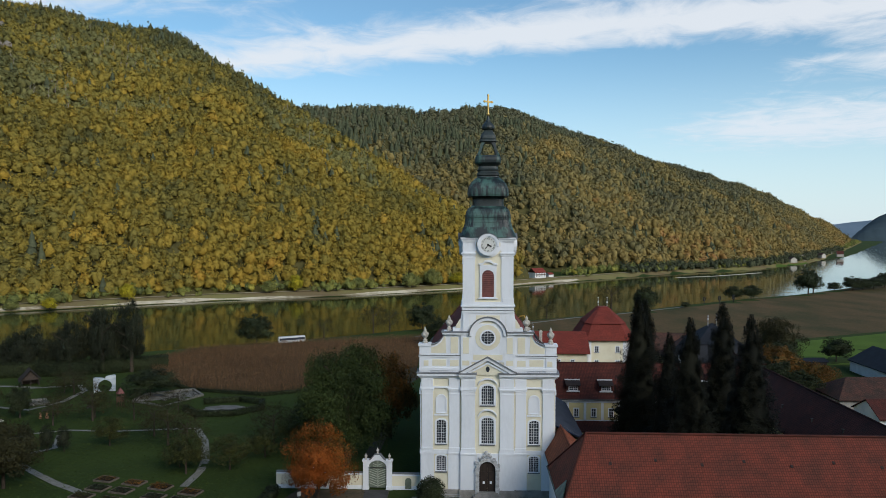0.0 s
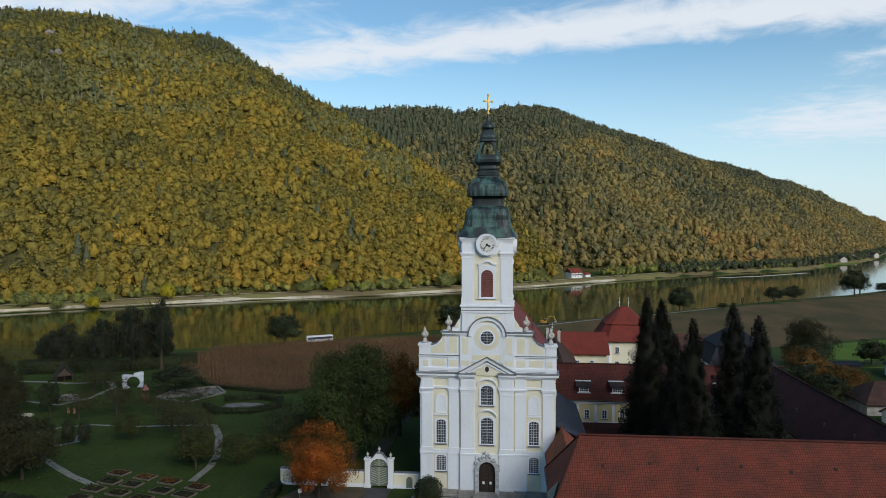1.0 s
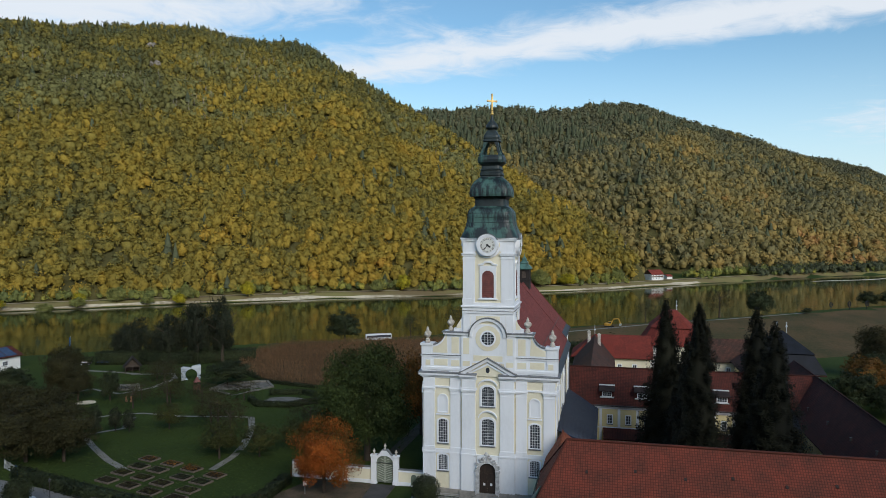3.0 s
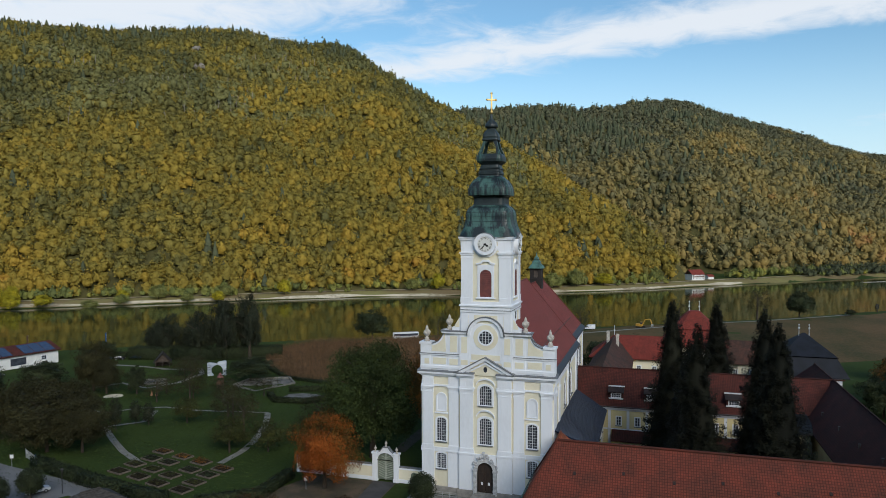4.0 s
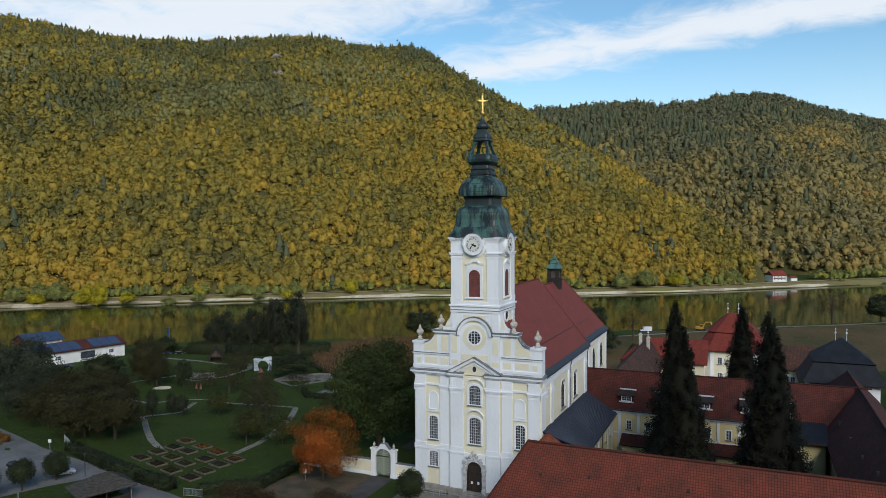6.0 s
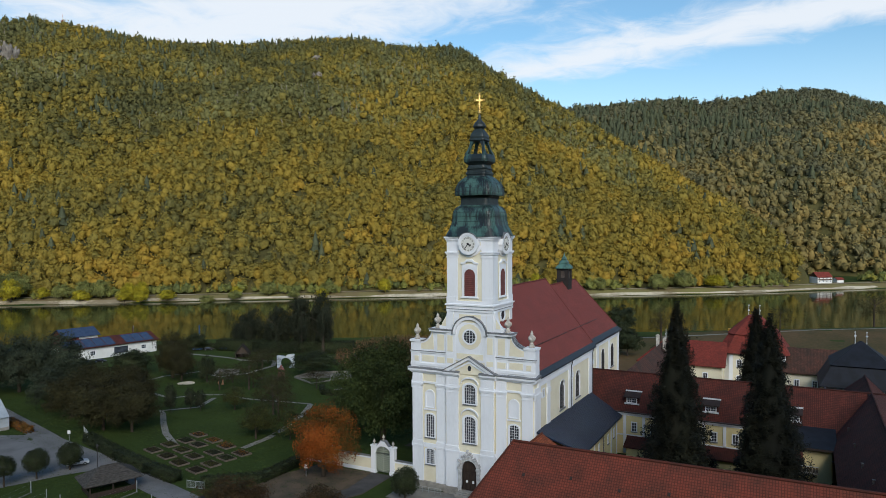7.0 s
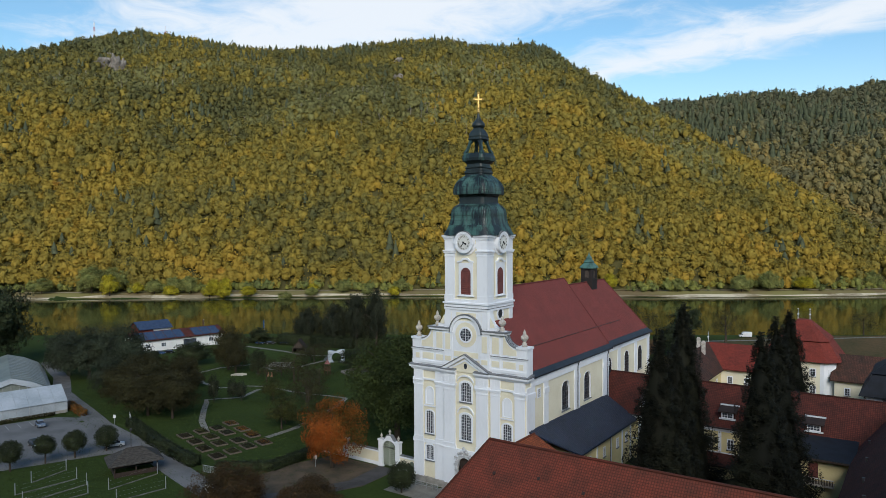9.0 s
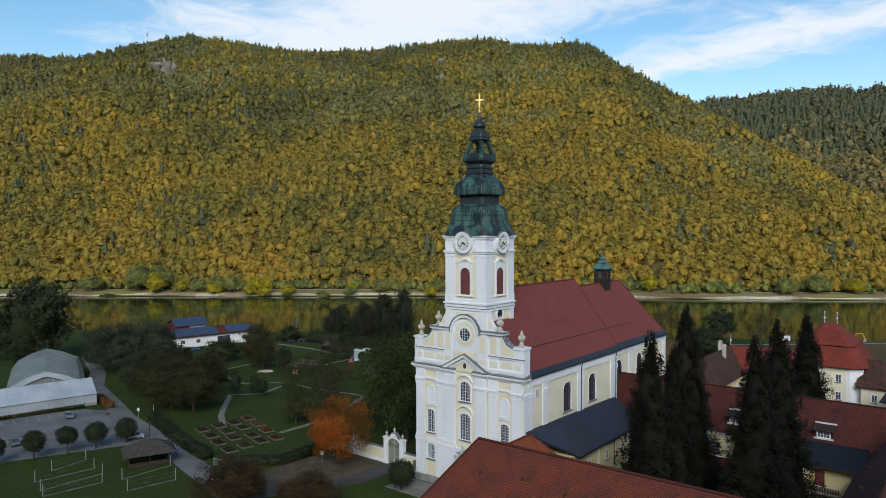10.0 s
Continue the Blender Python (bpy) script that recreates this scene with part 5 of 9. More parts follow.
    part("steps", boxes((-2.6, 2.6, -1.6, 0.1, B - 0.3, 0.42), (-2.3, 2.3, -1.2, 0.1, 0.42, 0.62), (-2.0, 2.0, -0.8, 0.1, 0.62, 0.86)), STONE, ch, "grey stone entrance steps")

    # ---- tower
    T = 4.55
    bm = bmesh.new()
    box(bm, -T, T, 0.3, 2 * T + 0.3, 22.0, 48.0)
    part("tower_wall", bm, YELLOW, ch, "pale yellow tower walls")
    cy = T + 0.3
    bm = bmesh.new()
    for sx in (-1, 1):
        for sy in (-1, 1):
            x0, x1 = sorted(((T + 0.13) * sx, (T - 2.1) * sx))
            y0, y1 = sorted((cy + (T + 0.13) * sy, cy + (T - 2.1) * sy))
            box(bm, x0, x1, y0, y1, 36.0, 45.6)
            x0, x1 = sorted(((T + 0.22) * sx, (T - 1.85) * sx))
            y0, y1 = sorted((cy + (T + 0.22) * sy, cy + (T - 1.85) * sy))
            box(bm, x0, x1, y0, y1, 36.0, 36.9)
            for z0, z1, o in ((44.2, 44.45, 0.2), (44.75, 45.05, 0.30), (45.05, 45.3, 0.42)):
                x0, x1 = sorted(((T + o) * sx, (T - 2.2 - o * 0.3) * sx))
                y0, y1 = sorted((cy + (T + o) * sy, cy + (T - 2.2 - o * 0.3) * sy))
                box(bm, x0, x1, y0, y1, z0, z1)
            x0, x1 = sorted(((T + 0.12) * sx, (T - 1.2) * sx))
            y0, y1 = sorted((cy + (T + 0.12) * sy, cy + (T - 1.2) * sy))
            box(bm, x0, x1, y0, y1, 31.0, 34.2)
            x0, x1 = sorted(((T + 0.15) * sx, (T - 2.3) * sx))
            y0, y1 = sorted((cy + (T + 0.15) * sy, cy + (T - 2.3) * sy))
            box(bm, x0, x1, y0, y1, 45.6, 47.2)
    for z0, z1, o in ((34.2, 34.6, 0.25), (34.7, 35.3, 0.24), (35.3, 35.6, 0.46), (35.6, 36.2, 0.2), (47.2, 47.5, 0.22), (47.5, 47.8, 0.4), (47.8, 48.1, 0.56)):
        box(bm, -T - o, T + o, cy - T - o, cy + T + o, z0, z1)
    split("tower_moulding", bm, WHITE, ch, "white tower pilaster or cornice block")
    bm = bmesh.new()
    box(bm, -T - 0.34, T + 0.34, cy - T - 0.34, cy + T + 0.34, 34.62, 34.68)
    box(bm, -T - 0.6, T + 0.6, cy - T - 0.6, cy + T + 0.6, 48.1, 48.2)
    split("tower_cover", bm, LEDGE, ch)

    def rot(k):
        return Matrix.Translation((0, cy, 0)) @ Matrix.Rotation(k * math.pi / 2, 4, "Z") @ Matrix.Translation((0, -T, 0))
    for k in range(4):
        # clock with its arched hood
        bm = bmesh.new()
        hood = arc(0, 46.75, 2.05, -8, 188, 18)
        slab(bm, hood + arc(0, 46.75, 1.6, 188, -8, 18), "y", -0.95, 0.3)
        ring_slab(bm, arc(0, 46.75, 1.98, 0, 345, 23), arc(0, 46.75, 1.4, 0, 345, 23), "y", -0.84, 0.1)
        slab(bm, arc(0, 46.75, 2.0, 188, 352, 14) + arc(0, 46.75, 2.4, 352, 188, 14), "y", -0.2, 0.1)
        box(bm, -1.9, 1.9, -0.12, 0.2, 46.8, 48.05)
        bmesh.ops.transform(bm, matrix=rot(k), verts=bm.verts)
        part("clock_surround", bm, WHITE, ch, "white arched moulding round the clock")
        bm = bmesh.new()
        slab(bm, arc(0, 46.75, 2.17, 28, 152, 14) + arc(0, 46.75, 2.05, 152, 28, 14), "y", -1.02, 0.9)
        bmesh.ops.transform(bm, matrix=rot(k), verts=bm.verts)
        part("hood_cover", bm, LEDGE, ch, "curved copper strip over the clock")
        bm = bmesh.new()
        slab(bm, arc(0, 46.75, 1.42, 0, 345, 23), "y", -0.80, -0.05)
        bmesh.ops.transform(bm, matrix=rot(k), verts=bm.verts)
        dial = part("clock_face", bm, DIAL, ch, "white clock face with black numerals")
        for j, word in enumerate(("XII", "I", "II", "III", "IIII", "V", "VI", "VII", "VIII", "IX", "X", "XI")):
            cu = bpy.data.curves.new("numeral", "FONT")
            cu.body, cu.size, cu.align_x, cu.align_y, cu.extrude = word, 0.50, "CENTER", "CENTER", 0.01
            cu.materials.append(BLACK)
            t = new("numeral", cu)
            t.parent = dial
            a = math.pi / 2 - j * math.pi / 6
            t.matrix_local = rot(k) @ Matrix.Translation((1.12 * math.cos(a), -0.825, 46.75 + 1.12 * math.sin(a))) @ Matrix.Rotation(math.pi / 2, 4, "X") @ Matrix.Rotation(a - math.pi / 2, 4, "Z")
        for ang, ln, w in ((-142.0, 1.08, 0.07), (-50.0, 0.72, 0.13)):
            bm = bmesh.new()
            slab(bm, [(-w, -0.25), (w, -0.25), (w, ln * 0.6), (2 * w, ln * 0.7), (0, ln), (-2 * w, ln * 0.7), (-w, ln * 0.6)], "y", -0.87, -0.84)
            a = radians(ang) if ang > -100 else radians(ang)
            bmesh.ops.transform(bm, matrix=rot(k) @ Matrix.Translation((0, 0, 46.75)) @ Matrix.Rotation(math.pi + radians(37) if ln > 1 else radians(120), 4, "Y"), verts=bm.verts)
            part("clock_hand", bm, BLACK, dial)
        # belfry window
        bm = bmesh.new()
        ring_slab(bm, rect_like(12, 0, 3.1, 36.9, 43.0), arched(0, 2.2, 37.1, 42.1, 1.1, 12), "y", -0.16, 0.2)
        slab(bm, [(-1.75, 43.0), (-1.75, 43.3), (-1.0, 43.45), (-0.6, 43.9), (0.6, 43.9), (1.0, 43.45), (1.75, 43.3), (1.75, 43.0), (0.9, 43.1), (0.5, 43.5), (-0.5, 43.5), (-0.9, 43.1)], "y", -0.3, 0.1)
        box(bm, -1.8, 1.8, -0.3, 0.1, 36.75, 36.95)
        bmesh.ops.transform(bm, matrix=rot(k), verts=bm.verts)
        bw = part("window", bm, WHITE, ch, "belfry opening with red-brown louvres")
        bm = bmesh.new()
        z = 37.15
        while z < 42.0:
            half = 1.1 if z < 41.0 else math.sqrt(max(0.02, 1.1 ** 2 - (z - 41.0) ** 2))
            slab(bm, [(-0.13, z), (-0.10, z - 0.05), (-0.02, z + 0.32), (-0.05, z + 0.37)], "x", -half + 0.02, half - 0.02)
            z += 0.36
        bmesh.ops.transform(bm, matrix=rot(k), verts=bm.verts)
        split("louvre", bm, LOUVRE, bw, "red-brown wooden louvre")
    # round windows low on the tower's flanks
    for k in (1, 3):
        bm = bmesh.new()
        ring_slab(bm, arc(0, 33.4, 1.25, 0, 345, 23), arc(0, 33.4, 0.85, 0, 345, 23), "y", -0.15, 0.1)
        bmesh.ops.transform(bm, matrix=rot(k), verts=bm.verts)
        ow = part("window", bm, WHITE, ch, "small round tower window")
        bm = bmesh.new()
        slab(bm, arc(0, 33.4, 0.86, 0, 345, 23), "y", -0.06, -0.03)
        bmesh.ops.transform(bm, matrix=rot(k), verts=bm.verts)
        part("pane", bm, GLASS, ow)

    # ---- helm: tiers of curved copper on a square plan with softened corners
    def sq(i, n):
        a = 2 * math.pi * (i + 0.5) / n
        c, s = math.cos(a), math.sin(a)
        return math.copysign(abs(c) ** 0.30, c), math.copysign(abs(s) ** 0.30, s)

    def tier(name, rows_, m_, label="", n=32):
        bm = bmesh.new()
        lathe(bm, rows_, n, 0, cy, sq)
        return part(name, bm, m_, ch, label)
    tier("helm_flare", [(5.38, 48.12), (5.28, 48.35), (4.85, 49.3), (4.55, 50.0)], COPPER, "green copper flare above the tower cornice")
    helm = tier("helm_lower", [(4.56, 49.98), (4.45, 50.3), (4.26, 51.3), (4.22, 52.2), (4.1, 52.8), (3.85, 53.3), (3.45, 53.7), (3.05, 53.95)], COPPER_MIX, "streaked dark copper bell-shaped roof")
    tier("helm_neck", [(3.1, 53.9), (2.95, 54.2), (2.92, 55.2), (3.1, 55.5), (3.1, 55.75)], COPPER_DARK, "blackened copper neck")
    dome = tier("helm_dome", [(3.2, 55.7), (3.85, 55.75), (3.88, 56.2), (3.8, 57.0), (3.6, 57.6), (3.3, 58.2), (2.8, 58.8), (2.2, 59.3), (2.0, 59.45)], COPPER_MIX, "streaked dark copper cushion dome")
    tier("helm_neck", [(2.05, 59.4), (2.0, 59.6), (2.15, 59.75), (2.15, 60.1), (1.95, 60.3), (1.95, 60.6), (2.1, 60.75), (1.85, 61.0), (1.75, 61.5), (2.2, 61.9)], COPPER_DARK, "blackened copper neck")
    tier("lantern_base", [(2.15, 61.85), (2.46, 62.1), (2.5, 62.6), (2.42, 63.1), (2.2, 63.5)], COPPER, "copper base of the open lantern")
    bm = bmesh.new()
    for sx in (-1, 1):
        for sy in (-1, 1):
            ring_a, ring_b, ring_m = [], [], []
            for (r, z, w) in ((2.2, 63.45, 0.75), (1.75, 64.3, 0.5), (1.5, 65.1, 0.45), (1.32, 66.05, 0.8)):
                q = [(sx * r, cy + sy * r, z), (sx * (r - w), cy + sy * r, z), (sx * (r - w), cy + sy * (r - w), z), (sx * r, cy + sy * (r - w), z)]
                ring_a.append([bm.verts.new(p) for p in q])
            for a, b in zip(ring_a, ring_a[1:]):
                for i in range(4):
                    j = (i + 1) % 4
                    bm.faces.new((a[i], a[j], b[j], b[i]))
            bm.faces.new(ring_a[0]), bm.faces.new(ring_a[-1][::-1])
    bmesh.ops.recalc_face_normals(bm, faces=bm.faces)
    split("lantern_leg", bm, COPPER, ch, "splayed copper legs of the open lantern")
    tier("lantern_cap", [(1.38, 65.95), (1.62, 66.15), (1.58, 66.4), (1.46, 66.5), (1.5, 66.8), (1.4, 67.25), (1.15, 67.7), (0.9, 68.05), (0.76, 68.3)], COPPER_DARK)
    bm = bmesh.new()
    lathe(bm, [(0.80, 68.2), (0.86, 68.4), (1.16, 68.55), (1.24, 68.8), (1.18, 69.1), (0.92, 69.5), (0.52, 69.9), (0.32, 70.3), (0.22, 70.8), (0.14, 71.3)], 18, 0, cy)
    part("spire", bm, COPPER_DARK, ch, "small blackened copper onion and spike")
    bm = bmesh.new()
    bmesh.ops.create_icosphere(bm, subdivisions=2, radius=0.34, matrix=Matrix.Translation((0, cy, 71.4)))
    box(bm, -0.14, 0.14, cy - 0.09, cy + 0.09, 71.7, 74.9)
    box(bm, -0.78, 0.78, cy - 0.085, cy + 0.085, 73.62, 73.9)
    for x, z in ((-0.86, 73.76), (0.86, 73.76), (0, 74.98), (0, 72.1)):
        bmesh.ops.create_icosphere(bm, subdivisions=1, radius=0.25, matrix=Matrix.Translation((x, cy, z)))
    bmesh.ops.rotate(bm, verts=bm.verts, cent=(0, cy, 0), matrix=Matrix.Rotation(math.radians(32), 3, "Z"))
    part("cross", bm, GOLD, ch, "gilded cross on a golden ball")
    # standing seams on the copper
    for owner, rows_ in ((helm, [(5.25, 48.17), (4.72, 49.5), (4.4, 50.5), (4.26, 51.3), (4.22, 52.2), (4.1, 52.8), (3.85, 53.3), (3.45, 53.7)]), (dome, [(3.88, 56.2), (3.8, 57.0), (3.6, 57.6), (3.3, 58.2), (2.8, 58.8)])):
        bm = bmesh.new()
        for i in range(0, 32):
            px, py = sq(i - 0.5, 32)
            for (r0, z0), (r1, z1) in zip(rows_, rows_[1:]):
                tube(bm, (r0 * px, cy + r0 * py, z0), (r1 * px, cy + r1 * py, z1), 0.045, n=4)
        split("seam", bm, COPPER, owner)
    for owner, zs in ((helm, (50.9, 51.8, 52.6)), (dome, (56.5, 57.2, 58.0))):
        for z in zs:
            prof_ = ([(4.45, 50.3), (4.26, 51.3), (4.22, 52.2), (4.1, 52.8)] if owner == helm else [(3.88, 56.2), (3.8, 57.0), (3.6, 57.6), (3.3, 58.2)])
            r_ = float(np.interp(z, [q[1] for q in prof_], [q[0] for q in prof_]))
            bm = bmesh.new()
            for i in range(32):
                (ax_, ay_), (bx_, by_) = sq(i - 0.5, 32), sq(i + 0.5, 32)
                tube(bm, (r_ * ax_, cy + r_ * ay_, z), (r_ * bx_, cy + r_ * by_, z), 0.035, n=4)
            part("cross_seam", bm, COPPER_DARK, owner)

    # ---- nave and choir
    N0, N1, C1 = 2.5, 38.6, 71.6
    bm = bmesh.new()
    openings = [(16.7, 13.9, 19.4, 2.9), (27.2, 13.9, 19.4, 2.9)]
    for s in (-1, 1):
        x0, x1 = sorted((12.4 * s, 11.6 * s))
        box(bm, x0, x1, N0, openings[0][0] - 1.8, 0, 22.4)
        box(bm, x0, x1, openings[0][0] + 1.8, openings[1][0] - 1.8, 0, 22.4)
        box(bm, x0, x1, openings[1][0] + 1.8, N1, 0, 22.4)
        for c, za, zb, w in openings:
            box(bm, x0, x1, c - 1.8, c + 1.8, 0, za), box(bm, x0, x1, c - 1.8, c + 1.8, zb, 22.4)
        x0, x1 = sorted((10.4 * s, 9.6 * s))
        box(bm, x0, x1, N1, C1, 0, 22.0)
        x0, x1 = sorted((12.4 * s, 9.7 * s))
        box(bm, x0, x1, N1 - 0.6, N1, 0, 22.4)
    box(bm, -10.4, 10.4, C1 - 0.8, C1, 0, 22.0)
    split("wall_section", bm, YELLOW, ch, "pale yellow nave wall section")
    bm = bmesh.new()
    for s in (-1, 1):
        for y0, y1 in ((0.6, 3.6), (7.2, 9.0), (20.6, 23.2), (35.4, 38.6)):
            x0, x1 = sorted((12.56 * s, 12.3 * s))
            box(bm, x0, x1, y0, y1, 0.2, 21.0)
            x0, x1 = sorted((12.7 * s, 12.3 * s))
            box(bm, x0, x1, y0 - 0.1, y1 + 0.1, 18.9, 19.9)
        for y0, y1 in ((38.0, 39.2), (49.4, 51.2), (60.6, 62.4), (70.0, 71.7)):
            x0, x1 = sorted((10.55 * s, 10.3 * s))
            box(bm, x0, x1, y0, y1, 0.2, 20.8)
        x0, x1 = sorted((12.62 * s, 12.3 * s))
        box(bm, x0, x1, 2.2, N1 + 0.1, 21.0, 22.3)
        x0, x1 = sorted((10.62 * s, 10.3 * s))
        box(bm, x0, x1, N1, C1 + 0.2, 20.8, 21.9)
    split("pilaster_strip", bm, WHITE, ch, "white pilaster strip of the nave")
    for s, turn in ((1, 90), (-1, -90)):
        for c, za, zb, w in openings:
            window(ch, (12.4 * s, c, 13.9), turn, 3.3, 5.7, 4, 8, 1.5, 0.10, proud=0.06, deep=0.6, bars_m=GUTTER)
        for c in (44.0, 55.2, 64.5):
            window(ch, (10.4 * s, c, 13.6), turn, 2.8, 5.9, 4, 8, 1.3, 0.10, deep=-0.02, proud=0.10, bars_m=GUTTER)
        window(ch, (12.4 * s, 5.3, 18.7), turn, 1.1, 1.4, 3, 4, None, 0.18, deep=-0.02, proud=0.1, sill=False)
    # roof: steep hipped, with flared eaves of dark metal
    zr, ze = 37.45, 22.6
    xr = 13.0
    part_y = 66.4
    x_in, z_in = 12.15, ze + 0.95
    yh, zc = 42.4, 35.7
    roof("nave_roof", [
        [(x_in, N0 - 0.6, z_in), (0, N0 - 0.6, zr), (0, yh, zr), (x_in, N1 + 1.2, z_in)],
        [(-x_in, N0 - 0.6, z_in), (0, N0 - 0.6, zr), (0, yh, zr), (-x_in, N1 + 1.2, z_in)],
        [(x_in, N1 + 1.2, z_in), (0, yh, zr), (-x_in, N1 + 1.2, z_in)]], NAVE_ROOF, ch, "wine-red tiled roof of the nave")
    roof("choir_roof", [
        [(10.0, N1 - 3.0, z_in - 0.4), (0, N1 - 3.0, zc), (0, part_y, zc), (10.0, C1 - 0.2, z_in - 0.4)],
        [(-10.0, N1 - 3.0, z_in - 0.4), (0, N1 - 3.0, zc), (0, part_y, zc), (-10.0, C1 - 0.2, z_in - 0.4)],
        [(-10.0, C1 - 0.2, z_in - 0.4), (10.0, C1 - 0.2, z_in - 0.4), (0, part_y, zc)]], NAVE_ROOF, ch, "wine-red tiled hipped roof of the choir")
    bm = bmesh.new()
    for s in (-1, 1):
        slab(bm, [(x_in * s, z_in + 0.03), (xr * s, ze + 0.15), (xr * s, ze - 0.1), (x_in * s, z_in - 0.4)], "y", N0 - 0.2, N1 + 1.2)
        pts = [(10.0, N1 + 1.0, z_in - 0.37), (11.2, N1 + 1.0, ze - 0.3), (11.0, C1 + 0.7, ze - 0.3), (10.0, C1 - 0.2, z_in - 0.37)]
        f = bm.faces.new([bm.verts.new((x * s, y, z)) for x, y, z in pts])
        f2 = bm.faces.new([bm.verts.new((x * s, y, z - 0.3)) for x, y, z in pts])
        box(bm, *sorted((11.15 * s, 10.3 * s)), N1 + 1.0, C1 + 0.7, ze - 0.7, ze - 0.3)
    box(bm, -11.0, 11.0, C1 - 0.2, C1 + 0.8, ze - 0.7, ze - 0.2)
    split("eave", bm, EAVE, ch, "dark grey sheet metal eaves")
    bm = bmesh.new()
    for y in (21.8, 37.6):
        bm = bmesh.new()
        tube(bm, (12.75, y, 0.3), (12.75, y, 21.6), 0.09), tube(bm, (12.75, y, 21.55), (13.05, y, 22.7), 0.09)
        part("downpipe", bm, GUTTER, ch)
    bm = bmesh.new()
    for k in range(2):
        y0 = 8 + 24 * k
        a, b = (9.2, y0, zr - 9.2 * (zr - z_in) / x_in + 0.14), (9.2, y0 + 22, zr - 9.2 * (zr - z_in) / x_in + 0.12)
        tube(bm, a, b, 0.07)
        for j in range(12):
            y = y0 + 2 * j
            tube(bm, (9.2, y, a[2] - 0.25), (9.2, y, a[2] + 0.1), 0.04, n=4)
    split("snow_guard_rod", bm, DARK_WOOD, ch)
    bm = bmesh.new()
    tube(bm, (0, N0, zr + 0.05), (0, yh, zr + 0.05), 0.16, n=8), tube(bm, (0, yh + 0.1, zc + 0.05), (0, part_y, zc + 0.05), 0.16, n=8)
    for q in (-1, 1):
        tube(bm, (0, yh, zr + 0.03), (x_in * q, N1 + 1.2, z_in + 0.05), 0.11, n=6), tube(bm, (0, part_y, zc + 0.03), (10.0 * q, C1 - 0.2, z_in - 0.35), 0.14, n=6)
    split("ridge_tiles", bm, NAVE_ROOF, ch)
    # ridge turret
    y, H = 57.0, 1.5
    bm = bmesh.new()
    box(bm, -H, H, y - H, y + H, 33.4, 36.3)
    box(bm, -H - 0.12, H + 0.12, y - H - 0.12, y + H + 0.12, 36.3, 36.5)
    tur = part("ridge_turret", bm, TURRET_WOOD, ch, "small dark wooden turret on the roof ridge")
    for sx in (-1, 1):
        for sy in (-1, 1):
            x0, x1 = sorted((H * sx, (H - 0.62) * sx))
            y0, y1 = sorted((y + H * sy, y + (H - 0.62) * sy))
            part("post", boxes((x0, x1, y0, y1, 36.5, 39.2)), TURRET_WOOD, tur)
    part("core", boxes((-H + 0.3, H - 0.3, y - H + 0.3, y + H - 0.3, 36.5, 39.1)), TURRET_WOOD, tur)
    for k in range(4):
        turn = Matrix.Translation((0, y, 0)) @ Matrix.Rotation(k * math.pi / 2, 4, "Z")
        bm = bmesh.new()
        ring_slab(bm, rect_like(10, 0, 1.8, 36.5, 39.15), arched(0, 1.1, 36.8, 38.7, 0.55, 10), "y", -H + 0.06, -H + 0.28)
        bmesh.ops.transform(bm, matrix=turn, verts=bm.verts)
        part("frame", bm, TURRET_WOOD, tur)
        bm = bmesh.new()
        z = 36.86
        while z < 38.5:
            slab(bm, [(-H + 0.16, z), (-H + 0.14, z - 0.03), (-H + 0.26, z + 0.14), (-H + 0.28, z + 0.17)], "x", -0.5, 0.5)
            z += 0.2
        bmesh.ops.transform(bm, matrix=turn, verts=bm.verts)
        split("louvre", bm, TURRET_LOUVRE, tur, "weathered grey-brown louvre")
    bm = bmesh.new()
    lathe(bm, [(H + 0.45, 39.1), (H + 0.5, 39.3), (H + 0.15, 39.8), (1.15, 40.35), (0.98, 40.5), (1.12, 40.62), (1.05, 40.85), (0.72, 41.25), (0.55, 41.4), (0.64, 41.55), (0.5, 41.9), (0.22, 42.3), (0.08, 42.9), (0.03, 43.3)], 16, 0, y, sq)
    part("cap", bm, TURRET_COPPER, tur, "tiered green copper cap")
    # lean-to aisle roof of dark standing-seam metal, with its yellow wall
    part("aisle_wall", boxes((12.4, 18.6, 3.5, 36.4, 0, 8.6)), OCHRE, ch, "yellow rendered wall of the side aisle")
    bm = bmesh.new()
    top = [(12.45, 1.2, 13.3), (12.45, 37.5, 12.7), (19.4, 37.5, 8.3), (19.4, 8.6, 8.3)]
    f = bm.faces.new([bm.verts.new(p) for p in top][::-1])
    g = bm.faces.new([bm.verts.new((x, y, z - 0.3)) for x, y, z in top])
    for i in range(4):
        j = (i + 1) % 4
        a, b = top[i], top[j]
        bm.faces.new([bm.verts.new(p) for p in (a, b, (b[0], b[1], b[2] - 0.3), (a[0], a[1], a[2] - 0.3))])
    bmesh.ops.recalc_face_normals(bm, faces=bm.faces)
    ar = part("aisle_roof", bm, BLUE_METAL, ch, "blue-black standing seam metal roof")
    bm = bmesh.new()
    y = 2.2
    while y < 37.2:
        zt = 13.3 - 0.6 * (y - 1.2) / 36.3
        k = min(1.0, max(0.1, (y - 1.2) / 7.4))
        tube(bm, (12.5, y, zt + 0.03), (12.45 + 6.9 * k, y, zt + (8.33 - zt) * k + 0.03), 0.055, n=4)
        y += 0.62
    split("seam", bm, SEAM_METAL, ar)
    for y in (14.0, 21.0, 28.0, 33.0):
        window(ch, (18.6, y, 4.6), 90, 0.9, 1.7, 2, 4, None, 0.16, deep=-0.02, proud=0.08)
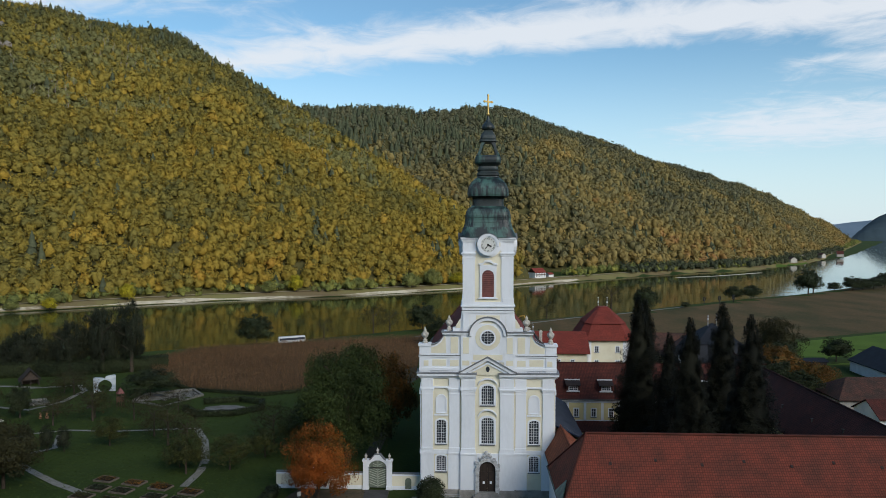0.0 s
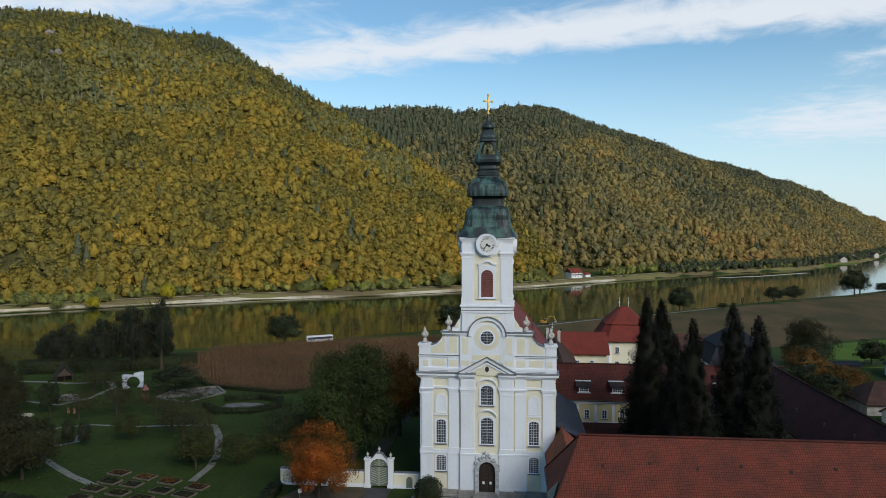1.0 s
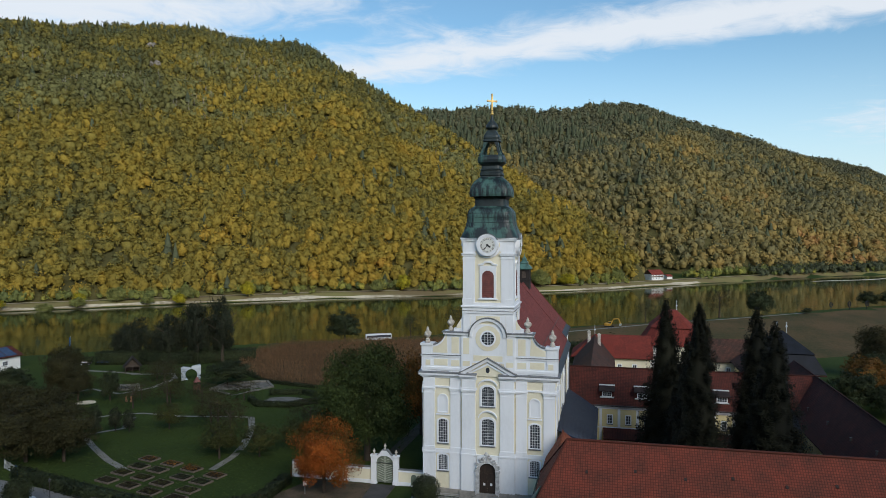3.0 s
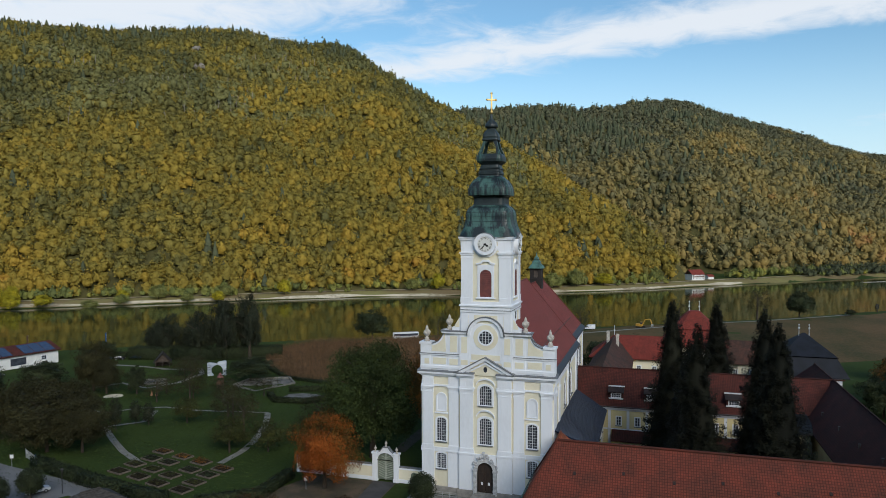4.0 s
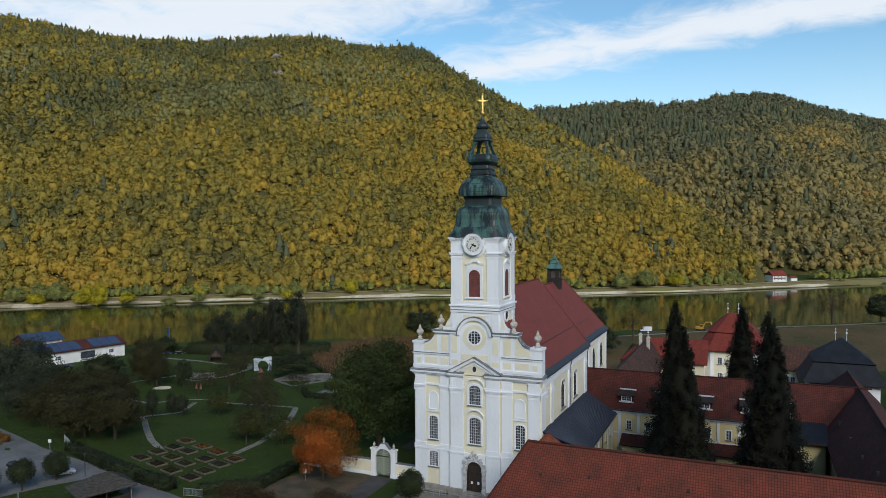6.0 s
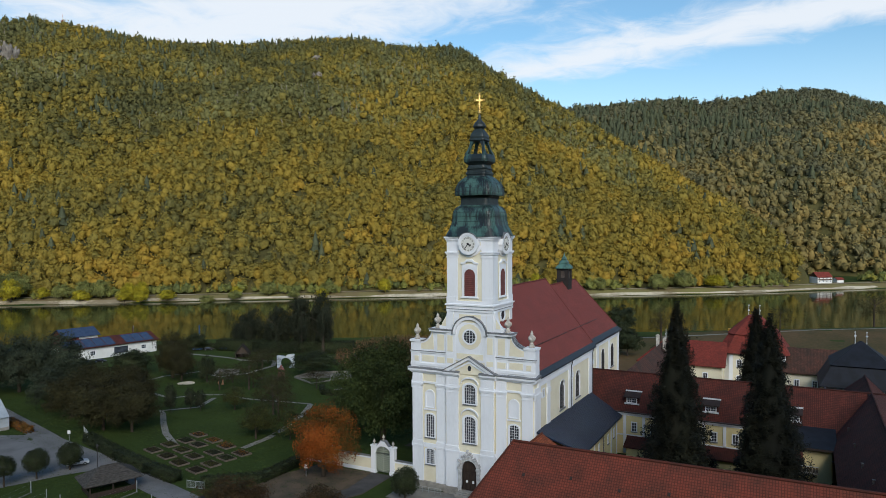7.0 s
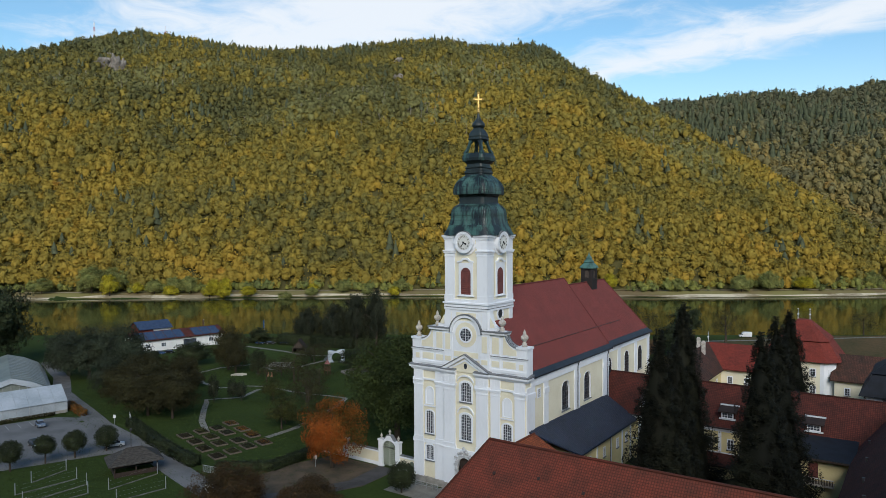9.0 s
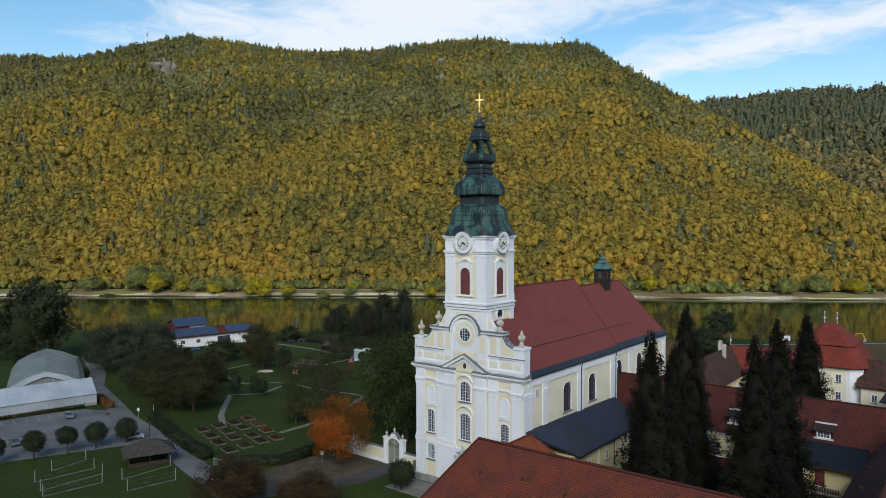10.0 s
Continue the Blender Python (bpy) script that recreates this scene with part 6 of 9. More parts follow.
    split("pilaster_strip", boxes(*[(18.55, 18.68, y, y + 0.7, 0.2, 8.2) for y in (10, 17.2, 24.2, 30.4, 35.2)]), WHITE, ch)
    bm = bmesh.new()
    tube(bm, (18.8, 24.0, 0.3), (18.8, 24.0, 8.2), 0.08)
    part("downpipe", bm, GUTTER, ch)
    return ch


DIAL = mat("white_clock_enamel", (0.74, 0.74, 0.70), (0.66, 0.66, 0.62), 0.5, 1.0, 8.0, 0.0)
build_church()


# ---------------------------------------------------------------- abbey wings
def hip_planes(x0, x1, y0, y1, ze, zr, along="x", hip0=None, hip1=None):
    """Planes of a ridge roof over a rectangle; hip0, hip1: run of the hip at each end, None for a gable."""
    if along == "y":
        return [[(y, x, z) for x, y, z in p] for p in hip_planes(y0, y1, x0, x1, ze, zr, "x", hip0, hip1)]
    yc = (y0 + y1) / 2
    a, b = x0 + (hip0 or 0), x1 - (hip1 or 0)
    out = [[(x0, y0, ze), (x1, y0, ze), (b, yc, zr), (a, yc, zr)], [(x0, y1, ze), (x1, y1, ze), (b, yc, zr), (a, yc, zr)]]
    if hip0:
        out.append([(x0, y0, ze), (x0, y1, ze), (a, yc, zr)])
    if hip1:
        out.append([(x1, y0, ze), (x1, y1, ze), (b, yc, zr)])
    return out


def ridge(parent, a, b, material, r=0.17, label=""):
    """Half-round ridge tiles laid one by one along a line."""
    a, b = Vector(a), Vector(b)
    n = max(2, int((b - a).length / 0.8))
    bm = bmesh.new()
    for i in range(n):
        p, q = a.lerp(b, i / n), a.lerp(b, (i + 1.12) / n)
        tube(bm, p, q, r * 1.12, r * 0.95, 6)
    return part("ridge_tiles", bm, material, parent, label)


def chimney(parent, x, y, z0, z1, m_, w=0.9):
    bm = boxes((x - w / 2, x + w / 2, y - w / 2, y + w / 2, z0, z1), (x - w / 2 - 0.1, x + w / 2 + 0.1, y - w / 2 - 0.1, y + w / 2 + 0.1, z1, z1 + 0.18), (x - w / 3, x + w / 3, y - w / 3, y + w / 3, z1 + 0.18, z1 + 0.5))
    return part("chimney", bm, m_, parent, "rendered chimney stack")


def dormer(parent, x, y, z, facing=0.0):
    """Shed dormer facing local -y: cheeks, a wide little window, a tiled lid and its pale flashing."""
    bm = boxes((x - 1.5, x + 1.5, y, y + 1.6, z - 1.1, z + 0.75))
    d = part("dormer", bm, DARK_TILES, parent, "shed dormer with a small white window")
    bm = bmesh.new()
    slab(bm, [(y - 0.5, z + 0.66), (y + 2.2, z + 1.5), (y + 2.2, z + 1.62), (y - 0.5, z + 0.84)], "x", x - 1.75, x + 1.75)
    part("lid", bm, DORMER_LID, d)
    part("flashing", boxes((x - 1.8, x + 1.8, y + 1.95, y + 2.35, z + 1.5, z + 1.78)), BARS, d, "pale sheet metal flashing")
    part("apron", boxes((x - 1.6, x + 1.6, y - 0.12, y + 0.05, z - 0.85, z - 0.55)), BARS, d, "pale sheet metal apron")
    window(d, (x, y, z - 0.42), 0, 2.0, 0.9, 4, 2, None, 0.14, deep=-0.02, proud=0.09, sill=False)


def skylight(parent, x, y, z, slope, turn=0.0):
    me = cached("skylight", lambda: mesh_of("roof_hatch", boxes((-0.19, 0.19, -0.24, 0.24, 0, 0.12)), DORMER_LID))
    ob = new("roof_hatch", me)
    ob.parent = parent
    ob.matrix_local = Matrix.Translation((x, y, z)) @ Matrix.Rotation(radians(turn), 4, "Z") @ Matrix.Rotation(radians(slope), 4, "X")
    return ob


def build_wings():
    # front wing: long hipped roof of weathered clay tiles
    w = thing("gatehouse_wing", "long white abbey wing with a weathered red clay tile roof", "building", (0, 0, 0))
    Y0, Y1, XR, ZE, ZR, YR = 103.0, 122.0, 18.4, 8.3, 17.05, 112.5
    part("wall", boxes((14.6, 150, 103.8, 121.2, -0.2, 8.2)), WHITE, w, "white lime-washed walls")
    planes = [[(13.4, Y0, ZE), (150, Y0, ZE), (150, YR, ZR), (XR, YR, ZR)], [(13.4, Y1, ZE), (150, Y1, ZE), (150, YR, ZR), (XR, YR, ZR)], [(13.4, Y0, ZE), (13.4, Y1, ZE), (XR, YR, ZR)]]
    roof("roof", planes, OLD_TILES, w, "weathered red clay tiles with darker streaks")
    ridge(w, (XR, YR, ZR + 0.03), (150, YR, ZR + 0.03), OLD_TILES, 0.2, "worn ridge tiles")
    ridge(w, (13.4, Y0, ZE + 0.05), (XR, YR, ZR + 0.03), OLD_TILES, 0.17)
    ridge(w, (13.4, Y1, ZE + 0.05), (XR, YR, ZR + 0.03), OLD_TILES, 0.17)
    sl = math.degrees(math.atan2(ZR - ZE, YR - Y0))
    for k, x in enumerate((21.5, 28.5, 35.5, 42.0, 49.0, 55.5, 62.5)):
        skylight(w, x, 108.6 + 0.5 * (k % 2), ZE + (108.6 + 0.5 * (k % 2) - Y0) * (ZR - ZE) / (YR - Y0) + 0.02, sl)
    bm = bmesh.new()
    tube(bm, (13.2, Y0 - 0.1, ZE), (150, Y0 - 0.1, ZE), 0.13)
    tube(bm, (13.25, Y0 - 0.1, ZE), (13.25, Y1, ZE), 0.13)
    part("gutter", bm, COPPER, w)
    bm = bmesh.new()
    lo = [(13.28, 103.1, 8.42), (13.28, 110.2, 8.42), (14.75, 107.9, 11.0)]
    top_, bot_ = [bm.verts.new((x - 0.10, y, z + 0.10)) for x, y, z in lo], [bm.verts.new(p) for p in lo]
    bm.faces.new(top_), bm.faces.new(bot_[::-1])
    for i in range(3):
        bm.faces.new((top_[i], bot_[i], bot_[(i + 1) % 3], top_[(i + 1) % 3]))
    bmesh.ops.recalc_face_normals(bm, faces=bm.faces)
    part("hip_apron", bm, TURRET_COPPER, w, "green copper sheet at the foot of the hip")
    # connecting wing with its own small roof, up to the church front
    c = thing("link_wing", "short linking wing with an orange-red tiled roof beside the church front", "building", (0, 0, 0))
    part("wall", boxes((14.4, 20.0, 116, 130.8, 0, 8.2)), WHITE, c)
    roof("roof", [[(13.6, 112.0, 8.4), (13.6, 131.6, 8.4), (16.6, 130.6, 13.1), (16.6, 112.0, 13.1)], [(21.0, 112.0, 8.4), (21.0, 134.6, 8.4), (16.6, 130.6, 13.1), (16.6, 112.0, 13.1)], [(13.6, 131.6, 8.4), (16.6, 130.6, 13.1), (21.0, 134.6, 8.4)]], LINK_TILES, c, "orange-red clay tiles")
    ridge(c, (16.6, 117, 13.15), (16.6, 130.6, 13.15), LINK_TILES)
    # south cloister wing
    s = thing("cloister_wing", "yellow abbey wing with a dark red tiled roof and shed dormers", "building", (0, 0, 0))
    part("wall", boxes((19.5, 72, 167.0, 181.0, -0.5, 9.3)), OCHRE, s, "ochre yellow wall with white bands")
    roof("roof", hip_planes(13.7, 69.0, 166.3, 181.7, 9.3, 16.5), DARK_TILES, s, "dark red-brown tiled roof")
    ridge(s, (13.7, 174, 16.55), (72, 174, 16.55), DARK_TILES)
    split("moulding", boxes((19.5, 72, 166.5, 167.0, 8.75, 9.2), (19.5, 72, 166.93, 167.0, 8.3, 8.75), (19.5, 72, 166.9, 167.0, 3.9, 4.2)), WHITE, s)
    split("pilaster_strip", boxes(*[(x - 0.3, x + 0.3, 166.9, 167.0, 0, 8.3) for x in np.arange(22.9, 66, 4.1)]), WHITE, s)
    for x in np.arange(24.95, 64, 4.1):
        window(s, (float(x), 167.0, 5.0), 0, 1.0, 1.9, 2, 3, None, 0.18, deep=-0.02, proud=0.1)
        window(s, (float(x), 167.0, 1.2), 0, 1.0, 1.7, 2, 3, None, 0.18, deep=-0.02, proud=0.1)
    for x in (24.3, 32.1, 40.6, 49.2, 56.0):
        dormer(s, x, 167.6, 11.55)
    bm = bmesh.new()
    tube(bm, (19.4, 166.2, 9.25), (61, 166.2, 9.25), 0.12)
    part("gutter", bm, GUTTER, s)
    # low red roof in the courtyard below the wing
    lo = thing("courtyard_lean_to", "low lean-to with a dark red tiled roof along the courtyard", "outbuilding", (0, 0, 0))
    part("wall", boxes((24, 60, 163.5, 166.85, 0, 2.6)), OCHRE, lo)
    roof("roof", [[(23.5, 162.8, 2.6), (60, 162.8, 2.6), (60, 166.8, 4.0), (23.5, 166.8, 4.0)]], DARK_TILES, lo)
    # east wing
    e = thing("east_wing", "long abbey wing with a steep dark red tiled roof", "building", (0, 0, 0))
    part("wall", boxes((63.5, 76.1, 112, 198, -0.5, 8.9)), OCHRE, e)
    roof("roof", hip_planes(62.7, 76.9, 100.0, 199.0, 8.8, 16.5, "y", None, 6.0), EAST_TILES, e, "dark red-brown tiled roof")
    ridge(e, (69.8, 100, 16.55), (69.8, 193, 16.55), EAST_TILES)
    for y, z in ((150, 12.0), (138, 12.4), (162, 11.6), (128, 13.2)):
        chim_x = 69.8 - (16.5 - z) * 7.1 / 7.7
        bm = boxes((chim_x - 0.14, chim_x + 0.14, y - 0.14, y + 0.14, z - 0.3, z + 0.55), (chim_x - 0.2, chim_x + 0.2, y - 0.2, y + 0.2, z + 0.55, z + 0.65))
        part("vent", bm, GUTTER, e)
    # annex in the courtyard corner
    a = thing("annex", "small yellow annex with a flat dark metal roof", "outbuilding", (0, 0, 0))
    part("wall", boxes((54.4, 62.6, 158.8, 166.8, -0.3, 8.7)), OCHRE, a, "stained yellow wall")
    split("corner_strip", boxes((54.3, 54.9, 158.72, 158.8, -0.3, 8.6), (54.32, 54.4, 158.8, 159.3, -0.3, 8.6)), WHITE, a)
    bm = bmesh.new()
    slab(bm, [(157.3, 8.62), (168.2, 10.15), (168.2, 10.4), (157.3, 8.86)], "x", 53.7, 63.4)
    part("roof", bm, SLATE, a, "dark blue-black metal roof")
    part("eave_board", boxes((53.7, 63.4, 157.22, 157.3, 8.5, 8.84)), DARK_WOOD, a)
    part("door", boxes((56.3, 57.8, 158.7, 158.8, 4.9, 7.7)), LOUVRE, a, "red-brown wooden door")
    window(a, (54.4, 161.5, 5.0), -90, 1.0, 1.8, 2, 3, None, 0.16, deep=-0.02, proud=0.1)
    bal = part("balcony", boxes((53.4, 60.4, 156.9, 158.8, 4.2, 4.55)), STONE, a, "concrete balcony slab")
    split("slat", boxes(*[(53.45 + k * 0.24, 53.6 + k * 0.24, 156.92, 156.97, 4.55, 5.5) for k in range(29)]), DARK_WOOD, bal, "weathered brown railing board")
    part("rail", boxes((53.4, 60.4, 156.86, 157.0, 5.5, 5.62)), BARS, bal, "pale handrail")
    # dark pavilion at the east corner
    d = thing("corner_pavilion", "square white pavilion with a blue-black slate mansard roof", "building", (69.8, 206.0, 0.0))
    part("wall", boxes((-7.4, 7.4, -7.4, 7.4, -2, 12.6)), WHITE, d)

    def tiers(name, rows_, m_, label, parent):
        pl = []
        for (h0, z0), (h1, z1) in zip(rows_, rows_[1:]):
            for k in range(4):
                cs, sn = round(math.cos(k * math.pi / 2)), round(math.sin(k * math.pi / 2))
                pl.append([(x * cs - y * sn, x * sn + y * cs, z) for x, y, z in ((-h0, -h0, z0), (h0, -h0, z0), (h1, -h1, z1), (-h1, -h1, z1))])
        roof(name, pl, m_, parent, label, 0.12)
    tiers("roof", [(8.8, 12.4), (6.3, 17.1), (6.65, 17.1), (0.3, 22.2)], SLATE, "two-tier slate roof", d)
    bm = bmesh.new()
    for x in (-1.2, 1.2):
        tube(bm, (x, 0, 21.2), (x, 0, 24.4), 0.09, 0.05)
        bmesh.ops.create_icosphere(bm, subdivisions=1, radius=0.30, matrix=Matrix.Translation((x, 0, 23.4)))
        bmesh.ops.create_icosphere(bm, subdivisions=1, radius=0.20, matrix=Matrix.Translation((x, 0, 24.3)))
    split("finial", bm, BARS, d, "pale metal roof finial")
    for x in (-4, 0, 4):
        window(d, (x, -7.4, 8.6), 0, 1.1, 1.9, 2, 3, None, 0.18, deep=-0.02, proud=0.1)
        window(d, (7.4, x, 8.6), 90, 1.1, 1.9, 2, 3, None, 0.18, deep=-0.02, proud=0.1)
    # red pavilion at the north
    r = thing("red_pavilion", "pale yellow pavilion with a bright red two-tier tiled roof", "building", (44.5, 240.0, 0.0))
    bm = bmesh.new()
    c_ = 2.6
    slab(bm, [(-8.6 + c_, -8.6), (8.6 - c_, -8.6), (8.6, -8.6 + c_), (8.6, 8.6 - c_), (8.6 - c_, 8.6), (-8.6 + c_, 8.6), (-8.6, 8.6 - c_), (-8.6, -8.6 + c_)], "z", -4, 13.2)
    part("wall", bm, YELLOW, r, "pale yellow wall with white corner strips")
    bm = bmesh.new()
    for sx in (-1, 1):
        for sy in (-1, 1):
            slab(bm, [(sx * (8.66 - c_ - 0.9), sy * 8.64), (sx * (8.66 - c_), sy * 8.64), (sx * 8.64, sy * (8.66 - c_)), (sx * 8.64, sy * (8.66 - c_ - 0.9)), (sx * 8.5, sy * (8.5 - c_ - 0.9)), (sx * (8.5 - c_ - 0.9), sy * 8.5)], "z", -4, 13.0)
    split("corner_strip", bm, WHITE, r)

    def oct_ring(h, z, cfrac=0.30):
        c__ = h * cfrac
        return [(-h + c__, -h, z), (h - c__, -h, z), (h, -h + c__, z), (h, h - c__, z), (h - c__, h, z), (-h + c__, h, z), (-h, h - c__, z), (-h, -h + c__, z)]
    pl = []
    prof = [(9.8, 13.0), (6.6, 18.1), (6.95, 18.1), (1.6, 23.2)]
    for (h0, z0), (h1, z1) in zip(prof, prof[1:]):
        a_, b_ = oct_ring(h0, z0), oct_ring(h1, z1)
        pl += [[a_[k], a_[(k + 1) % 8], b_[(k + 1) % 8], b_[k]] for k in range(8)]
    pl.append(oct_ring(1.6, 23.2))
    roof("roof", pl, RED_TILES, r, "bright red two-tier tiled roof", 0.12)
    bm = bmesh.new()
    for x in (-1.5, 1.5):
        tube(bm, (x, 0, 23.0), (x, 0, 26.2), 0.10, 0.05)
        bmesh.ops.create_icosphere(bm, subdivisions=1, radius=0.32, matrix=Matrix.Translation((x, 0, 24.6)))
        bmesh.ops.create_icosphere(bm, subdivisions=1, radius=0.22, matrix=Matrix.Translation((x, 0, 26.1)))
    split("finial", bm, BARS, r, "pale metal roof finial")
    for x in (-3.4, 3.4):
        for z in (9.0, 4.4):
            window(r, (x, -8.6, z), 0, 1.2, 1.9, 2, 3, None, 0.18, deep=-0.02, proud=0.1)
            window(r, (8.6, x, z), 90, 1.2, 1.9, 2, 3, None, 0.18, deep=-0.02, proud=0.1)
    for sx in (-1, 1):
        window(r, (sx * (8.6 - c_ / 2), -8.6 + c_ / 2, 9.0), 45 * sx, 1.0, 1.9, 2, 3, None, 0.16, deep=-0.02, proud=0.1)
    # north wing joining both pavilions
    n = thing("north_wing", "pale yellow abbey wing with a red and brown tiled roof", "building", (0, 0, 0))
    split("wall", boxes((16, 37, 226.0, 240.2, -4, 9.6), (53, 74, 231.5, 245, -4, 8.6)), YELLOW, n)
    roof("roof", hip_planes(13.0, 38.0, 225.0, 241.0, 9.6, 15.6, "x", 7.2, None), RED_TILES, n, "bright red tiled roof")
    roof("roof", hip_planes(52.0, 75.0, 230.6, 246.0, 8.6, 14.6), BROWN_TILES, n, "brown weathered tiled roof")
    for x in (19, 23.5, 28, 32.5, 56, 60.5, 65, 69.5):
        window(n, (x, 226.0 if x < 40 else 231.5, 5.6 if x < 40 else 4.8), 0, 1.1, 1.8, 2, 3, None, 0.2, deep=-0.02, proud=0.1)
    bm = bmesh.new()
    tube(bm, (20.3, 233, 15.5), (20.3, 233, 18.6), 0.10, 0.05)
    bmesh.ops.create_icosphere(bm, subdivisions=1, radius=0.32, matrix=Matrix.Translation((20.3, 233, 17.0)))
    part("finial", bm, BARS, n, "pale metal roof finial")
    # west wing behind the choir
    k = thing("west_wing", "abbey wing with a mossy brown hipped roof and chimneys", "building", (0, 0, 0))
    part("wall", boxes((15.2, 25.6, 181, 225.9, -4, 9.4)), OCHRE, k)
    roof("roof", hip_planes(14.2, 26.5, 180.0, 233.0, 9.4, 15.5, "y", None, None), BROWN_TILES, k, "mossy brown tiled roof")
    chimney(k, 21.8, 222.0, 12.5, 17.0, PALE_STONE), chimney(k, 18.6, 229.0, 12.5, 16.8, PALE_STONE)
    for y in (186, 191, 196, 201, 206, 211, 216, 221):
        window(k, (25.6, y, 5.4), 90, 1.1, 1.8, 2, 3, None, 0.2, deep=-0.02, proud=0.1)
    # far side of the inner court
    f = thing("inner_east_wing", "abbey wing on the inner court with a dark tiled roof", "building", (0, 0, 0))
    part("wall", boxes((62, 77, 199.5, 231, -3, 9.0)), OCHRE, f)
    roof("roof", hip_planes(61, 78, 212.0, 232.0, 9.0, 14.6, "y"), BROWN_TILES, f)


build_wings()
# ---------------------------------------------------------------- trees
def crown_mesh(name, material, seed, leaves, lobes, size, core=0.6, shell=0.45, rugged=0.2, low=-0.75):
    """A crown in a unit ball: twig ends spread through an uneven envelope, each with a loose spray of leaves, over a darker heart."""
    g = np.random.default_rng(seed)

    def envelope(d):
        return np.array([1.0 + rugged * (1.5 * noise.noise(Vector(q) * 1.4 + Vector((seed, 0, 0))) + 0.8 * noise.noise(Vector(q) * 3.1 + Vector((0, seed, 0)))) for q in d])
    D = g.normal(0, 1, (lobes * 3, 3))
    D /= np.linalg.norm(D, axis=1)[:, None]
    D = D[D[:, 2] > low][:lobes]
    n = len(D)
    reach = envelope(D) * 0.88
    C = D * (reach * (shell + (1 - shell) * g.random(n) ** 0.45))[:, None]
    R = g.uniform(0.10, 0.22, n)
    k = g.integers(0, n, leaves)
    off = g.normal(0, 1, (leaves, 3)) * np.array([1.0, 1.0, 0.62])
    off = off / np.maximum(1.0, np.linalg.norm(off, axis=1)[:, None] / 1.35)
    P = C[k] + off * R[k][:, None]
    V, F = leaf_sprays(P, C[k] * 0.9 + off * 0.35 + np.array([0, 0, 0.35]), size * 0.92, g, 0.7)
    if core:
        sv, sf = ico(2)
        v = sv * (core * envelope(sv) * g.uniform(0.88, 1.08, len(sv)))[:, None]
        F = np.concatenate([F, sf + len(V)])
        V = np.concatenate([V, v])
    return raw_mesh(name, V, F, material)


def spruce_mesh(name, material, seed, tiers=46):
    """Cone of drooping boughs, one unit high and of unit radius at its foot: each bough a fan of hanging sprays, ragged at the edge."""
    g = np.random.default_rng(seed)
    P, D = [], []
    for t in range(tiers):
        for _ in range(int(7 + 9 * (1 - t / tiers) ** 0.74)):
            h = min(0.99, max(0.0, (t + g.uniform(-0.6, 0.6)) / tiers))
            full = max(0.012, (1 - h)) ** 0.74
            a = g.uniform(0, 6.283)
            ln = full * g.uniform(0.78, 1.12) * (1 + 0.10 * math.sin(3 * a + 9 * h))
            n = int(24 + 125 * ln)
            u = 1.04 - 0.5 * g.random(n) ** 1.3
            side = g.normal(0, 0.125, n) * (1.15 - 0.6 * u) * (0.2 + 0.8 * ln)
            drop = -0.034 * u ** 1.5 * ln - g.normal(0.004, 0.012, n) + 0.012 * np.clip(u - 0.75, 0, 1) * 4
            x, y = ln * u * math.cos(a) - side * math.sin(a), ln * u * math.sin(a) + side * math.cos(a)
            P.append(np.stack([x, y, np.clip(h + drop, 0.0, 1.0)], 1))
            D.append(np.stack([np.full(n, math.cos(a)), np.full(n, math.sin(a)), g.uniform(-0.45, 0.75, n)], 1))
    P, D = np.concatenate(P), np.concatenate(D)
    n = len(P)
    W = np.cross(D, np.array([0, 0, 1.0]))
    W /= np.linalg.norm(W, axis=1)[:, None]
    W = W + g.normal(0, 0.35, (n, 3))
    ln, wd = g.uniform(0.030, 0.070, (n, 1)), g.uniform(0.014, 0.030, (n, 1))
    sq_ = np.array([1, 1, 0.17])
    hang_ = np.array([0, 0, -0.003])
    V = np.stack([P - W * wd * sq_, P + W * wd * sq_, P + D * ln * sq_ * 0.6 + hang_ * g.uniform(0.5, 1.5, (n, 1))], 1).reshape(-1, 3)
    F = np.arange(3 * n).reshape(-1, 3)
    ca = np.linspace(0, 6.283, 13)[:-1]
    base = len(V)
    ring = [np.stack([np.cos(ca) * q, np.sin(ca) * q, np.full(12, z)], 1) for q, z in ((0.70, 0.02), (0.54, 0.3), (0.38, 0.55), (0.20, 0.8), (0.01, 0.96))]
    V = np.concatenate([V] + ring)
    for q in range(4):
        for j in range(12):
            a, b = base + q * 12 + j, base + q * 12 + (j + 1) % 12
            F = np.concatenate([F, [[a, b, b + 12], [a, b + 12, a + 12]]])
    return raw_mesh(name, V, F, material)


def trunk_mesh(seed, limbs=7, top=0.72):
    g = random.Random(seed)
    bm = bmesh.new()
    tube(bm, (0, 0, -0.03), (0, 0, 0.30), 0.030, 0.022, 8), tube(bm, (0, 0, 0.29), (0.01, 0.0, top), 0.022, 0.008, 7)
    for k in range(limbs):
        a, z = g.uniform(0, 6.28), g.uniform(0.28, top - 0.08)
        r = g.uniform(0.14, 0.30)
        tube(bm, (0, 0, z), (r * math.cos(a), r * math.sin(a), z + g.uniform(0.10, 0.24)), 0.011, 0.003, 5)
    return mesh_of("trunk", bm, BARK)


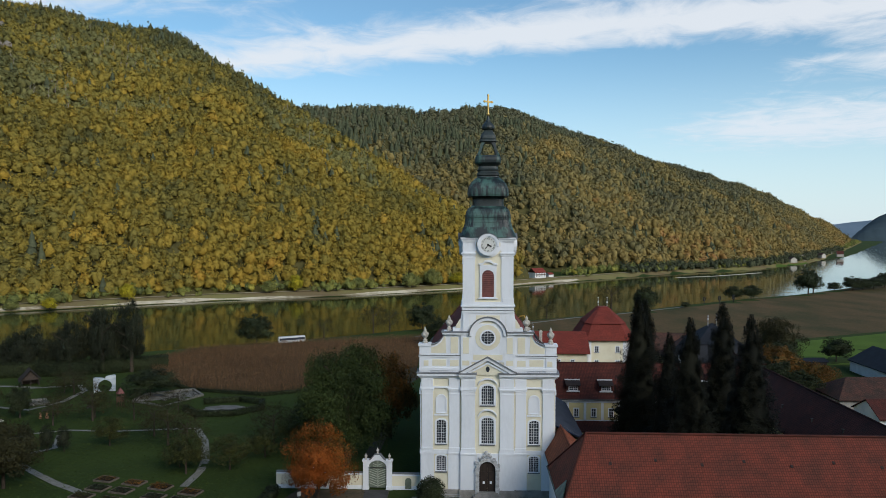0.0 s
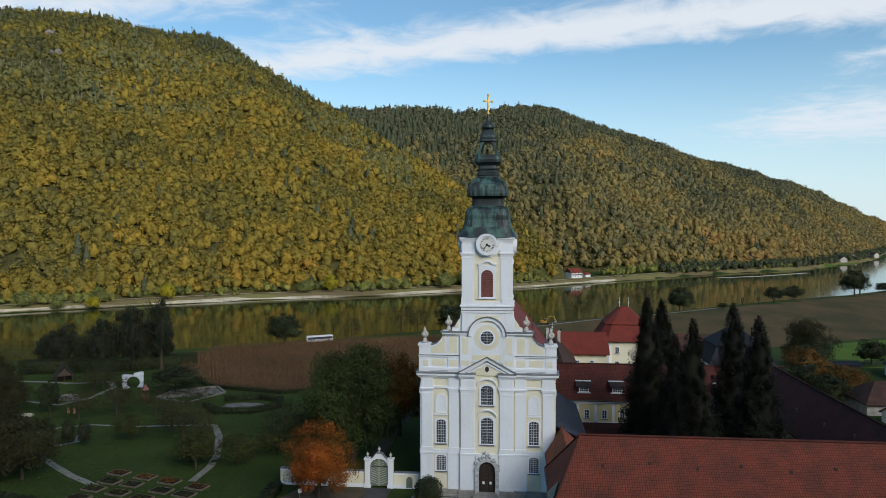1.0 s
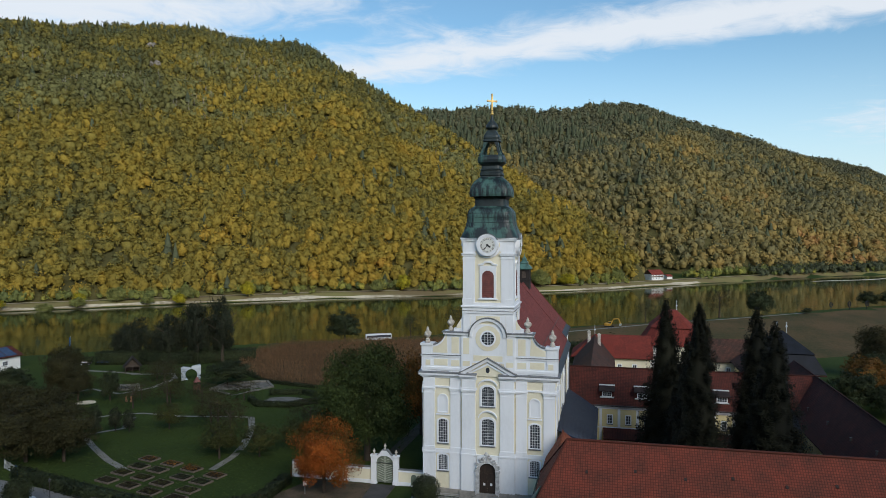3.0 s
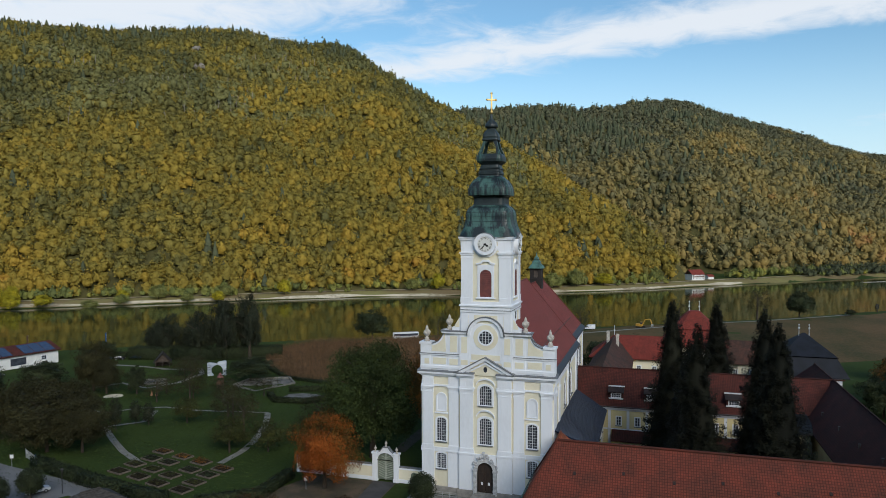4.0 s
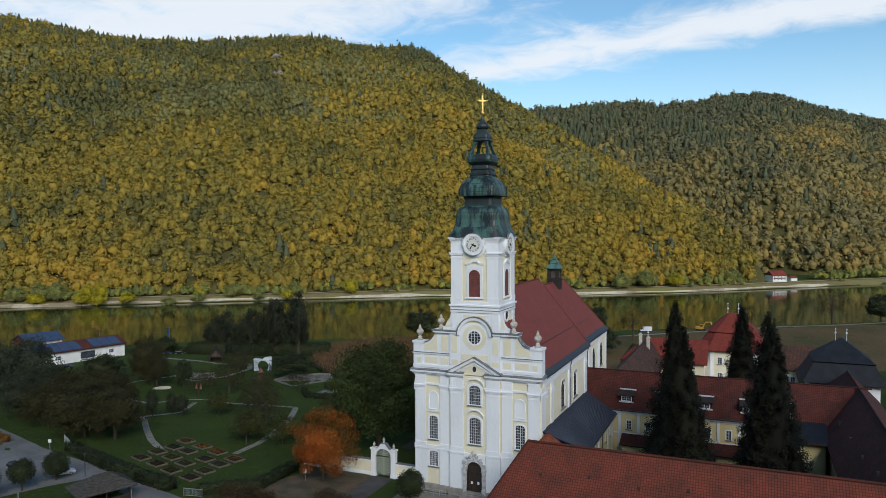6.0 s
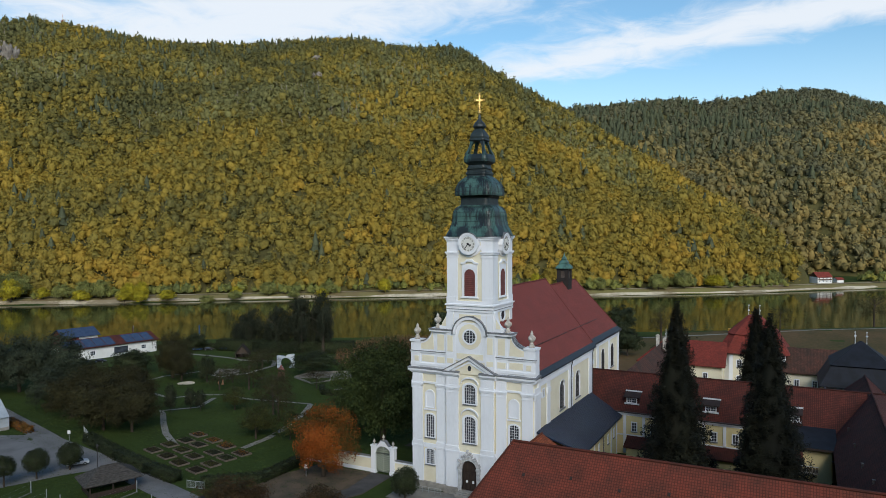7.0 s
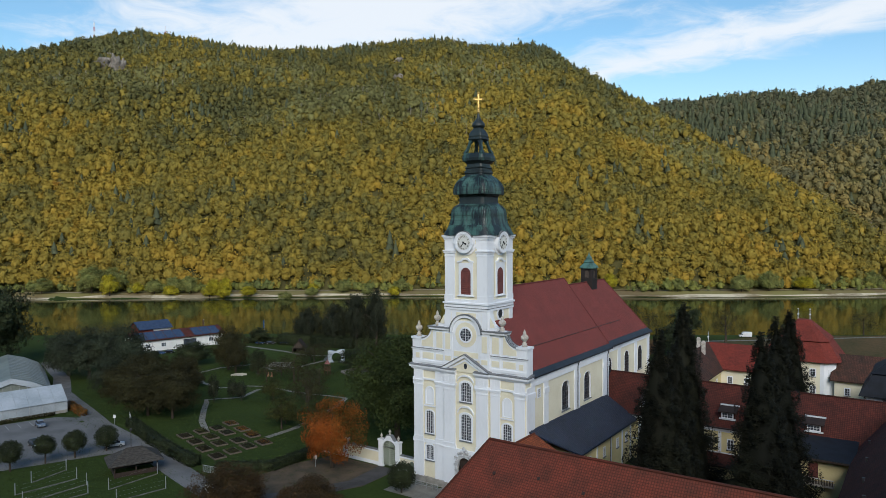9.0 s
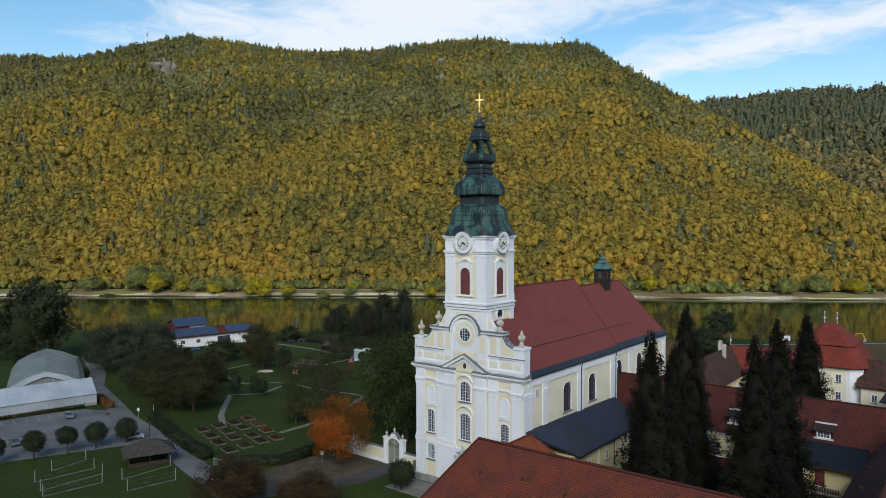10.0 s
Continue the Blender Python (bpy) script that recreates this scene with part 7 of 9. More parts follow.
LEAF_ORANGE = foliage_mat("orange_maple_leaves", [(0.0, (0.040, 0.042, 0.010)), (1.0, (0.36, 0.082, 0.013)), (0.30, (0.085, 0.056, 0.011)), (0.55, (0.215, 0.062, 0.010))], 0.42, 0.55, 1.2)
LEAF_GREEN = foliage_mat("green_leaves", [(0.0, (0.017, 0.027, 0.009)), (1.0, (0.052, 0.066, 0.016)), (0.5, (0.031, 0.045, 0.012))], 0.3, 0.3, 1.2)
LEAF_DARK = foliage_mat("dark_green_leaves", [(0.0, (0.012, 0.018, 0.009)), (1.0, (0.044, 0.054, 0.022))], 0.3, 0.3, 1.2)
LEAF_BROWN = foliage_mat("brownish_autumn_leaves", [(0.0, (0.022, 0.020, 0.009)), (1.0, (0.056, 0.046, 0.016)), (0.5, (0.031, 0.030, 0.011))], 0.3, 0.3, 1.2)
LEAF_RUST = foliage_mat("rusty_autumn_leaves", [(0.0, (0.036, 0.036, 0.010)), (1.0, (0.27, 0.088, 0.016)), (0.5, (0.115, 0.062, 0.013))], 0.3, 0.35, 1.2)
LEAF_WILLOW = foliage_mat("grey_green_willow_leaves", [(0.0, (0.017, 0.024, 0.014)), (1.0, (0.052, 0.062, 0.036))], 0.3, 0.3, 1.2)
LEAF_POPLAR = foliage_mat("dull_black_green_leaves", [(0.0, (0.012, 0.016, 0.010)), (1.0, (0.036, 0.041, 0.023))], 0.3, 0.3, 1.2)
LEAF_RUSSET = foliage_mat("dark_red_brown_leaves", [(0.0, (0.022, 0.020, 0.009)), (1.0, (0.095, 0.046, 0.018)), (0.5, (0.046, 0.030, 0.012))], 0.3, 0.3, 1.2)
LEAF_GOLD = foliage_mat("lemon_yellow_leaves", [(0.0, (0.17, 0.16, 0.014)), (1.0, (0.42, 0.34, 0.022))], 0.3, 0.3, 1.2, lace=2.2, relief=0.4)
LEAF_OLIVE = foliage_mat("silvery_olive_leaves", [(0.0, (0.080, 0.098, 0.028)), (1.0, (0.235, 0.235, 0.072))], 0.3, 0.3, 1.2, lace=2.2, relief=0.4)
LEAF_LIGHT = foliage_mat("light_green_leaves", [(0.0, (0.016, 0.026, 0.008)), (1.0, (0.070, 0.068, 0.018))], 0.3, 0.3, 1.2)
LEAF_SPRUCE = foliage_mat("black_green_spruce_needles", [(0.0, (0.005, 0.006, 0.0035)), (1.0, (0.016, 0.016, 0.008))], 0.3, 0.2, 1.2, lace=0.0)
KINDS = {  # crown material, leaves, twigs, leaf size, core, crown's height share, label, variants
    "maple": (LEAF_ORANGE, 24000, 95, 0.028, 0.50, 0.49, "maple tree in blazing orange autumn leaf", 1),
    "big": (LEAF_GREEN, 42000, 190, 0.025, 0.62, 0.47, "large broad-crowned green lime tree", 1),
    "dark": (LEAF_DARK, 5200, 75, 0.066, 0.66, 0.47, "dark green broadleaf tree by the meadow", 3),
    "brown": (LEAF_BROWN, 14000, 95, 0.034, 0.62, 0.49, "broadleaf tree in brownish late autumn leaf", 2),
    "rust": (LEAF_RUST, 9000, 90, 0.045, 0.60, 0.47, "broadleaf tree in rusty orange leaf", 2),
    "willow": (LEAF_WILLOW, 14000, 95, 0.036, 0.62, 0.50, "wide grey-green willow tree", 2),
    "light": (LEAF_LIGHT, 3600, 90, 0.052, 0.35, 0.46, "small light green fruit tree", 2),
    "poplar": (LEAF_POPLAR, 9000, 100, 0.046, 0.50, 0.49, "tall dark riverside tree", 3),
    "bare": (LEAF_BROWN, 2300, 120, 0.040, 0.0, 0.44, "half-bare tree with sparse brown leaves", 2),
    "ball": (LEAF_DARK, 6000, 220, 0.060, 0.84, 0.40, "clipped ball-headed tree on a short trunk", 1),
    "pine": (LEAF_DARK, 6000, 120, 0.060, 0.55, 0.40, "low spreading dark green pine", 1),
    "russet": (LEAF_RUSSET, 20000, 110, 0.030, 0.62, 0.47, "low spreading tree in dark red-brown autumn leaf", 2),
    "golden": (LEAF_GOLD, 5200, 90, 0.066, 0.66, 0.49, "bright yellow autumn tree on the far bank", 1),
    "olive": (LEAF_OLIVE, 5200, 90, 0.066, 0.66, 0.50, "wide grey-green tree on the far bank", 2),
}


def tree(kind, x, y, h, r, label=""):
    m_, leaves, lobes, size, core, share, lab, variants = KINDS[kind]
    v = int(abs(x * 7 + y * 3)) % variants
    z = float(ground_z(x, y))
    t = thing("tree", label or lab, "tree", (x, y, z), (x * 37 + y * 11) % 360)
    ball = kind == "ball"
    crown = cached(("crown", kind, v), lambda: crown_mesh("crown", m_, 11 + v + len(kind), leaves, lobes, size, core, 0.86 if ball else 0.58, 0.05 if ball else 0.34 if kind == "maple" else 0.26, -0.9 if ball else -0.75))
    trunk = hang("trunk", cached(("trunk", v), lambda: trunk_mesh(v)), t)
    trunk.scale = (h, h, h)
    c = hang("crown", crown, t, (0, 0, h - h * share))
    c.scale = (r, r, h * share) if not ball else (r, r, r)
    if ball:
        c.location.z = h - r
    return t


def spruce(x, y, top, r):
    z = float(ground_z(x, y))
    t = thing("spruce_tree", "tall narrow black-green spruce in the abbey courtyard", "tree", (x, y, z), (x * 37) % 360, group="courtyard spruces")
    v = int(x) % 3
    c = hang("crown", cached(("spruce", v), lambda: spruce_mesh("crown", LEAF_SPRUCE, 31 + v)), t, (0, 0, 1.2))
    c.scale = (r, r, top - z - 1.2)
    bm = bmesh.new()
    tube(bm, (0, 0, -0.2), (0, 0, (top - z) * 0.6), 0.5, 0.15, 8)
    part("trunk", bm, BARK, t)


def cone_tree(x, y, h, r):
    z = float(ground_z(x, y))
    t = thing("conifer", "small columnar dark conifer on the lawn", "tree", (x, y, z))
    c = hang("crown", cached(("column",), lambda: crown_mesh("crown", LEAF_POPLAR, 5, 3600, 110, 0.055, 0.6)), t, (0, 0, h * 0.52))
    c.scale = (r, r, h * 0.5)
    bm = bmesh.new()
    tube(bm, (0, 0, -0.2), (0, 0, h * 0.6), 0.12, 0.05, 6)
    part("trunk", bm, BARK, t)


FAR_TREES = [("olive", -513, 336, 24, 13), ("olive", -500, 348, 22, 11), ("golden", -494, 341, 19, 8), ("olive", -468, 366, 13, 7), ("golden", -480, 358, 10, 5), ("olive", -455, 376, 15, 8), ("olive", -445, 384, 16, 8), ("golden", -428, 396, 13, 6),
             ("golden", -420, 402, 14, 6), ("olive", -545, 310, 14, 9), ("olive", -56, 641, 14, 9), ("olive", -37, 657, 17, 9), ("golden", -14, 674, 12, 8), ("olive", 31, 728, 16, 8), ("golden", -262, 520, 13, 6), ("olive", -300, 492, 11, 6),
             ("olive", -340, 462, 12, 7), ("golden", -360, 446, 9, 5), ("olive", -170, 578, 11, 6), ("golden", -150, 590, 15, 6), ("olive", -100, 612, 12, 6),
             ("golden", -452, 372, 10, 7), ("golden", -423, 388, 10.5, 6), ("golden", -412, 394, 10.5, 6.5), ("golden", -398, 408, 9.5, 7), ("olive", -366, 420, 7, 6), ("olive", -356, 440, 8, 6), ("olive", -318, 468, 8, 5), ("golden", -298, 480, 9, 5.5)]


def plant_trees():
    for k, x, y, h, r in (("dark", -126, 189, 9.5, 3.4), ("bare", -103, 185, 11, 5.5), ("bare", -111, 180, 9, 5), ("light", -85, 160, 7, 4), ("bare", -134, 229, 6.5, 5)):
        tree(k, x, y, h, r)
    for k, x, y, h, r in FAR_TREES:
        tree(k, x, y, h, r)
    tree("maple", -27.8, 125.5, 14.6, 6.5)
    tree("big", -26.0, 145.0, 26.0, 10.3)
    tree("rust", -19.5, 166.0, 20.5, 6.5)
    for x, y, top, r in ((36.1, 152.8, 35.4, 6.9), (38.8, 139.0, 29.5, 5.6), (39.4, 128.0, 33.8, 6.6), (52.6, 148.6, 34.4, 7.0), (52.9, 134.5, 33.6, 6.7), (47.6, 194.7, 30.6, 7.0)):
        spruce(x, y, top, r)
    for x, y, h, r in ((-98, 149, 8.5, 1.8), (-97, 155, 6.5, 1.8), (-93, 155, 6.2, 1.7)):
        cone_tree(x, y, h, r)
    meadow_trees = [("dark", -225, 141, 34, 14), ("dark", -236, 132, 20, 9), ("dark", -212, 131, 13, 6), ("willow", -169, 150, 19, 10), ("willow", -155, 154, 20.5, 9), ("willow", -181, 149, 17, 7.5), ("willow", -134, 138, 12, 6), ("brown", -111, 136, 15.2, 8), ("brown", -105, 142, 14, 6.5), ("brown", -119, 134, 11.5, 6.5), ("brown", -98, 128, 14.5, 8.0), ("brown", -90, 130, 12.6, 6.4), ("dark", -164, 189, 9.5, 7), ("brown", -144, 190, 17, 6.5)]
    riverside_trees = [("brown", -136, 187, 12, 5), ("light", -58, 139, 8.5, 4), ("dark", -178, 262, 13, 5), ("poplar", -172, 256, 15, 5.5), ("poplar", -164, 252, 18, 5.5), ("poplar", -157, 258, 16, 5.5), ("poplar", -150, 254, 21, 5), ("poplar", -144, 260, 24, 5.2), ("poplar", -138.5, 256, 26, 5), ("poplar", -133.5, 262, 25, 5), ("poplar", -128.5, 258, 26.5, 4.8), ("bare", -117, 192, 7, 4), ("dark", -102, 326, 15, 8.5), ("dark", -27, 379, 15.2, 8.2)]
    bank_trees = [("bare", -52, 366, 16, 8), ("bare", -44, 372, 13, 6), ("bare", -74, 346, 11.4, 5), ("bare", -3, 356, 19, 6), ("bare", 46, 432, 13, 7), ("bare", 92, 466, 22, 9), ("dark", 118, 482, 16, 9), ("dark", 283, 600, 21, 10.6), ("bare", 290, 606, 20, 9), ("dark", 323, 636, 8, 6), ("dark", 339, 636, 13, 9), ("dark", 352, 645, 10, 8), ("dark", 366, 652, 11, 10), ("dark", 385, 668, 14, 9)]
    orchard_trees = [("dark", 205, 556, 11, 7), ("dark", 220, 560, 11, 7.5), ("dark", 149, 494, 4, 3.5), ("pine", -102, 217, 8.5, 8.2), ("bare", -128, 219, 8.2, 7), ("bare", -133, 222, 7, 6), ("light", -61, 143, 5.4, 3.6, "low shrub with yellowing leaves on the lawn"), ("light", -50, 142, 7.4, 4.6), ("bare", -71, 160, 11.5, 6), ("bare", -64, 154, 9.5, 5), ("bare", -78, 168, 9, 5), ("bare", -92, 186, 8, 5), ("bare", -84, 196, 7, 4.5), ("bare", -104, 188, 7.5, 4.5)]
    garden_trees = [("bare", -46, 160, 10, 6), ("light", -40, 158, 8, 5), ("dark", -38, 172, 9, 6), ("light", -45, 150, 6.5, 4), ("rust", 97, 226, 13, 7.6), ("brown", 113, 262, 18, 8.5), ("dark", 137, 268, 9, 5.5), ("dark", 90, 212, 12, 6), ("dark", 96, 206, 9, 5), ("rust", 104, 214, 10, 6), ("dark", 104, 240, 12, 7), ("dark", 26, 262, 14, 8), ("dark", 14, 268, 11, 7), ("dark", -15, 315, 14, 7), ("dark", -8, 307, 12, 6.5), ("dark", -186, 240, 8, 5)]
    drive_trees = [("dark", -196, 180, 8, 6), ("dark", -168, 172, 8, 5), ("brown", -140, 168, 8, 5), ("brown", -124, 160, 6, 4), ("russet", -25.5, 97.5, 8.8, 6.4), ("russet", -13.4, 105.0, 7.0, 5.6), ("ball", -84, 80, 5.8, 2.2), ("ball", -81, 86.5, 6.4, 2.4), ("ball", -80, 93, 6.2, 2.2), ("ball", -78.5, 98.5, 6.2, 2.4), ("ball", -77.5, 105, 5.8, 2.5), ("ball", -86, 73, 5.8, 2.2), ("ball", -7.2, 122.8, 5.9, 2.6)]
    for r in meadow_trees + riverside_trees + bank_trees + orchard_trees + garden_trees + drive_trees:
        tree(*r)


plant_trees()


# ---------------------------------------------------------------- fields, paths and garden
def cornfield():
    """Dry standing maize: rows of stalks with drooping blades."""
    m_ = foliage_mat("dry_maize", [(0.0, (0.075, 0.040, 0.020)), (1.0, (0.26, 0.150, 0.070)), (0.5, (0.155, 0.085, 0.040))], 0.03, 0.3, 0.8)
    g = np.random.default_rng(9)
    out = np.array([(-133, 280), (-114, 246), (-94, 229), (-65, 219), (-20, 243), (-24, 349), (-74, 337), (-126, 312)], float)
    x, y = np.meshgrid(np.arange(-135, -18, 1.15), np.arange(218, 350, 0.75))
    x, y = x.ravel() + 0.3 * (y.ravel() - 280) + g.normal(0, 0.12, x.size), y.ravel() + g.normal(0, 0.2, y.size)
    inside = np.ones(len(x), bool)
    n = len(out)
    cnt = np.zeros(len(x), int)
    for i in range(n):
        (ax, ay), (bx, by) = out[i], out[(i + 1) % n]
        c = ((ay > y) != (by > y)) & (x < (bx - ax) * (y - ay) / (by - ay + 1e-9) + ax)
        cnt += c
    inside = cnt % 2 == 1
    x, y = x[inside], y[inside]
    z = ground_z(x, y)
    P0 = np.stack([x, y, z], 1)
    V, F, base = [], [], 0
    k = len(x)
    h = g.uniform(2.0, 2.9, k)
    for b in range(5):
        a = g.uniform(0, 6.283, k)
        d = np.stack([np.cos(a), np.sin(a), np.zeros(k)], 1)
        w = np.stack([-np.sin(a), np.cos(a), np.zeros(k)], 1) * 0.16
        z0 = (0.25 + 0.16 * b) * h
        root = P0 + np.stack([np.zeros(k), np.zeros(k), z0], 1)
        tip = root + d * g.uniform(0.4, 0.75, (k, 1)) + np.stack([np.zeros(k), np.zeros(k), g.uniform(-0.3, 0.55, k)], 1)
        V.append(np.stack([root - w, root + w, tip + w * 0.3], 1).reshape(-1, 3))
        F.append(np.arange(k * 3).reshape(-1, 3) + base)
        base += 3 * k
    s = np.array([0.07, 0, 0])
    top = P0 + np.stack([np.zeros(k), np.zeros(k), h], 1)
    V.append(np.stack([P0 - s, P0 + s, top], 1).reshape(-1, 3))
    F.append(np.arange(k * 3).reshape(-1, 3) + base)
    ob = new("maize", raw_mesh("maize", np.concatenate(V), np.concatenate(F), m_))
    tagged(ob, "standing field of dry brown maize", "crop", kind="stuff")
    patch("soil", [tuple(p) for p in out], EARTH, 0.05, "brown soil under the maize", "field")


cornfield()
patch("field", [(36, 428), (97, 470), (150, 514), (206, 560), (270, 604), (400, 700), (720, 980), (760, 900), (420, 520), (206, 358), (150, 333), (92, 300), (20, 262), (-16, 262), (-18, 350), (0, 392)], FIELD, 0.05, "wide brown harvested field beside the river", "field", step=20)
patch("meadow", [(149, 325), (206, 352), (420, 512), (460, 470), (170, 262), (118, 262)], LUSH, 0.07, "strip of bright green young crop", "field", step=20)
strip("path", [(-29, 352), (0, 377), (64, 436), (90, 452), (150, 500)], 3.0, PATHWAY, 0.09, "grey riverside lane between field and bank")
strip("path", [(-22, 150), (-21.5, 185), (-24, 229), (-19, 250)], 3.0, EARTH_PATH, 0.05, "grey gravel path along the church")
strip("path", [(-99.5, 147.6), (-90.5, 140), (-81, 132.5), (-74, 128.3), (-70.5, 126.3)], 1.6, PATHWAY, 0.05, "winding pale gravel garden path")
strip("path", [(-99.5, 147.6), (-103, 150), (-97, 158), (-103, 170)], 1.5, PATHWAY, 0.055, "winding pale gravel garden path")
strip("path", [(-55.5, 132), (-55.6, 140.5), (-57.4, 148), (-63.8, 164), (-70, 175)], 1.7, PATHWAY, 0.05, "winding pale gravel garden path")
strip("path", [(-115, 164), (-110.6, 171.5), (-103.7, 174.7), (-91, 173.2), (-77, 175), (-70, 175.5)], 1.3, PATHWAY, 0.06, "winding pale gravel garden path")
strip("path", [(-130.4, 198.3), (-126.3, 209.7), (-128.1, 225.5), (-135, 234.2), (-141.3, 231.4), (-149, 229)], 1.8, PATHWAY, 0.05, "winding pale gravel garden path")
strip("path", [(-115, 164), (-128, 167), (-146, 177), (-150, 191), (-145, 204), (-131, 199)], 1.4, PATHWAY, 0.05, "winding pale gravel garden path")
strip("path", [(-145, 230), (-160, 232), (-185, 232)], 2.0, PATHWAY, 0.05, "winding pale gravel garden path")
strip("road", [(-220, 160), (-180, 146), (-150, 131), (-100, 116), (-75, 111.6), (-50, 105.5), (-30, 101), (0, 95)], 5.0, ASPHALT, 0.06, "narrow grey asphalt lane", "road")
patch("car_park", [(-134, 40), (-122.5, 92), (-117, 113), (-108, 118), (-96, 116), (-80, 111.5), (-72, 108.5), (-76, 102), (-84.5, 81.5), (-96, 40)], ASPHALT, 0.045, "grey asphalt car park beside the greenhouse", "car park")
FORECOURT = mat("leaf_strewn_gravel", (0.125, 0.092, 0.064), (0.070, 0.060, 0.044), 0.95, 0.35, 4.0, 0.4)
DRIVE = mat("dark_old_asphalt", (0.088, 0.084, 0.082), (0.058, 0.056, 0.055), 0.9, 0.3, 4.0, 0.2)
patch("forecourt", [(-37, 104), (-27, 105), (-19, 114), (-15.5, 121), (-15.5, 131.8), (-21, 131.8), (-33, 131.5), (-36.5, 122)], FORECOURT, 0.05, "leaf-strewn earth and gravel forecourt", "ground")
patch("drive", [(-33, 101.5), (-27, 100.5), (-19.5, 112), (-15.6, 122), (-15.6, 131.9), (-20.3, 131.9), (-19.6, 122), (-24, 113)], DRIVE, 0.075, "dark paved drive to the church gate", "drive")
patch("paving", [(-11, 122), (13, 122), (13, 128.8), (-11, 128.8)], PATHWAY, 0.05, "grey paved strip before the church front", "paving")


def lawn_stuff(name, outline, n, h, label, material, seed):
    """Tufts of grass over a lawn."""
    g = np.random.default_rng(seed)
    xs, ys = [p[0] for p in outline], [p[1] for p in outline]
    x, y = g.uniform(min(xs), max(xs), n), g.uniform(min(ys), max(ys), n)
    z = ground_z(x, y)
    a = g.uniform(0, 6.283, n)
    s = g.uniform(0.10, 0.28, n)
    P = np.stack([x, y, z], 1)
    w = np.stack([np.cos(a) * s, np.sin(a) * s, np.zeros(n)], 1)
    tip = P + np.stack([g.normal(0, 0.1, n), g.normal(0, 0.1, n), g.uniform(0.4, 1.0, n) * h], 1)
    V = np.stack([P - w, P + w, tip], 1).reshape(-1, 3)
    tagged(new(name, raw_mesh(name, V, np.arange(3 * n).reshape(-1, 3), material)), label, "grass", kind="stuff")


TUFT = foliage_mat("grass_tufts", [(0.0, (0.018, 0.034, 0.008)), (1.0, (0.060, 0.085, 0.018))], 0.05, 0.5, 1.0, lace=0.0)
lawn_stuff("grass", [(-160, 112), (-20, 112), (-20, 235), (-160, 235)], 60000, 0.16, "mown dark green garden lawn", TUFT, 4)
lawn_stuff("grass", [(-92, 60), (-20, 60), (-20, 106), (-92, 106)], 16000, 0.14, "mown green lawn by the car park", TUFT, 6)


def hedge(line, w, h, label, material=None):
    """A clipped hedge along a line: leaf clumps over a solid core."""
    g = np.random.default_rng(int(abs(line[0][0] * 13)) + 1)
    material = material or LEAF_DARK
    V, F, base = [], [], 0
    for (ax, ay), (bx, by) in zip(line[:-1], line[1:]):
        L_ = math.hypot(bx - ax, by - ay)
        ux, uy = (bx - ax) / L_, (by - ay) / L_
        n = int(L_ * (2 * h + w) * 9)
        t, q = g.uniform(-0.3, L_ + 0.3, n), g.uniform(-1, 1, n)
        prof = np.abs(q) * (h + w / 2)
        off = np.where(prof < w / 2, prof, w / 2) * np.sign(q) * g.uniform(0.85, 1.12, n)
        zz = np.where(prof < w / 2, h, h - (prof - w / 2)) * g.uniform(0.92, 1.08, n)
        x, y = ax + ux * t - uy * off, ay + uy * t + ux * off
        P = np.stack([x, y, ground_z(x, y) + zz], 1)
        D = np.stack([-uy * np.sign(q) * (prof > w / 2), ux * np.sign(q) * (prof > w / 2), (prof < w / 2) + 0.2], 1)
        v, f = leaf_quads(P, D, 0.24, g)
        V.append(v), F.append(f + base)
        base += len(v)
        c = []
        for tt in (0, L_):
            for o, z0 in ((-1, 0), (1, 0), (1, 1), (-1, 1)):
                px, py = ax + ux * tt - uy * o * w * 0.44, ay + uy * tt + ux * o * w * 0.44
                c.append((px, py, float(ground_z(px, py)) + z0 * h * 0.92 - 0.05 * (1 - z0)))
        V.append(np.array(c))
        F.append(np.array([[0, 1, 5], [0, 5, 4], [1, 2, 6], [1, 6, 5], [2, 3, 7], [2, 7, 6], [3, 0, 4], [3, 4, 7], [0, 2, 1], [0, 3, 2], [4, 5, 6], [4, 6, 7]]) + base)
        base += 8
    tagged(new("hedge", raw_mesh("hedge", np.concatenate(V), np.concatenate(F), material)), label, "hedge")


hedge([(-92, 119.5), (-75, 114.5), (-62, 111.5), (-52, 110)], 2.6, 2.2, "rough dark hedge between lane and garden", LEAF_DARK)
hedge([(-46, 110.5), (-37, 117.5), (-37, 129)], 2.2, 1.9, "dark clipped hedge round the garden corner")
hedge([(-80, 205), (-70, 208), (-62, 204), (-60, 196), (-66, 189), (-76, 189), (-82, 196)], 1.6, 1.7, "ring-shaped dark hedge round a small pond")
hedge([(-112, 243), (-93, 226), (-66, 216.5), (-44, 226)], 1.2, 1.1, "low dark hedge edging the maize field")
hedge([(-128, 122), (-112, 118)], 2.0, 1.6, "reddish shrubs beside the greenhouse", LEAF_RUST)
hedge([(-119.2, 114), (-121.5, 96), (-123, 80)], 1.0, 1.0, "shrubs planted along the greenhouse wall", LEAF_BROWN)
hedge([(-178, 247), (-160, 250), (-140, 256), (-118, 266)], 7.0, 5.0, "dense dark thicket under the riverside trees")
hedge([(-196, 240), (-182, 248)], 3.0, 2.5, "dark shrubs near the riverside")


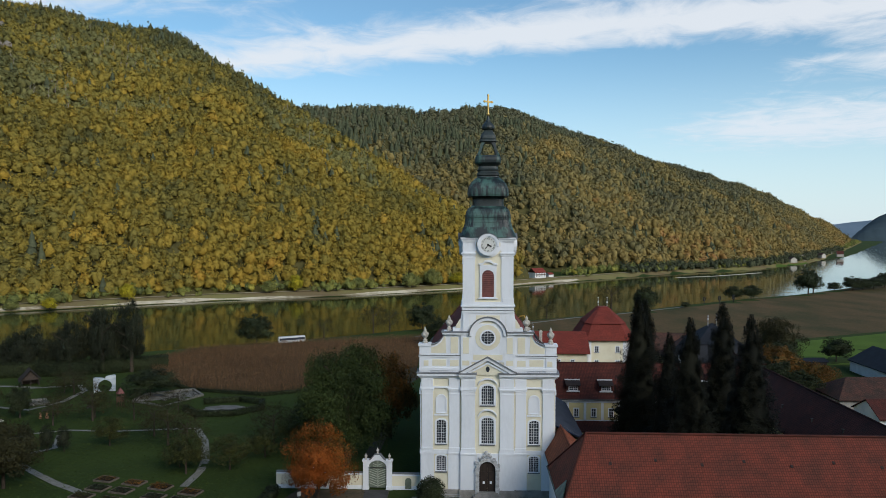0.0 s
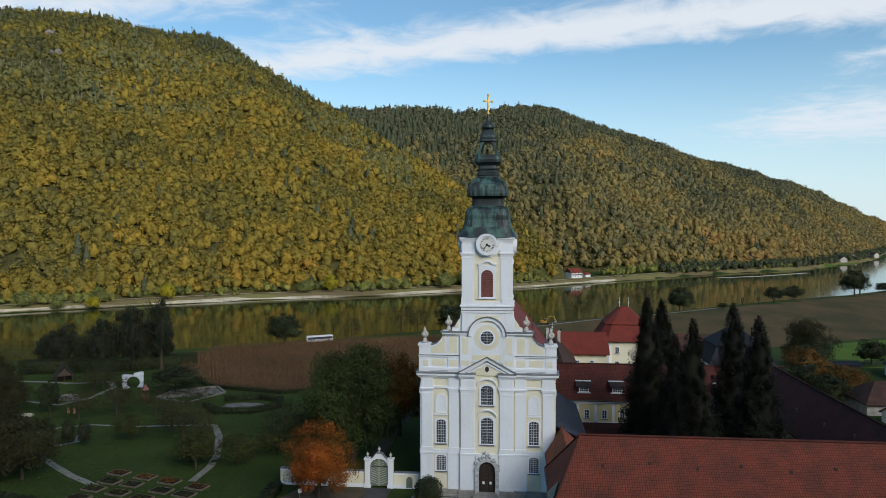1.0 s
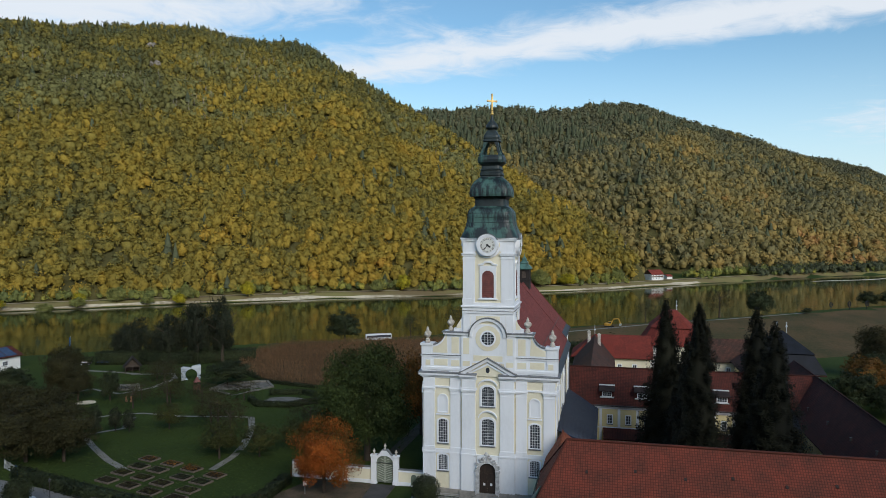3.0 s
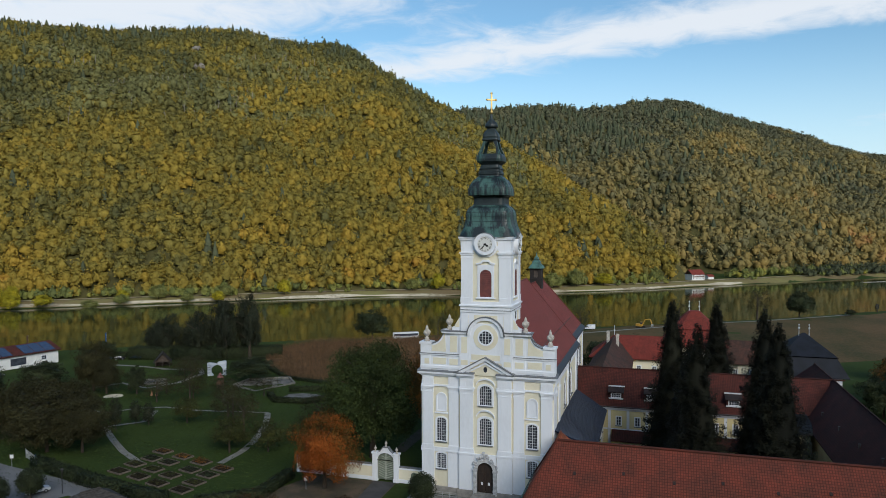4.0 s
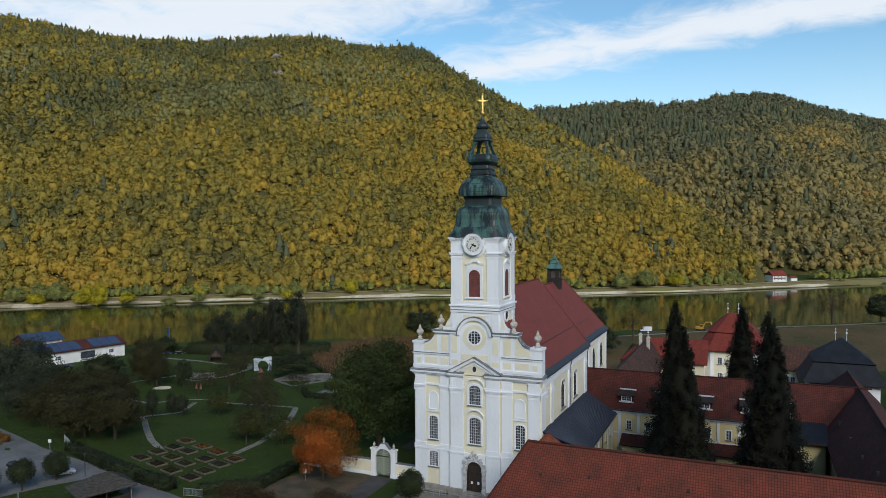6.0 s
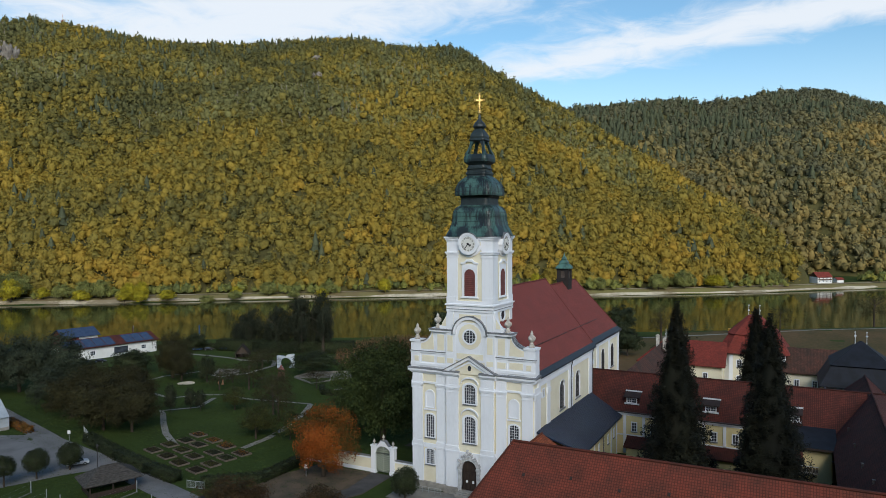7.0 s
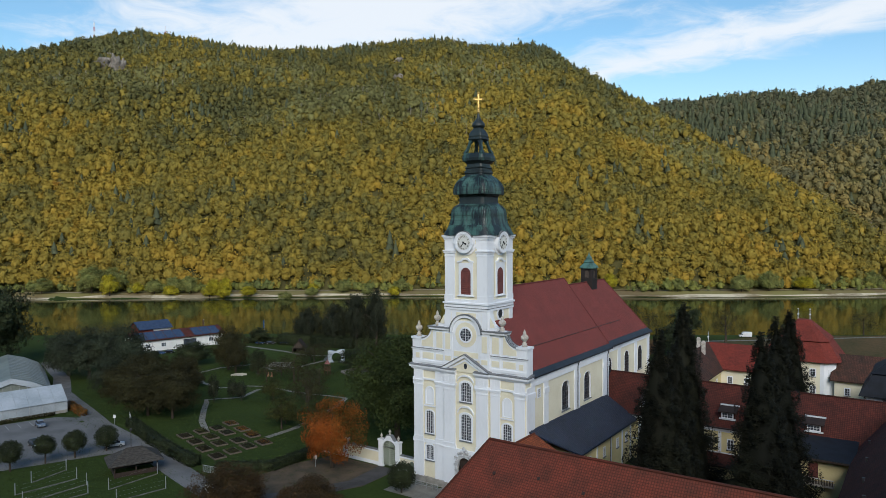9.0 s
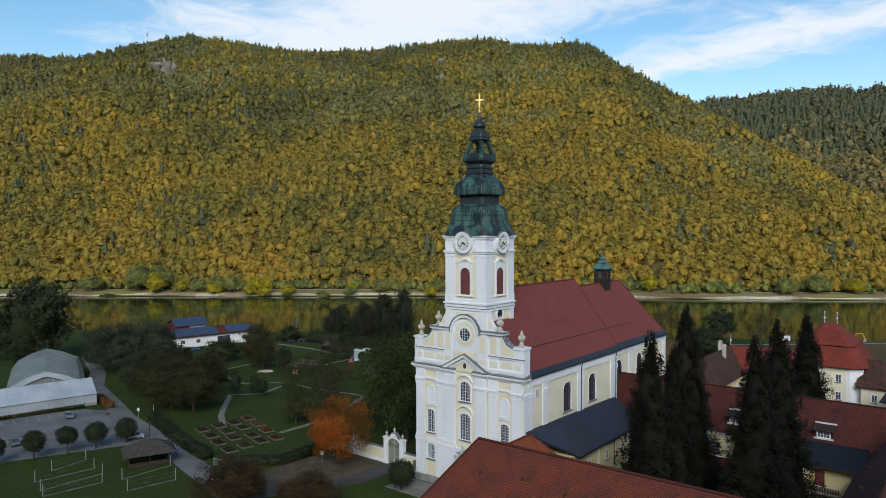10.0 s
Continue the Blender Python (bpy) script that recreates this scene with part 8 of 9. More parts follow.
def raised_beds():
    wood = mat("grey_weathered_boards", (0.16, 0.13, 0.10), (0.09, 0.075, 0.06), 0.9, 2.0, 9.0, 0.3)
    soil = mat("dark_garden_soil", (0.035, 0.024, 0.016), (0.022, 0.016, 0.011), 0.95, 1.0, 6.0, 0.5)
    g = random.Random(8)
    pts = [(-72.5, 121.7), (-72.4, 126.2), (-71.5, 130.2), (-72.4, 134.9), (-66.3, 120.1), (-66.5, 124.6), (-66.3, 129.1), (-65.8, 133.2), (-60.2, 118.1), (-60.8, 122.6), (-58.9, 126.5), (-59.7, 131.2), (-53.5, 116.5), (-53.6, 120.6), (-53.6, 125.0), (-52.9, 128.9)]
    plants = [LEAF_BROWN, LEAF_LIGHT, LEAF_DARK, LEAF_RUST]
    for k, (x, y) in enumerate(pts):
        b = thing("raised_bed", "raised garden bed of weathered boards with autumn plants", "garden bed", (x, y, float(ground_z(x, y))), -14, group="raised garden beds")
        L_, W = 2.0, 1.35
        for i, (x0, x1, y0, y1) in enumerate(((-L_, L_, -W, -W + 0.16), (-L_, L_, W - 0.16, W), (-L_, -L_ + 0.16, -W + 0.16, W - 0.16), (L_ - 0.16, L_, -W + 0.16, W - 0.16))):
            part("board", boxes((x0, x1, y0, y1, -0.2, 0.34)), wood, b)
        part("soil", boxes((-L_ + 0.16, L_ - 0.16, -W + 0.16, W - 0.16, -0.2, 0.26)), soil, b)
        gg = np.random.default_rng(k)
        n = 150 + 90 * (k % 3)
        P = np.stack([gg.uniform(-1.7, 1.7, n), gg.uniform(-1.1, 1.1, n), 0.30 + gg.uniform(0, 0.7, n) * (0.35 + 0.65 * ((k * 5) % 7) / 6)], 1)
        v, f = leaf_quads(P, np.tile([0, 0, 1.0], (n, 1)), 0.16, gg)
        pl = new("planting", raw_mesh("planting", v, f, plants[k % 4]))
        pl.parent = b
        pl["label"] = "low vegetable and flower plants"
        pl["kind"] = "stuff"


raised_beds()


def gate_and_wall():
    g = thing("garden_gate", "white arched gateway with green-white gates and stone vases", "gate", (-17.9, 132.0, 0.0))
    z0 = -0.2
    part("pier", boxes((-2.75, -1.75, 0, 1.0, z0, 5.2), (-2.9, -1.6, -0.12, 1.12, 5.2, 5.5), (-2.85, -1.65, -0.08, 1.08, z0, 0.5)), WHITE, g)
    part("pier", boxes((1.75, 2.75, 0, 1.0, z0, 5.2), (1.6, 2.9, -0.12, 1.12, 5.2, 5.5), (1.65, 2.85, -0.08, 1.08, z0, 0.5)), WHITE, g)
    bm = bmesh.new()
    outer = [(-1.75, 4.0), (-1.75, 5.2), (-1.1, 5.7), (-0.5, 6.5), (0.5, 6.5), (1.1, 5.7), (1.75, 5.2), (1.75, 4.0)]
    inner = arc(0, 4.0, 1.74, 180, 0, 7, 1.45)
    ring_slab(bm, outer, inner, "y", 0.15, 0.85)
    part("arch", bm, WHITE, g)
    bm = bmesh.new()
    slab(bm, [(-1.9, 5.25), (-1.15, 5.85), (-0.55, 6.62), (0.55, 6.62), (1.15, 5.85), (1.9, 5.25), (1.15, 5.7), (0.5, 6.5), (-0.5, 6.5), (-1.15, 5.7)], "y", 0.05, 0.95)
    part("arch_cover", bm, LEDGE, g)
    leaf = mat("green_white_gate_boards", (0.42, 0.45, 0.38), (0.30, 0.33, 0.27), 0.7, 2.0, 9.0, 0.1)
    for s in (-1, 1):
        bm = bmesh.new()
        pts = [(0.03 * s, 0.1), (1.72 * s, 0.1)] + arc(0, 4.0, 1.7, 0 if s > 0 else 180, 90, 6, 1.4)
        slab(bm, pts, "y", 0.42, 0.5)
        d = part("gate_leaf", bm, GATE_GREEN, g, "grey-green panelled gate leaf")
        bm = bmesh.new()
        for k in range(10):
            z = 0.35 + 0.45 * k
            slab(bm, [(0.12 * s, z), (0.12 * s, z + 0.14), (1.6 * s, z + 0.7), (1.6 * s, z + 0.56)] if z < 3.6 else [(0.12 * s, z), (0.12 * s, z + 0.14), (0.9 * s, z + 0.4), (0.9 * s, z + 0.28)], "y", 0.37, 0.42)
        box(bm, min(0.03 * s, 0.13 * s), max(0.03 * s, 0.13 * s), 0.36, 0.42, 0.1, 5.3)
        split("slat", bm, leaf, d)
    for x, z in ((-2.25, 5.5), (2.25, 5.5), (0, 6.6)):
        v = hang("vase", cached("vase_s", lambda: vase_mesh(2.9)), g, (x, 0.5, z))
        v.scale = (0.42, 0.42, 0.42)
    def wall(x0, x1, h, name="garden_wall"):
        w = thing(name, "low white and yellow garden wall with a capped top", "wall", ((x0 + x1) / 2, 132.3, 0.0))
        L_ = (x1 - x0) / 2
        part("wall", boxes((-L_, L_, 0, 0.5, -0.4, h)), YELLOW, w)
        part("coping", boxes((-L_, L_, -0.12, 0.62, h, h + 0.16)), LEDGE, w)
        part("band", boxes((-L_, L_, -0.06, 0.5, h - 0.35, h - 0.02), (-L_, L_, -0.06, 0.5, -0.4, 0.5)), WHITE, w)
        return w
    w = wall(-15.1, -9.7, 2.8)
    bm = bmesh.new()
    slab(bm, arched(0.4, 1.2, 0, 2.1, 0.6), "y", -0.1, 0.0)
    part("door", bm, GATE_GREEN, w, "small arched grey-green garden door")
    wall(-29.5, -20.7, 2.9), wall(-37.5, -30.7, 2.9)
    p = thing("wall_pier", "white wall pier with a moulded cap", "pier", (-30.1, 132.2, 0.0))
    part("pier", boxes((-0.6, 0.6, 0, 0.9, -0.4, 3.6), (-0.75, 0.75, -0.12, 1.02, 3.6, 3.85)), WHITE, p)


GATE_GREEN = mat("grey_green_paint", (0.16, 0.19, 0.14), (0.11, 0.13, 0.10), 0.6, 1.0, 9.0, 0.05)
gate_and_wall()
# ---------------------------------------------------------------- outlying buildings and small things
GREY_WOOD = mat("silver_grey_shingles", (0.085, 0.078, 0.070), (0.048, 0.044, 0.040), 0.9, 1.5, 9.0, 0.4, stretch=(1, 1, 3))
SOLAR = mat("blue_solar_glass", (0.045, 0.065, 0.115), (0.030, 0.045, 0.085), 0.2, 1.0, 6.0, 0.0)
FOIL = mat("milky_greenhouse_film", (0.42, 0.46, 0.50), (0.30, 0.34, 0.37), 0.35, 0.2, 2.0, 0.05)
FOIL_DIM = mat("dusty_greenhouse_film", (0.22, 0.24, 0.21), (0.15, 0.17, 0.15), 0.45, 0.15, 2.0, 0.05)
PLASTER = mat("white_house_render", (0.74, 0.74, 0.72), (0.64, 0.64, 0.62), 0.85, 0.4, 4.0, 0.05)
TIMBER = mat("brown_timber", (0.10, 0.055, 0.030), (0.06, 0.034, 0.02), 0.8, 1.0, 8.0, 0.2)
TYRE = mat("black_rubber", (0.015, 0.015, 0.016), (0.025, 0.025, 0.025), 0.8, 2.0, 9.0, 0.0)
ROCKERY = mat("mossy_boulders", (0.20, 0.19, 0.17), (0.085, 0.085, 0.07), 0.95, 0.5, 4.0, 0.5)
STEEL = mat("pale_galvanised_steel", (0.45, 0.47, 0.48), (0.34, 0.36, 0.37), 0.45, 2.0, 9.0, 0.0, metal=0.4)


def house(name, label, x, y, turn, L_, W, ze, zr, wall_m, roof_m, z0=None, along="x", hips=(None, None), windows=True, upper=None):
    z0 = float(ground_z(x, y)) if z0 is None else z0
    h = thing(name, label, "house", (x, y, z0), turn)
    part("wall", boxes((-L_ / 2, L_ / 2, -W / 2, W / 2, -1.0, ze)), wall_m, h)
    roof("roof", hip_planes(-L_ / 2 - 0.5, L_ / 2 + 0.5, -W / 2 - 0.6, W / 2 + 0.6, ze - 0.2, zr, along, *hips), roof_m, h)
    if hips[0] is None and along == "x":
        bm = bmesh.new()
        for s in (-1, 1):
            slab(bm, [(-W / 2, ze), (W / 2, ze), (0, zr - 0.35)], "x", s * L_ / 2 - 0.12, s * L_ / 2 + 0.0)
        split("gable", bm, upper or wall_m, h)
    if windows:
        n = max(2, int(L_ / 3.4))
        for k in range(n):
            xx = -L_ / 2 + L_ * (k + 0.5) / n
            for zz in ([1.0, 3.8] if ze > 5 else [1.1]):
                window(h, (xx, -W / 2, zz), 0, 1.1, 1.3, 2, 2, None, 0.12, deep=-0.02, proud=0.08, sill=False)
        for zz in ([1.0, 3.8] if ze > 5 else [1.1]):
            for yy in (-W / 4, W / 4):
                window(h, (L_ / 2, yy, zz), 90, 1.1, 1.3, 2, 2, None, 0.12, deep=-0.02, proud=0.08, sill=False)
    return h


def villa():
    v = thing("riverside_hall", "long low white hall with solar panels on its roof", "building", (-212.8, 213.8, -4.4), -12.7)
    part("wall", boxes((-7, 7, -20, 20, -1, 4.6)), PLASTER, v)
    roof("roof", hip_planes(-8, 8, -20.8, 20.8, 4.6, 7.6, "y"), DARK_TILES, v, "low dark roof")
    for k in range(9):
        y = -19 + 4.2 * k
        if k in (5,):
            continue
        bm = bmesh.new()
        slab(bm, [(7.6, 4.86), (0.9, 7.38), (0.9, 7.45), (7.6, 4.95)], "y", y, y + 3.9)
        part("solar_panel", bm, SOLAR, v, "blue solar panel")
    for y in (-15, -8, 14):
        window(v, (7, y, 1.3), 90, 2.0, 1.6, 3, 2, None, 0.1, deep=-0.02, proud=0.08, sill=False)
    part("window", boxes((6.95, 7.08, 1, 7, 0.6, 3.4)), GLASS, v, "wide dark window front")
    r = thing("red_house", "white two-storey house with red upper storey and solar roof", "house", (-231.8, 213.5, -4.5), -12.7)
    part("wall", boxes((-6, 6, -7, 7, -1, 7.2)), PLASTER, r)
    part("upper_wall", boxes((5.9, 6.15, -7.1, -1, 3.6, 7.3)), RED_TILES, r, "red clad upper wall")
    part("upper_wall", boxes((-6, 6.14, -7.25, -7.0, 3.6, 7.3)), RED_TILES, r, "red clad upper wall")
    bm = bmesh.new()
    slab(bm, [(-6.2, 7.2), (6.2, 7.2), (0, 9.9)], "y", -7.2, 7.0)
    part("gable", bm, RED_TILES, r, "red clad gables")
    roof("roof", hip_planes(-7, 7, -8, 8, 7.1, 10.2, "y"), SOLAR, r, "blue solar panel roof")
    for y in (1.5, 4.5):
        for z in (1.4, 4.4):
            window(r, (6, y, z), 90, 1.1, 1.4, 2, 2, None, 0.12, deep=-0.02, proud=0.08, sill=False)
    y = thing("yellow_shed", "low shed with a yellow roof beside the hall", "shed", (-226, 226, -4.6))
    part("wall", boxes((-4, 4, -6, 6, -1, 3.4)), PLASTER, y)
    part("roof", boxes((-4.6, 4.6, -6.6, 6.6, 3.4, 3.8)), mat("yellow_sheet", (0.45, 0.38, 0.10), (0.35, 0.3, 0.08), 0.6), y)


villa()


def greenhouses():
    g = thing("greenhouse", "long greenhouse with milky film roof and glazed walls", "greenhouse", (-130.5, 67.0, -0.6), 79)
    # local x runs along the front towards the car park, local +y to its back
    Lg = 52.0
    n = 17
    for k in range(n):
        x0 = Lg * k / n
        part("wall_panel", boxes((x0 + 0.05, x0 + Lg / n - 0.05, -0.05, 0.03, 0.7, 3.2)), FOIL, g, "milky glazed wall panel" if k == 0 else "")
        part("post", boxes((x0 - 0.06, x0 + 0.06, -0.12, 0.12, -0.4, 3.3)), STEEL, g)
    part("base_wall", boxes((0, Lg, -0.1, 0.1, -0.5, 0.7)), STONE, g)
    roof("roof", [[(-0.3, -0.35, 3.2), (Lg, -0.35, 3.2), (Lg, 5.2, 6.9), (-0.3, 5.2, 6.9)], [(-0.3, 10.6, 3.2), (Lg, 10.6, 3.2), (Lg, 5.2, 6.9), (-0.3, 5.2, 6.9)]], FOIL, g, "milky film roof", 0.08)
    bm = bmesh.new()
    slab(bm, [(0, 0), (10.2, 0), (10.2, 3.2), (5.2, 6.8), (0, 3.2)], "x", Lg - 0.05, Lg + 0.05)
    part("end_wall", bm, FOIL, g)
    bm = bmesh.new()
    for k in range(n + 1):
        x0 = Lg * k / n
        tube(bm, (x0, -0.3, 3.27), (x0, 5.2, 6.95), 0.035, n=4)
    part("glazing_ribs", bm, STEEL, g)
    t = thing("greenhouse", "tall foil greenhouse with a peaked vaulted roof", "greenhouse", (-142.0, 113.0, -1.9), -22)
    prof = [(-11, 0), (-10.8, 2.6), (-9.0, 5.2), (-5.0, 7.3), (0, 8.8), (5.0, 7.3), (9.0, 5.2), (10.8, 2.6), (11, 0)]
    bm = bmesh.new()
    for (a, za), (b, zb) in zip(prof, prof[1:]):
        vs = [bm.verts.new(p) for p in ((0.0, a, za), (-46.0, a, za), (-46.0, b, zb), (0.0, b, zb))]
        bm.faces.new(vs)
        vs = [bm.verts.new(p) for p in ((0.0, a * 0.985, za * 0.985), (-46.0, a * 0.985, za * 0.985), (-46.0, b * 0.985, zb * 0.985), (0.0, b * 0.985, zb * 0.985))]
        bm.faces.new(vs)
    part("vault", bm, FOIL_DIM, t, "dusty film vault")
    bm = bmesh.new()
    slab(bm, prof, "x", -0.5, -0.4)
    part("end_wall", bm, FOIL_DIM, t, "dull film end wall")
    bm = bmesh.new()
    for k in range(-10, 11, 2):
        zt = float(np.interp(k, [p[0] for p in prof], [p[1] for p in prof]))
        box(bm, -0.4, -0.3, k - 0.06, k + 0.06, 0, zt)
    for z in (2.0, 4.0):
        box(bm, -0.38, -0.32, -10 + z, 10 - z, z - 0.06, z + 0.06)
    part("frame_bars", bm, STEEL, t)
    for j in range(1, 16):
        bm = bmesh.new()
        for (a, za), (b, zb) in zip(prof[4:], prof[5:]):
            tube(bm, (-3.0 * j, a * 1.005, za * 1.005), (-3.0 * j, b * 1.005, zb * 1.005), 0.05, n=4)
        part("hoop", bm, STEEL, t)
    bm = bmesh.new()
    top = [(y, z) for y, z in prof[1:-1]]
    slab(bm, top + [(y * 0.9, z - 1.5) for y, z in top[::-1]], "x", -0.3, 0.2)
    part("front_hood", bm, FOIL, t, "pale film hood over the front")


greenhouses()


def pavilion():
    p = thing("timber_pavilion", "open dark timber shelter with a grey shingle hip roof", "pavilion", (-60.2, 101.2, -0.2), 67)
    for x in (-4.0, 0, 4.0):
        for y in (-2.8, 2.8):
            part("post", boxes((x - 0.13, x + 0.13, y - 0.13, y + 0.13, -0.3, 2.9)), DARK_WOOD, p)
    for y in (-2.8, 2.8):
        part("parapet", boxes((-4.0, 4.0, y - 0.06, y + 0.06, 0.1, 1.0)), DARK_WOOD, p)
    part("parapet", boxes((-4.06, -3.94, -2.8, 2.8, 0.1, 1.0)), DARK_WOOD, p)
    roof("roof", hip_planes(-5.2, 5.2, -3.9, 3.9, 2.7, 4.9, "x", 3.6, 3.6), GREY_WOOD, p, "silver-grey shingle roof", 0.16)
    bm = bmesh.new()
    for k in range(1, 9):
        t = k / 9
        for s in (-1, 1):
            y, z = s * (3.9 - 3.9 * t), 2.7 + 2.2 * t
            box(bm, -5.2 + 3.6 * t, 5.2 - 3.6 * t, y - 0.04, y + 0.04, z - 0.02, z + 0.07)
    split("shingle_course", bm, GREY_WOOD, p)
    ridge(p, (-1.6, 0, 4.93), (1.6, 0, 4.93), GREY_WOOD, 0.12)


pavilion()


def car(x, y, turn, paint, label):
    c = thing("car", label, "car", (x, y, float(ground_z(x, y)) + 0.05), turn, group="parked cars")
    bm = bmesh.new()
    slab(bm, [(-2.15, 0.35), (2.15, 0.35), (2.2, 0.62), (2.05, 0.86), (1.1, 0.98), (-1.6, 1.02), (-2.15, 0.9)], "y", -0.86, 0.86)
    bmesh.ops.bevel(bm, geom=bm.edges[:], offset=0.07, segments=2, affect="EDGES")
    part("body", bm, paint, c)
    bm = bmesh.new()
    lo = [(1.15, 0.97), (-1.7, 0.99)]
    v0 = [bm.verts.new(p) for p in ((1.2, -0.76, 0.95), (-1.85, -0.76, 0.98), (-1.85, 0.76, 0.98), (1.2, 0.76, 0.95))]
    v1 = [bm.verts.new(p) for p in ((0.45, -0.62, 1.42), (-1.35, -0.62, 1.44), (-1.35, 0.62, 1.44), (0.45, 0.62, 1.42))]
    for i in range(4):
        j = (i + 1) % 4
        bm.faces.new((v0[i], v0[j], v1[j], v1[i]))
    bm.faces.new(v1), bm.faces.new(v0[::-1])
    bmesh.ops.recalc_face_normals(bm, faces=bm.faces)
    part("windows", bm, GLASS, c, "dark glazed cabin")
    part("roof", boxes((-1.36, 0.46, -0.63, 0.63, 1.425, 1.48)), paint, c)
    for xx in (-1.35, 1.35):
        for s in (-1, 1):
            bm = bmesh.new()
            bmesh.ops.create_cone(bm, cap_ends=True, segments=14, radius1=0.33, radius2=0.33, depth=0.22, matrix=Matrix.Translation((xx, 0.8 * s, 0.33)) @ Matrix.Rotation(math.pi / 2, 4, "X"))
            w = part("wheel", bm, TYRE, c)
            bm = bmesh.new()
            bmesh.ops.create_cone(bm, cap_ends=True, segments=12, radius1=0.19, radius2=0.17, depth=0.04, matrix=Matrix.Translation((xx, 0.92 * s, 0.33)) @ Matrix.Rotation(math.pi / 2, 4, "X"))
            part("rim", bm, STEEL, w)
    for s in (-1, 1):
        part("headlight", boxes((2.08, 2.2, 0.45 * s - 0.18, 0.45 * s + 0.18, 0.62, 0.76)), STEEL, c)
    return c


PAINT = {k: mat(k + "_car_paint", c, tuple(v * 0.85 for v in c), 0.25, 0.5, 4.0, 0.0) for k, c in (("silver_blue", (0.16, 0.20, 0.26)), ("white", (0.65, 0.66, 0.68)), ("black", (0.015, 0.016, 0.018)), ("grey", (0.12, 0.125, 0.13)), ("blue", (0.04, 0.09, 0.20)))}
for x, y, t, k in ((-110.5, 106.2, -15, "silver_blue"), (-78.8, 107.6, 60, "white"), (-91.5, 106.0, -15, "black"), (-94.6, 97.5, -10, "black"), (-96.0, 88.0, -10, "grey"), (-97.5, 79.0, -10, "grey"),
                   (-200, 193, 20, "grey"), (-199, 197, 20, "blue"), (-198, 201, 20, "black"), (-186, 241, 30, "blue"), (-181, 243, 30, "black"), (-176, 247, 30, "blue"), (-214, 150, 30, "grey"), (-218, 153, 30, "white")):
    car(x, y, t, PAINT[k], {"silver_blue": "silver-blue estate car parked on the asphalt", "white": "white car standing parked", "black": "black car parked on the asphalt", "grey": "dark grey car parked in a row", "blue": "blue car parked in a row"}[k])


def van(x, y, turn):
    """Boxy white delivery van: cargo box, sloped cab with windscreen, wheels."""
    v = thing("van", "white box van parked by the riverside lane", "van", (x, y, float(ground_z(x, y)) + 0.05), turn)
    bm = boxes((-2.9, 1.2, -1.05, 1.05, 0.5, 2.75))
    bmesh.ops.bevel(bm, geom=bm.edges[:], offset=0.06, segments=2, affect="EDGES")
    part("body", bm, PAINT["white"], v)
    bm = bmesh.new()
    slab(bm, [(1.2, 0.45), (2.9, 0.45), (2.95, 1.15), (2.5, 1.3), (1.75, 2.2), (1.2, 2.25)], "y", -0.98, 0.98)
    part("cab", bm, PAINT["white"], v)
    bm = bmesh.new()
    slab(bm, [(2.52, 1.34), (2.58, 1.36), (1.86, 2.2), (1.80, 2.18)], "y", -0.85, 0.85)
    part("windscreen", bm, GLASS, v)
    for s in (-1, 1):
        part("side_window", boxes((1.4, 2.2, 0.98 * s - 0.02, 0.98 * s + 0.02, 1.35, 1.85)), GLASS, v)
        for xx in (-1.9, 1.95):
            bm = bmesh.new()
            bmesh.ops.create_cone(bm, cap_ends=True, segments=14, radius1=0.36, radius2=0.36, depth=0.24, matrix=Matrix.Translation((xx, 0.9 * s, 0.36)) @ Matrix.Rotation(math.pi / 2, 4, "X"))
            part("wheel", bm, TYRE, v)


van(-1.5, 390, 205)


def bus():
    b = thing("coach", "long white coach standing on the riverside lane", "bus", (-87, 333, -6.0), 30)
    bm = boxes((-6.5, 6.5, -1.25, 1.25, 0.4, 3.3))
    bmesh.ops.bevel(bm, geom=bm.edges[:], offset=0.25, segments=2, affect="EDGES")
    part("body", bm, PAINT["white"], b)
    for s in (-1, 1):
        part("window", boxes((-6.0, 6.2, min(1.2 * s, 1.28 * s), max(1.2 * s, 1.28 * s), 1.6, 2.7)), GLASS, b, "dark window band")
    for x in (-4.0, 4.2):
        for s in (-1, 1):
            bm = bmesh.new()
            bmesh.ops.create_cone(bm, cap_ends=True, segments=14, radius1=0.5, radius2=0.5, depth=0.3, matrix=Matrix.Translation((x, 1.1 * s, 0.5)) @ Matrix.Rotation(math.pi / 2, 4, "X"))
            part("wheel", bm, TYRE, b)


bus()


HUT_ROOF = mat("weathered_dark_board_roof", (0.055, 0.045, 0.040), (0.032, 0.027, 0.025), 0.9, 1.5, 9.0, 0.4)
HUT_BOARD = mat("grey_brown_gable_boards", (0.085, 0.062, 0.048), (0.050, 0.038, 0.030), 0.85, 1.5, 9.0, 0.3)
FIGURE_WOOD = mat("orange_brown_wood", (0.34, 0.17, 0.09), (0.22, 0.11, 0.06), 0.8, 2.0, 9.0, 0.2)


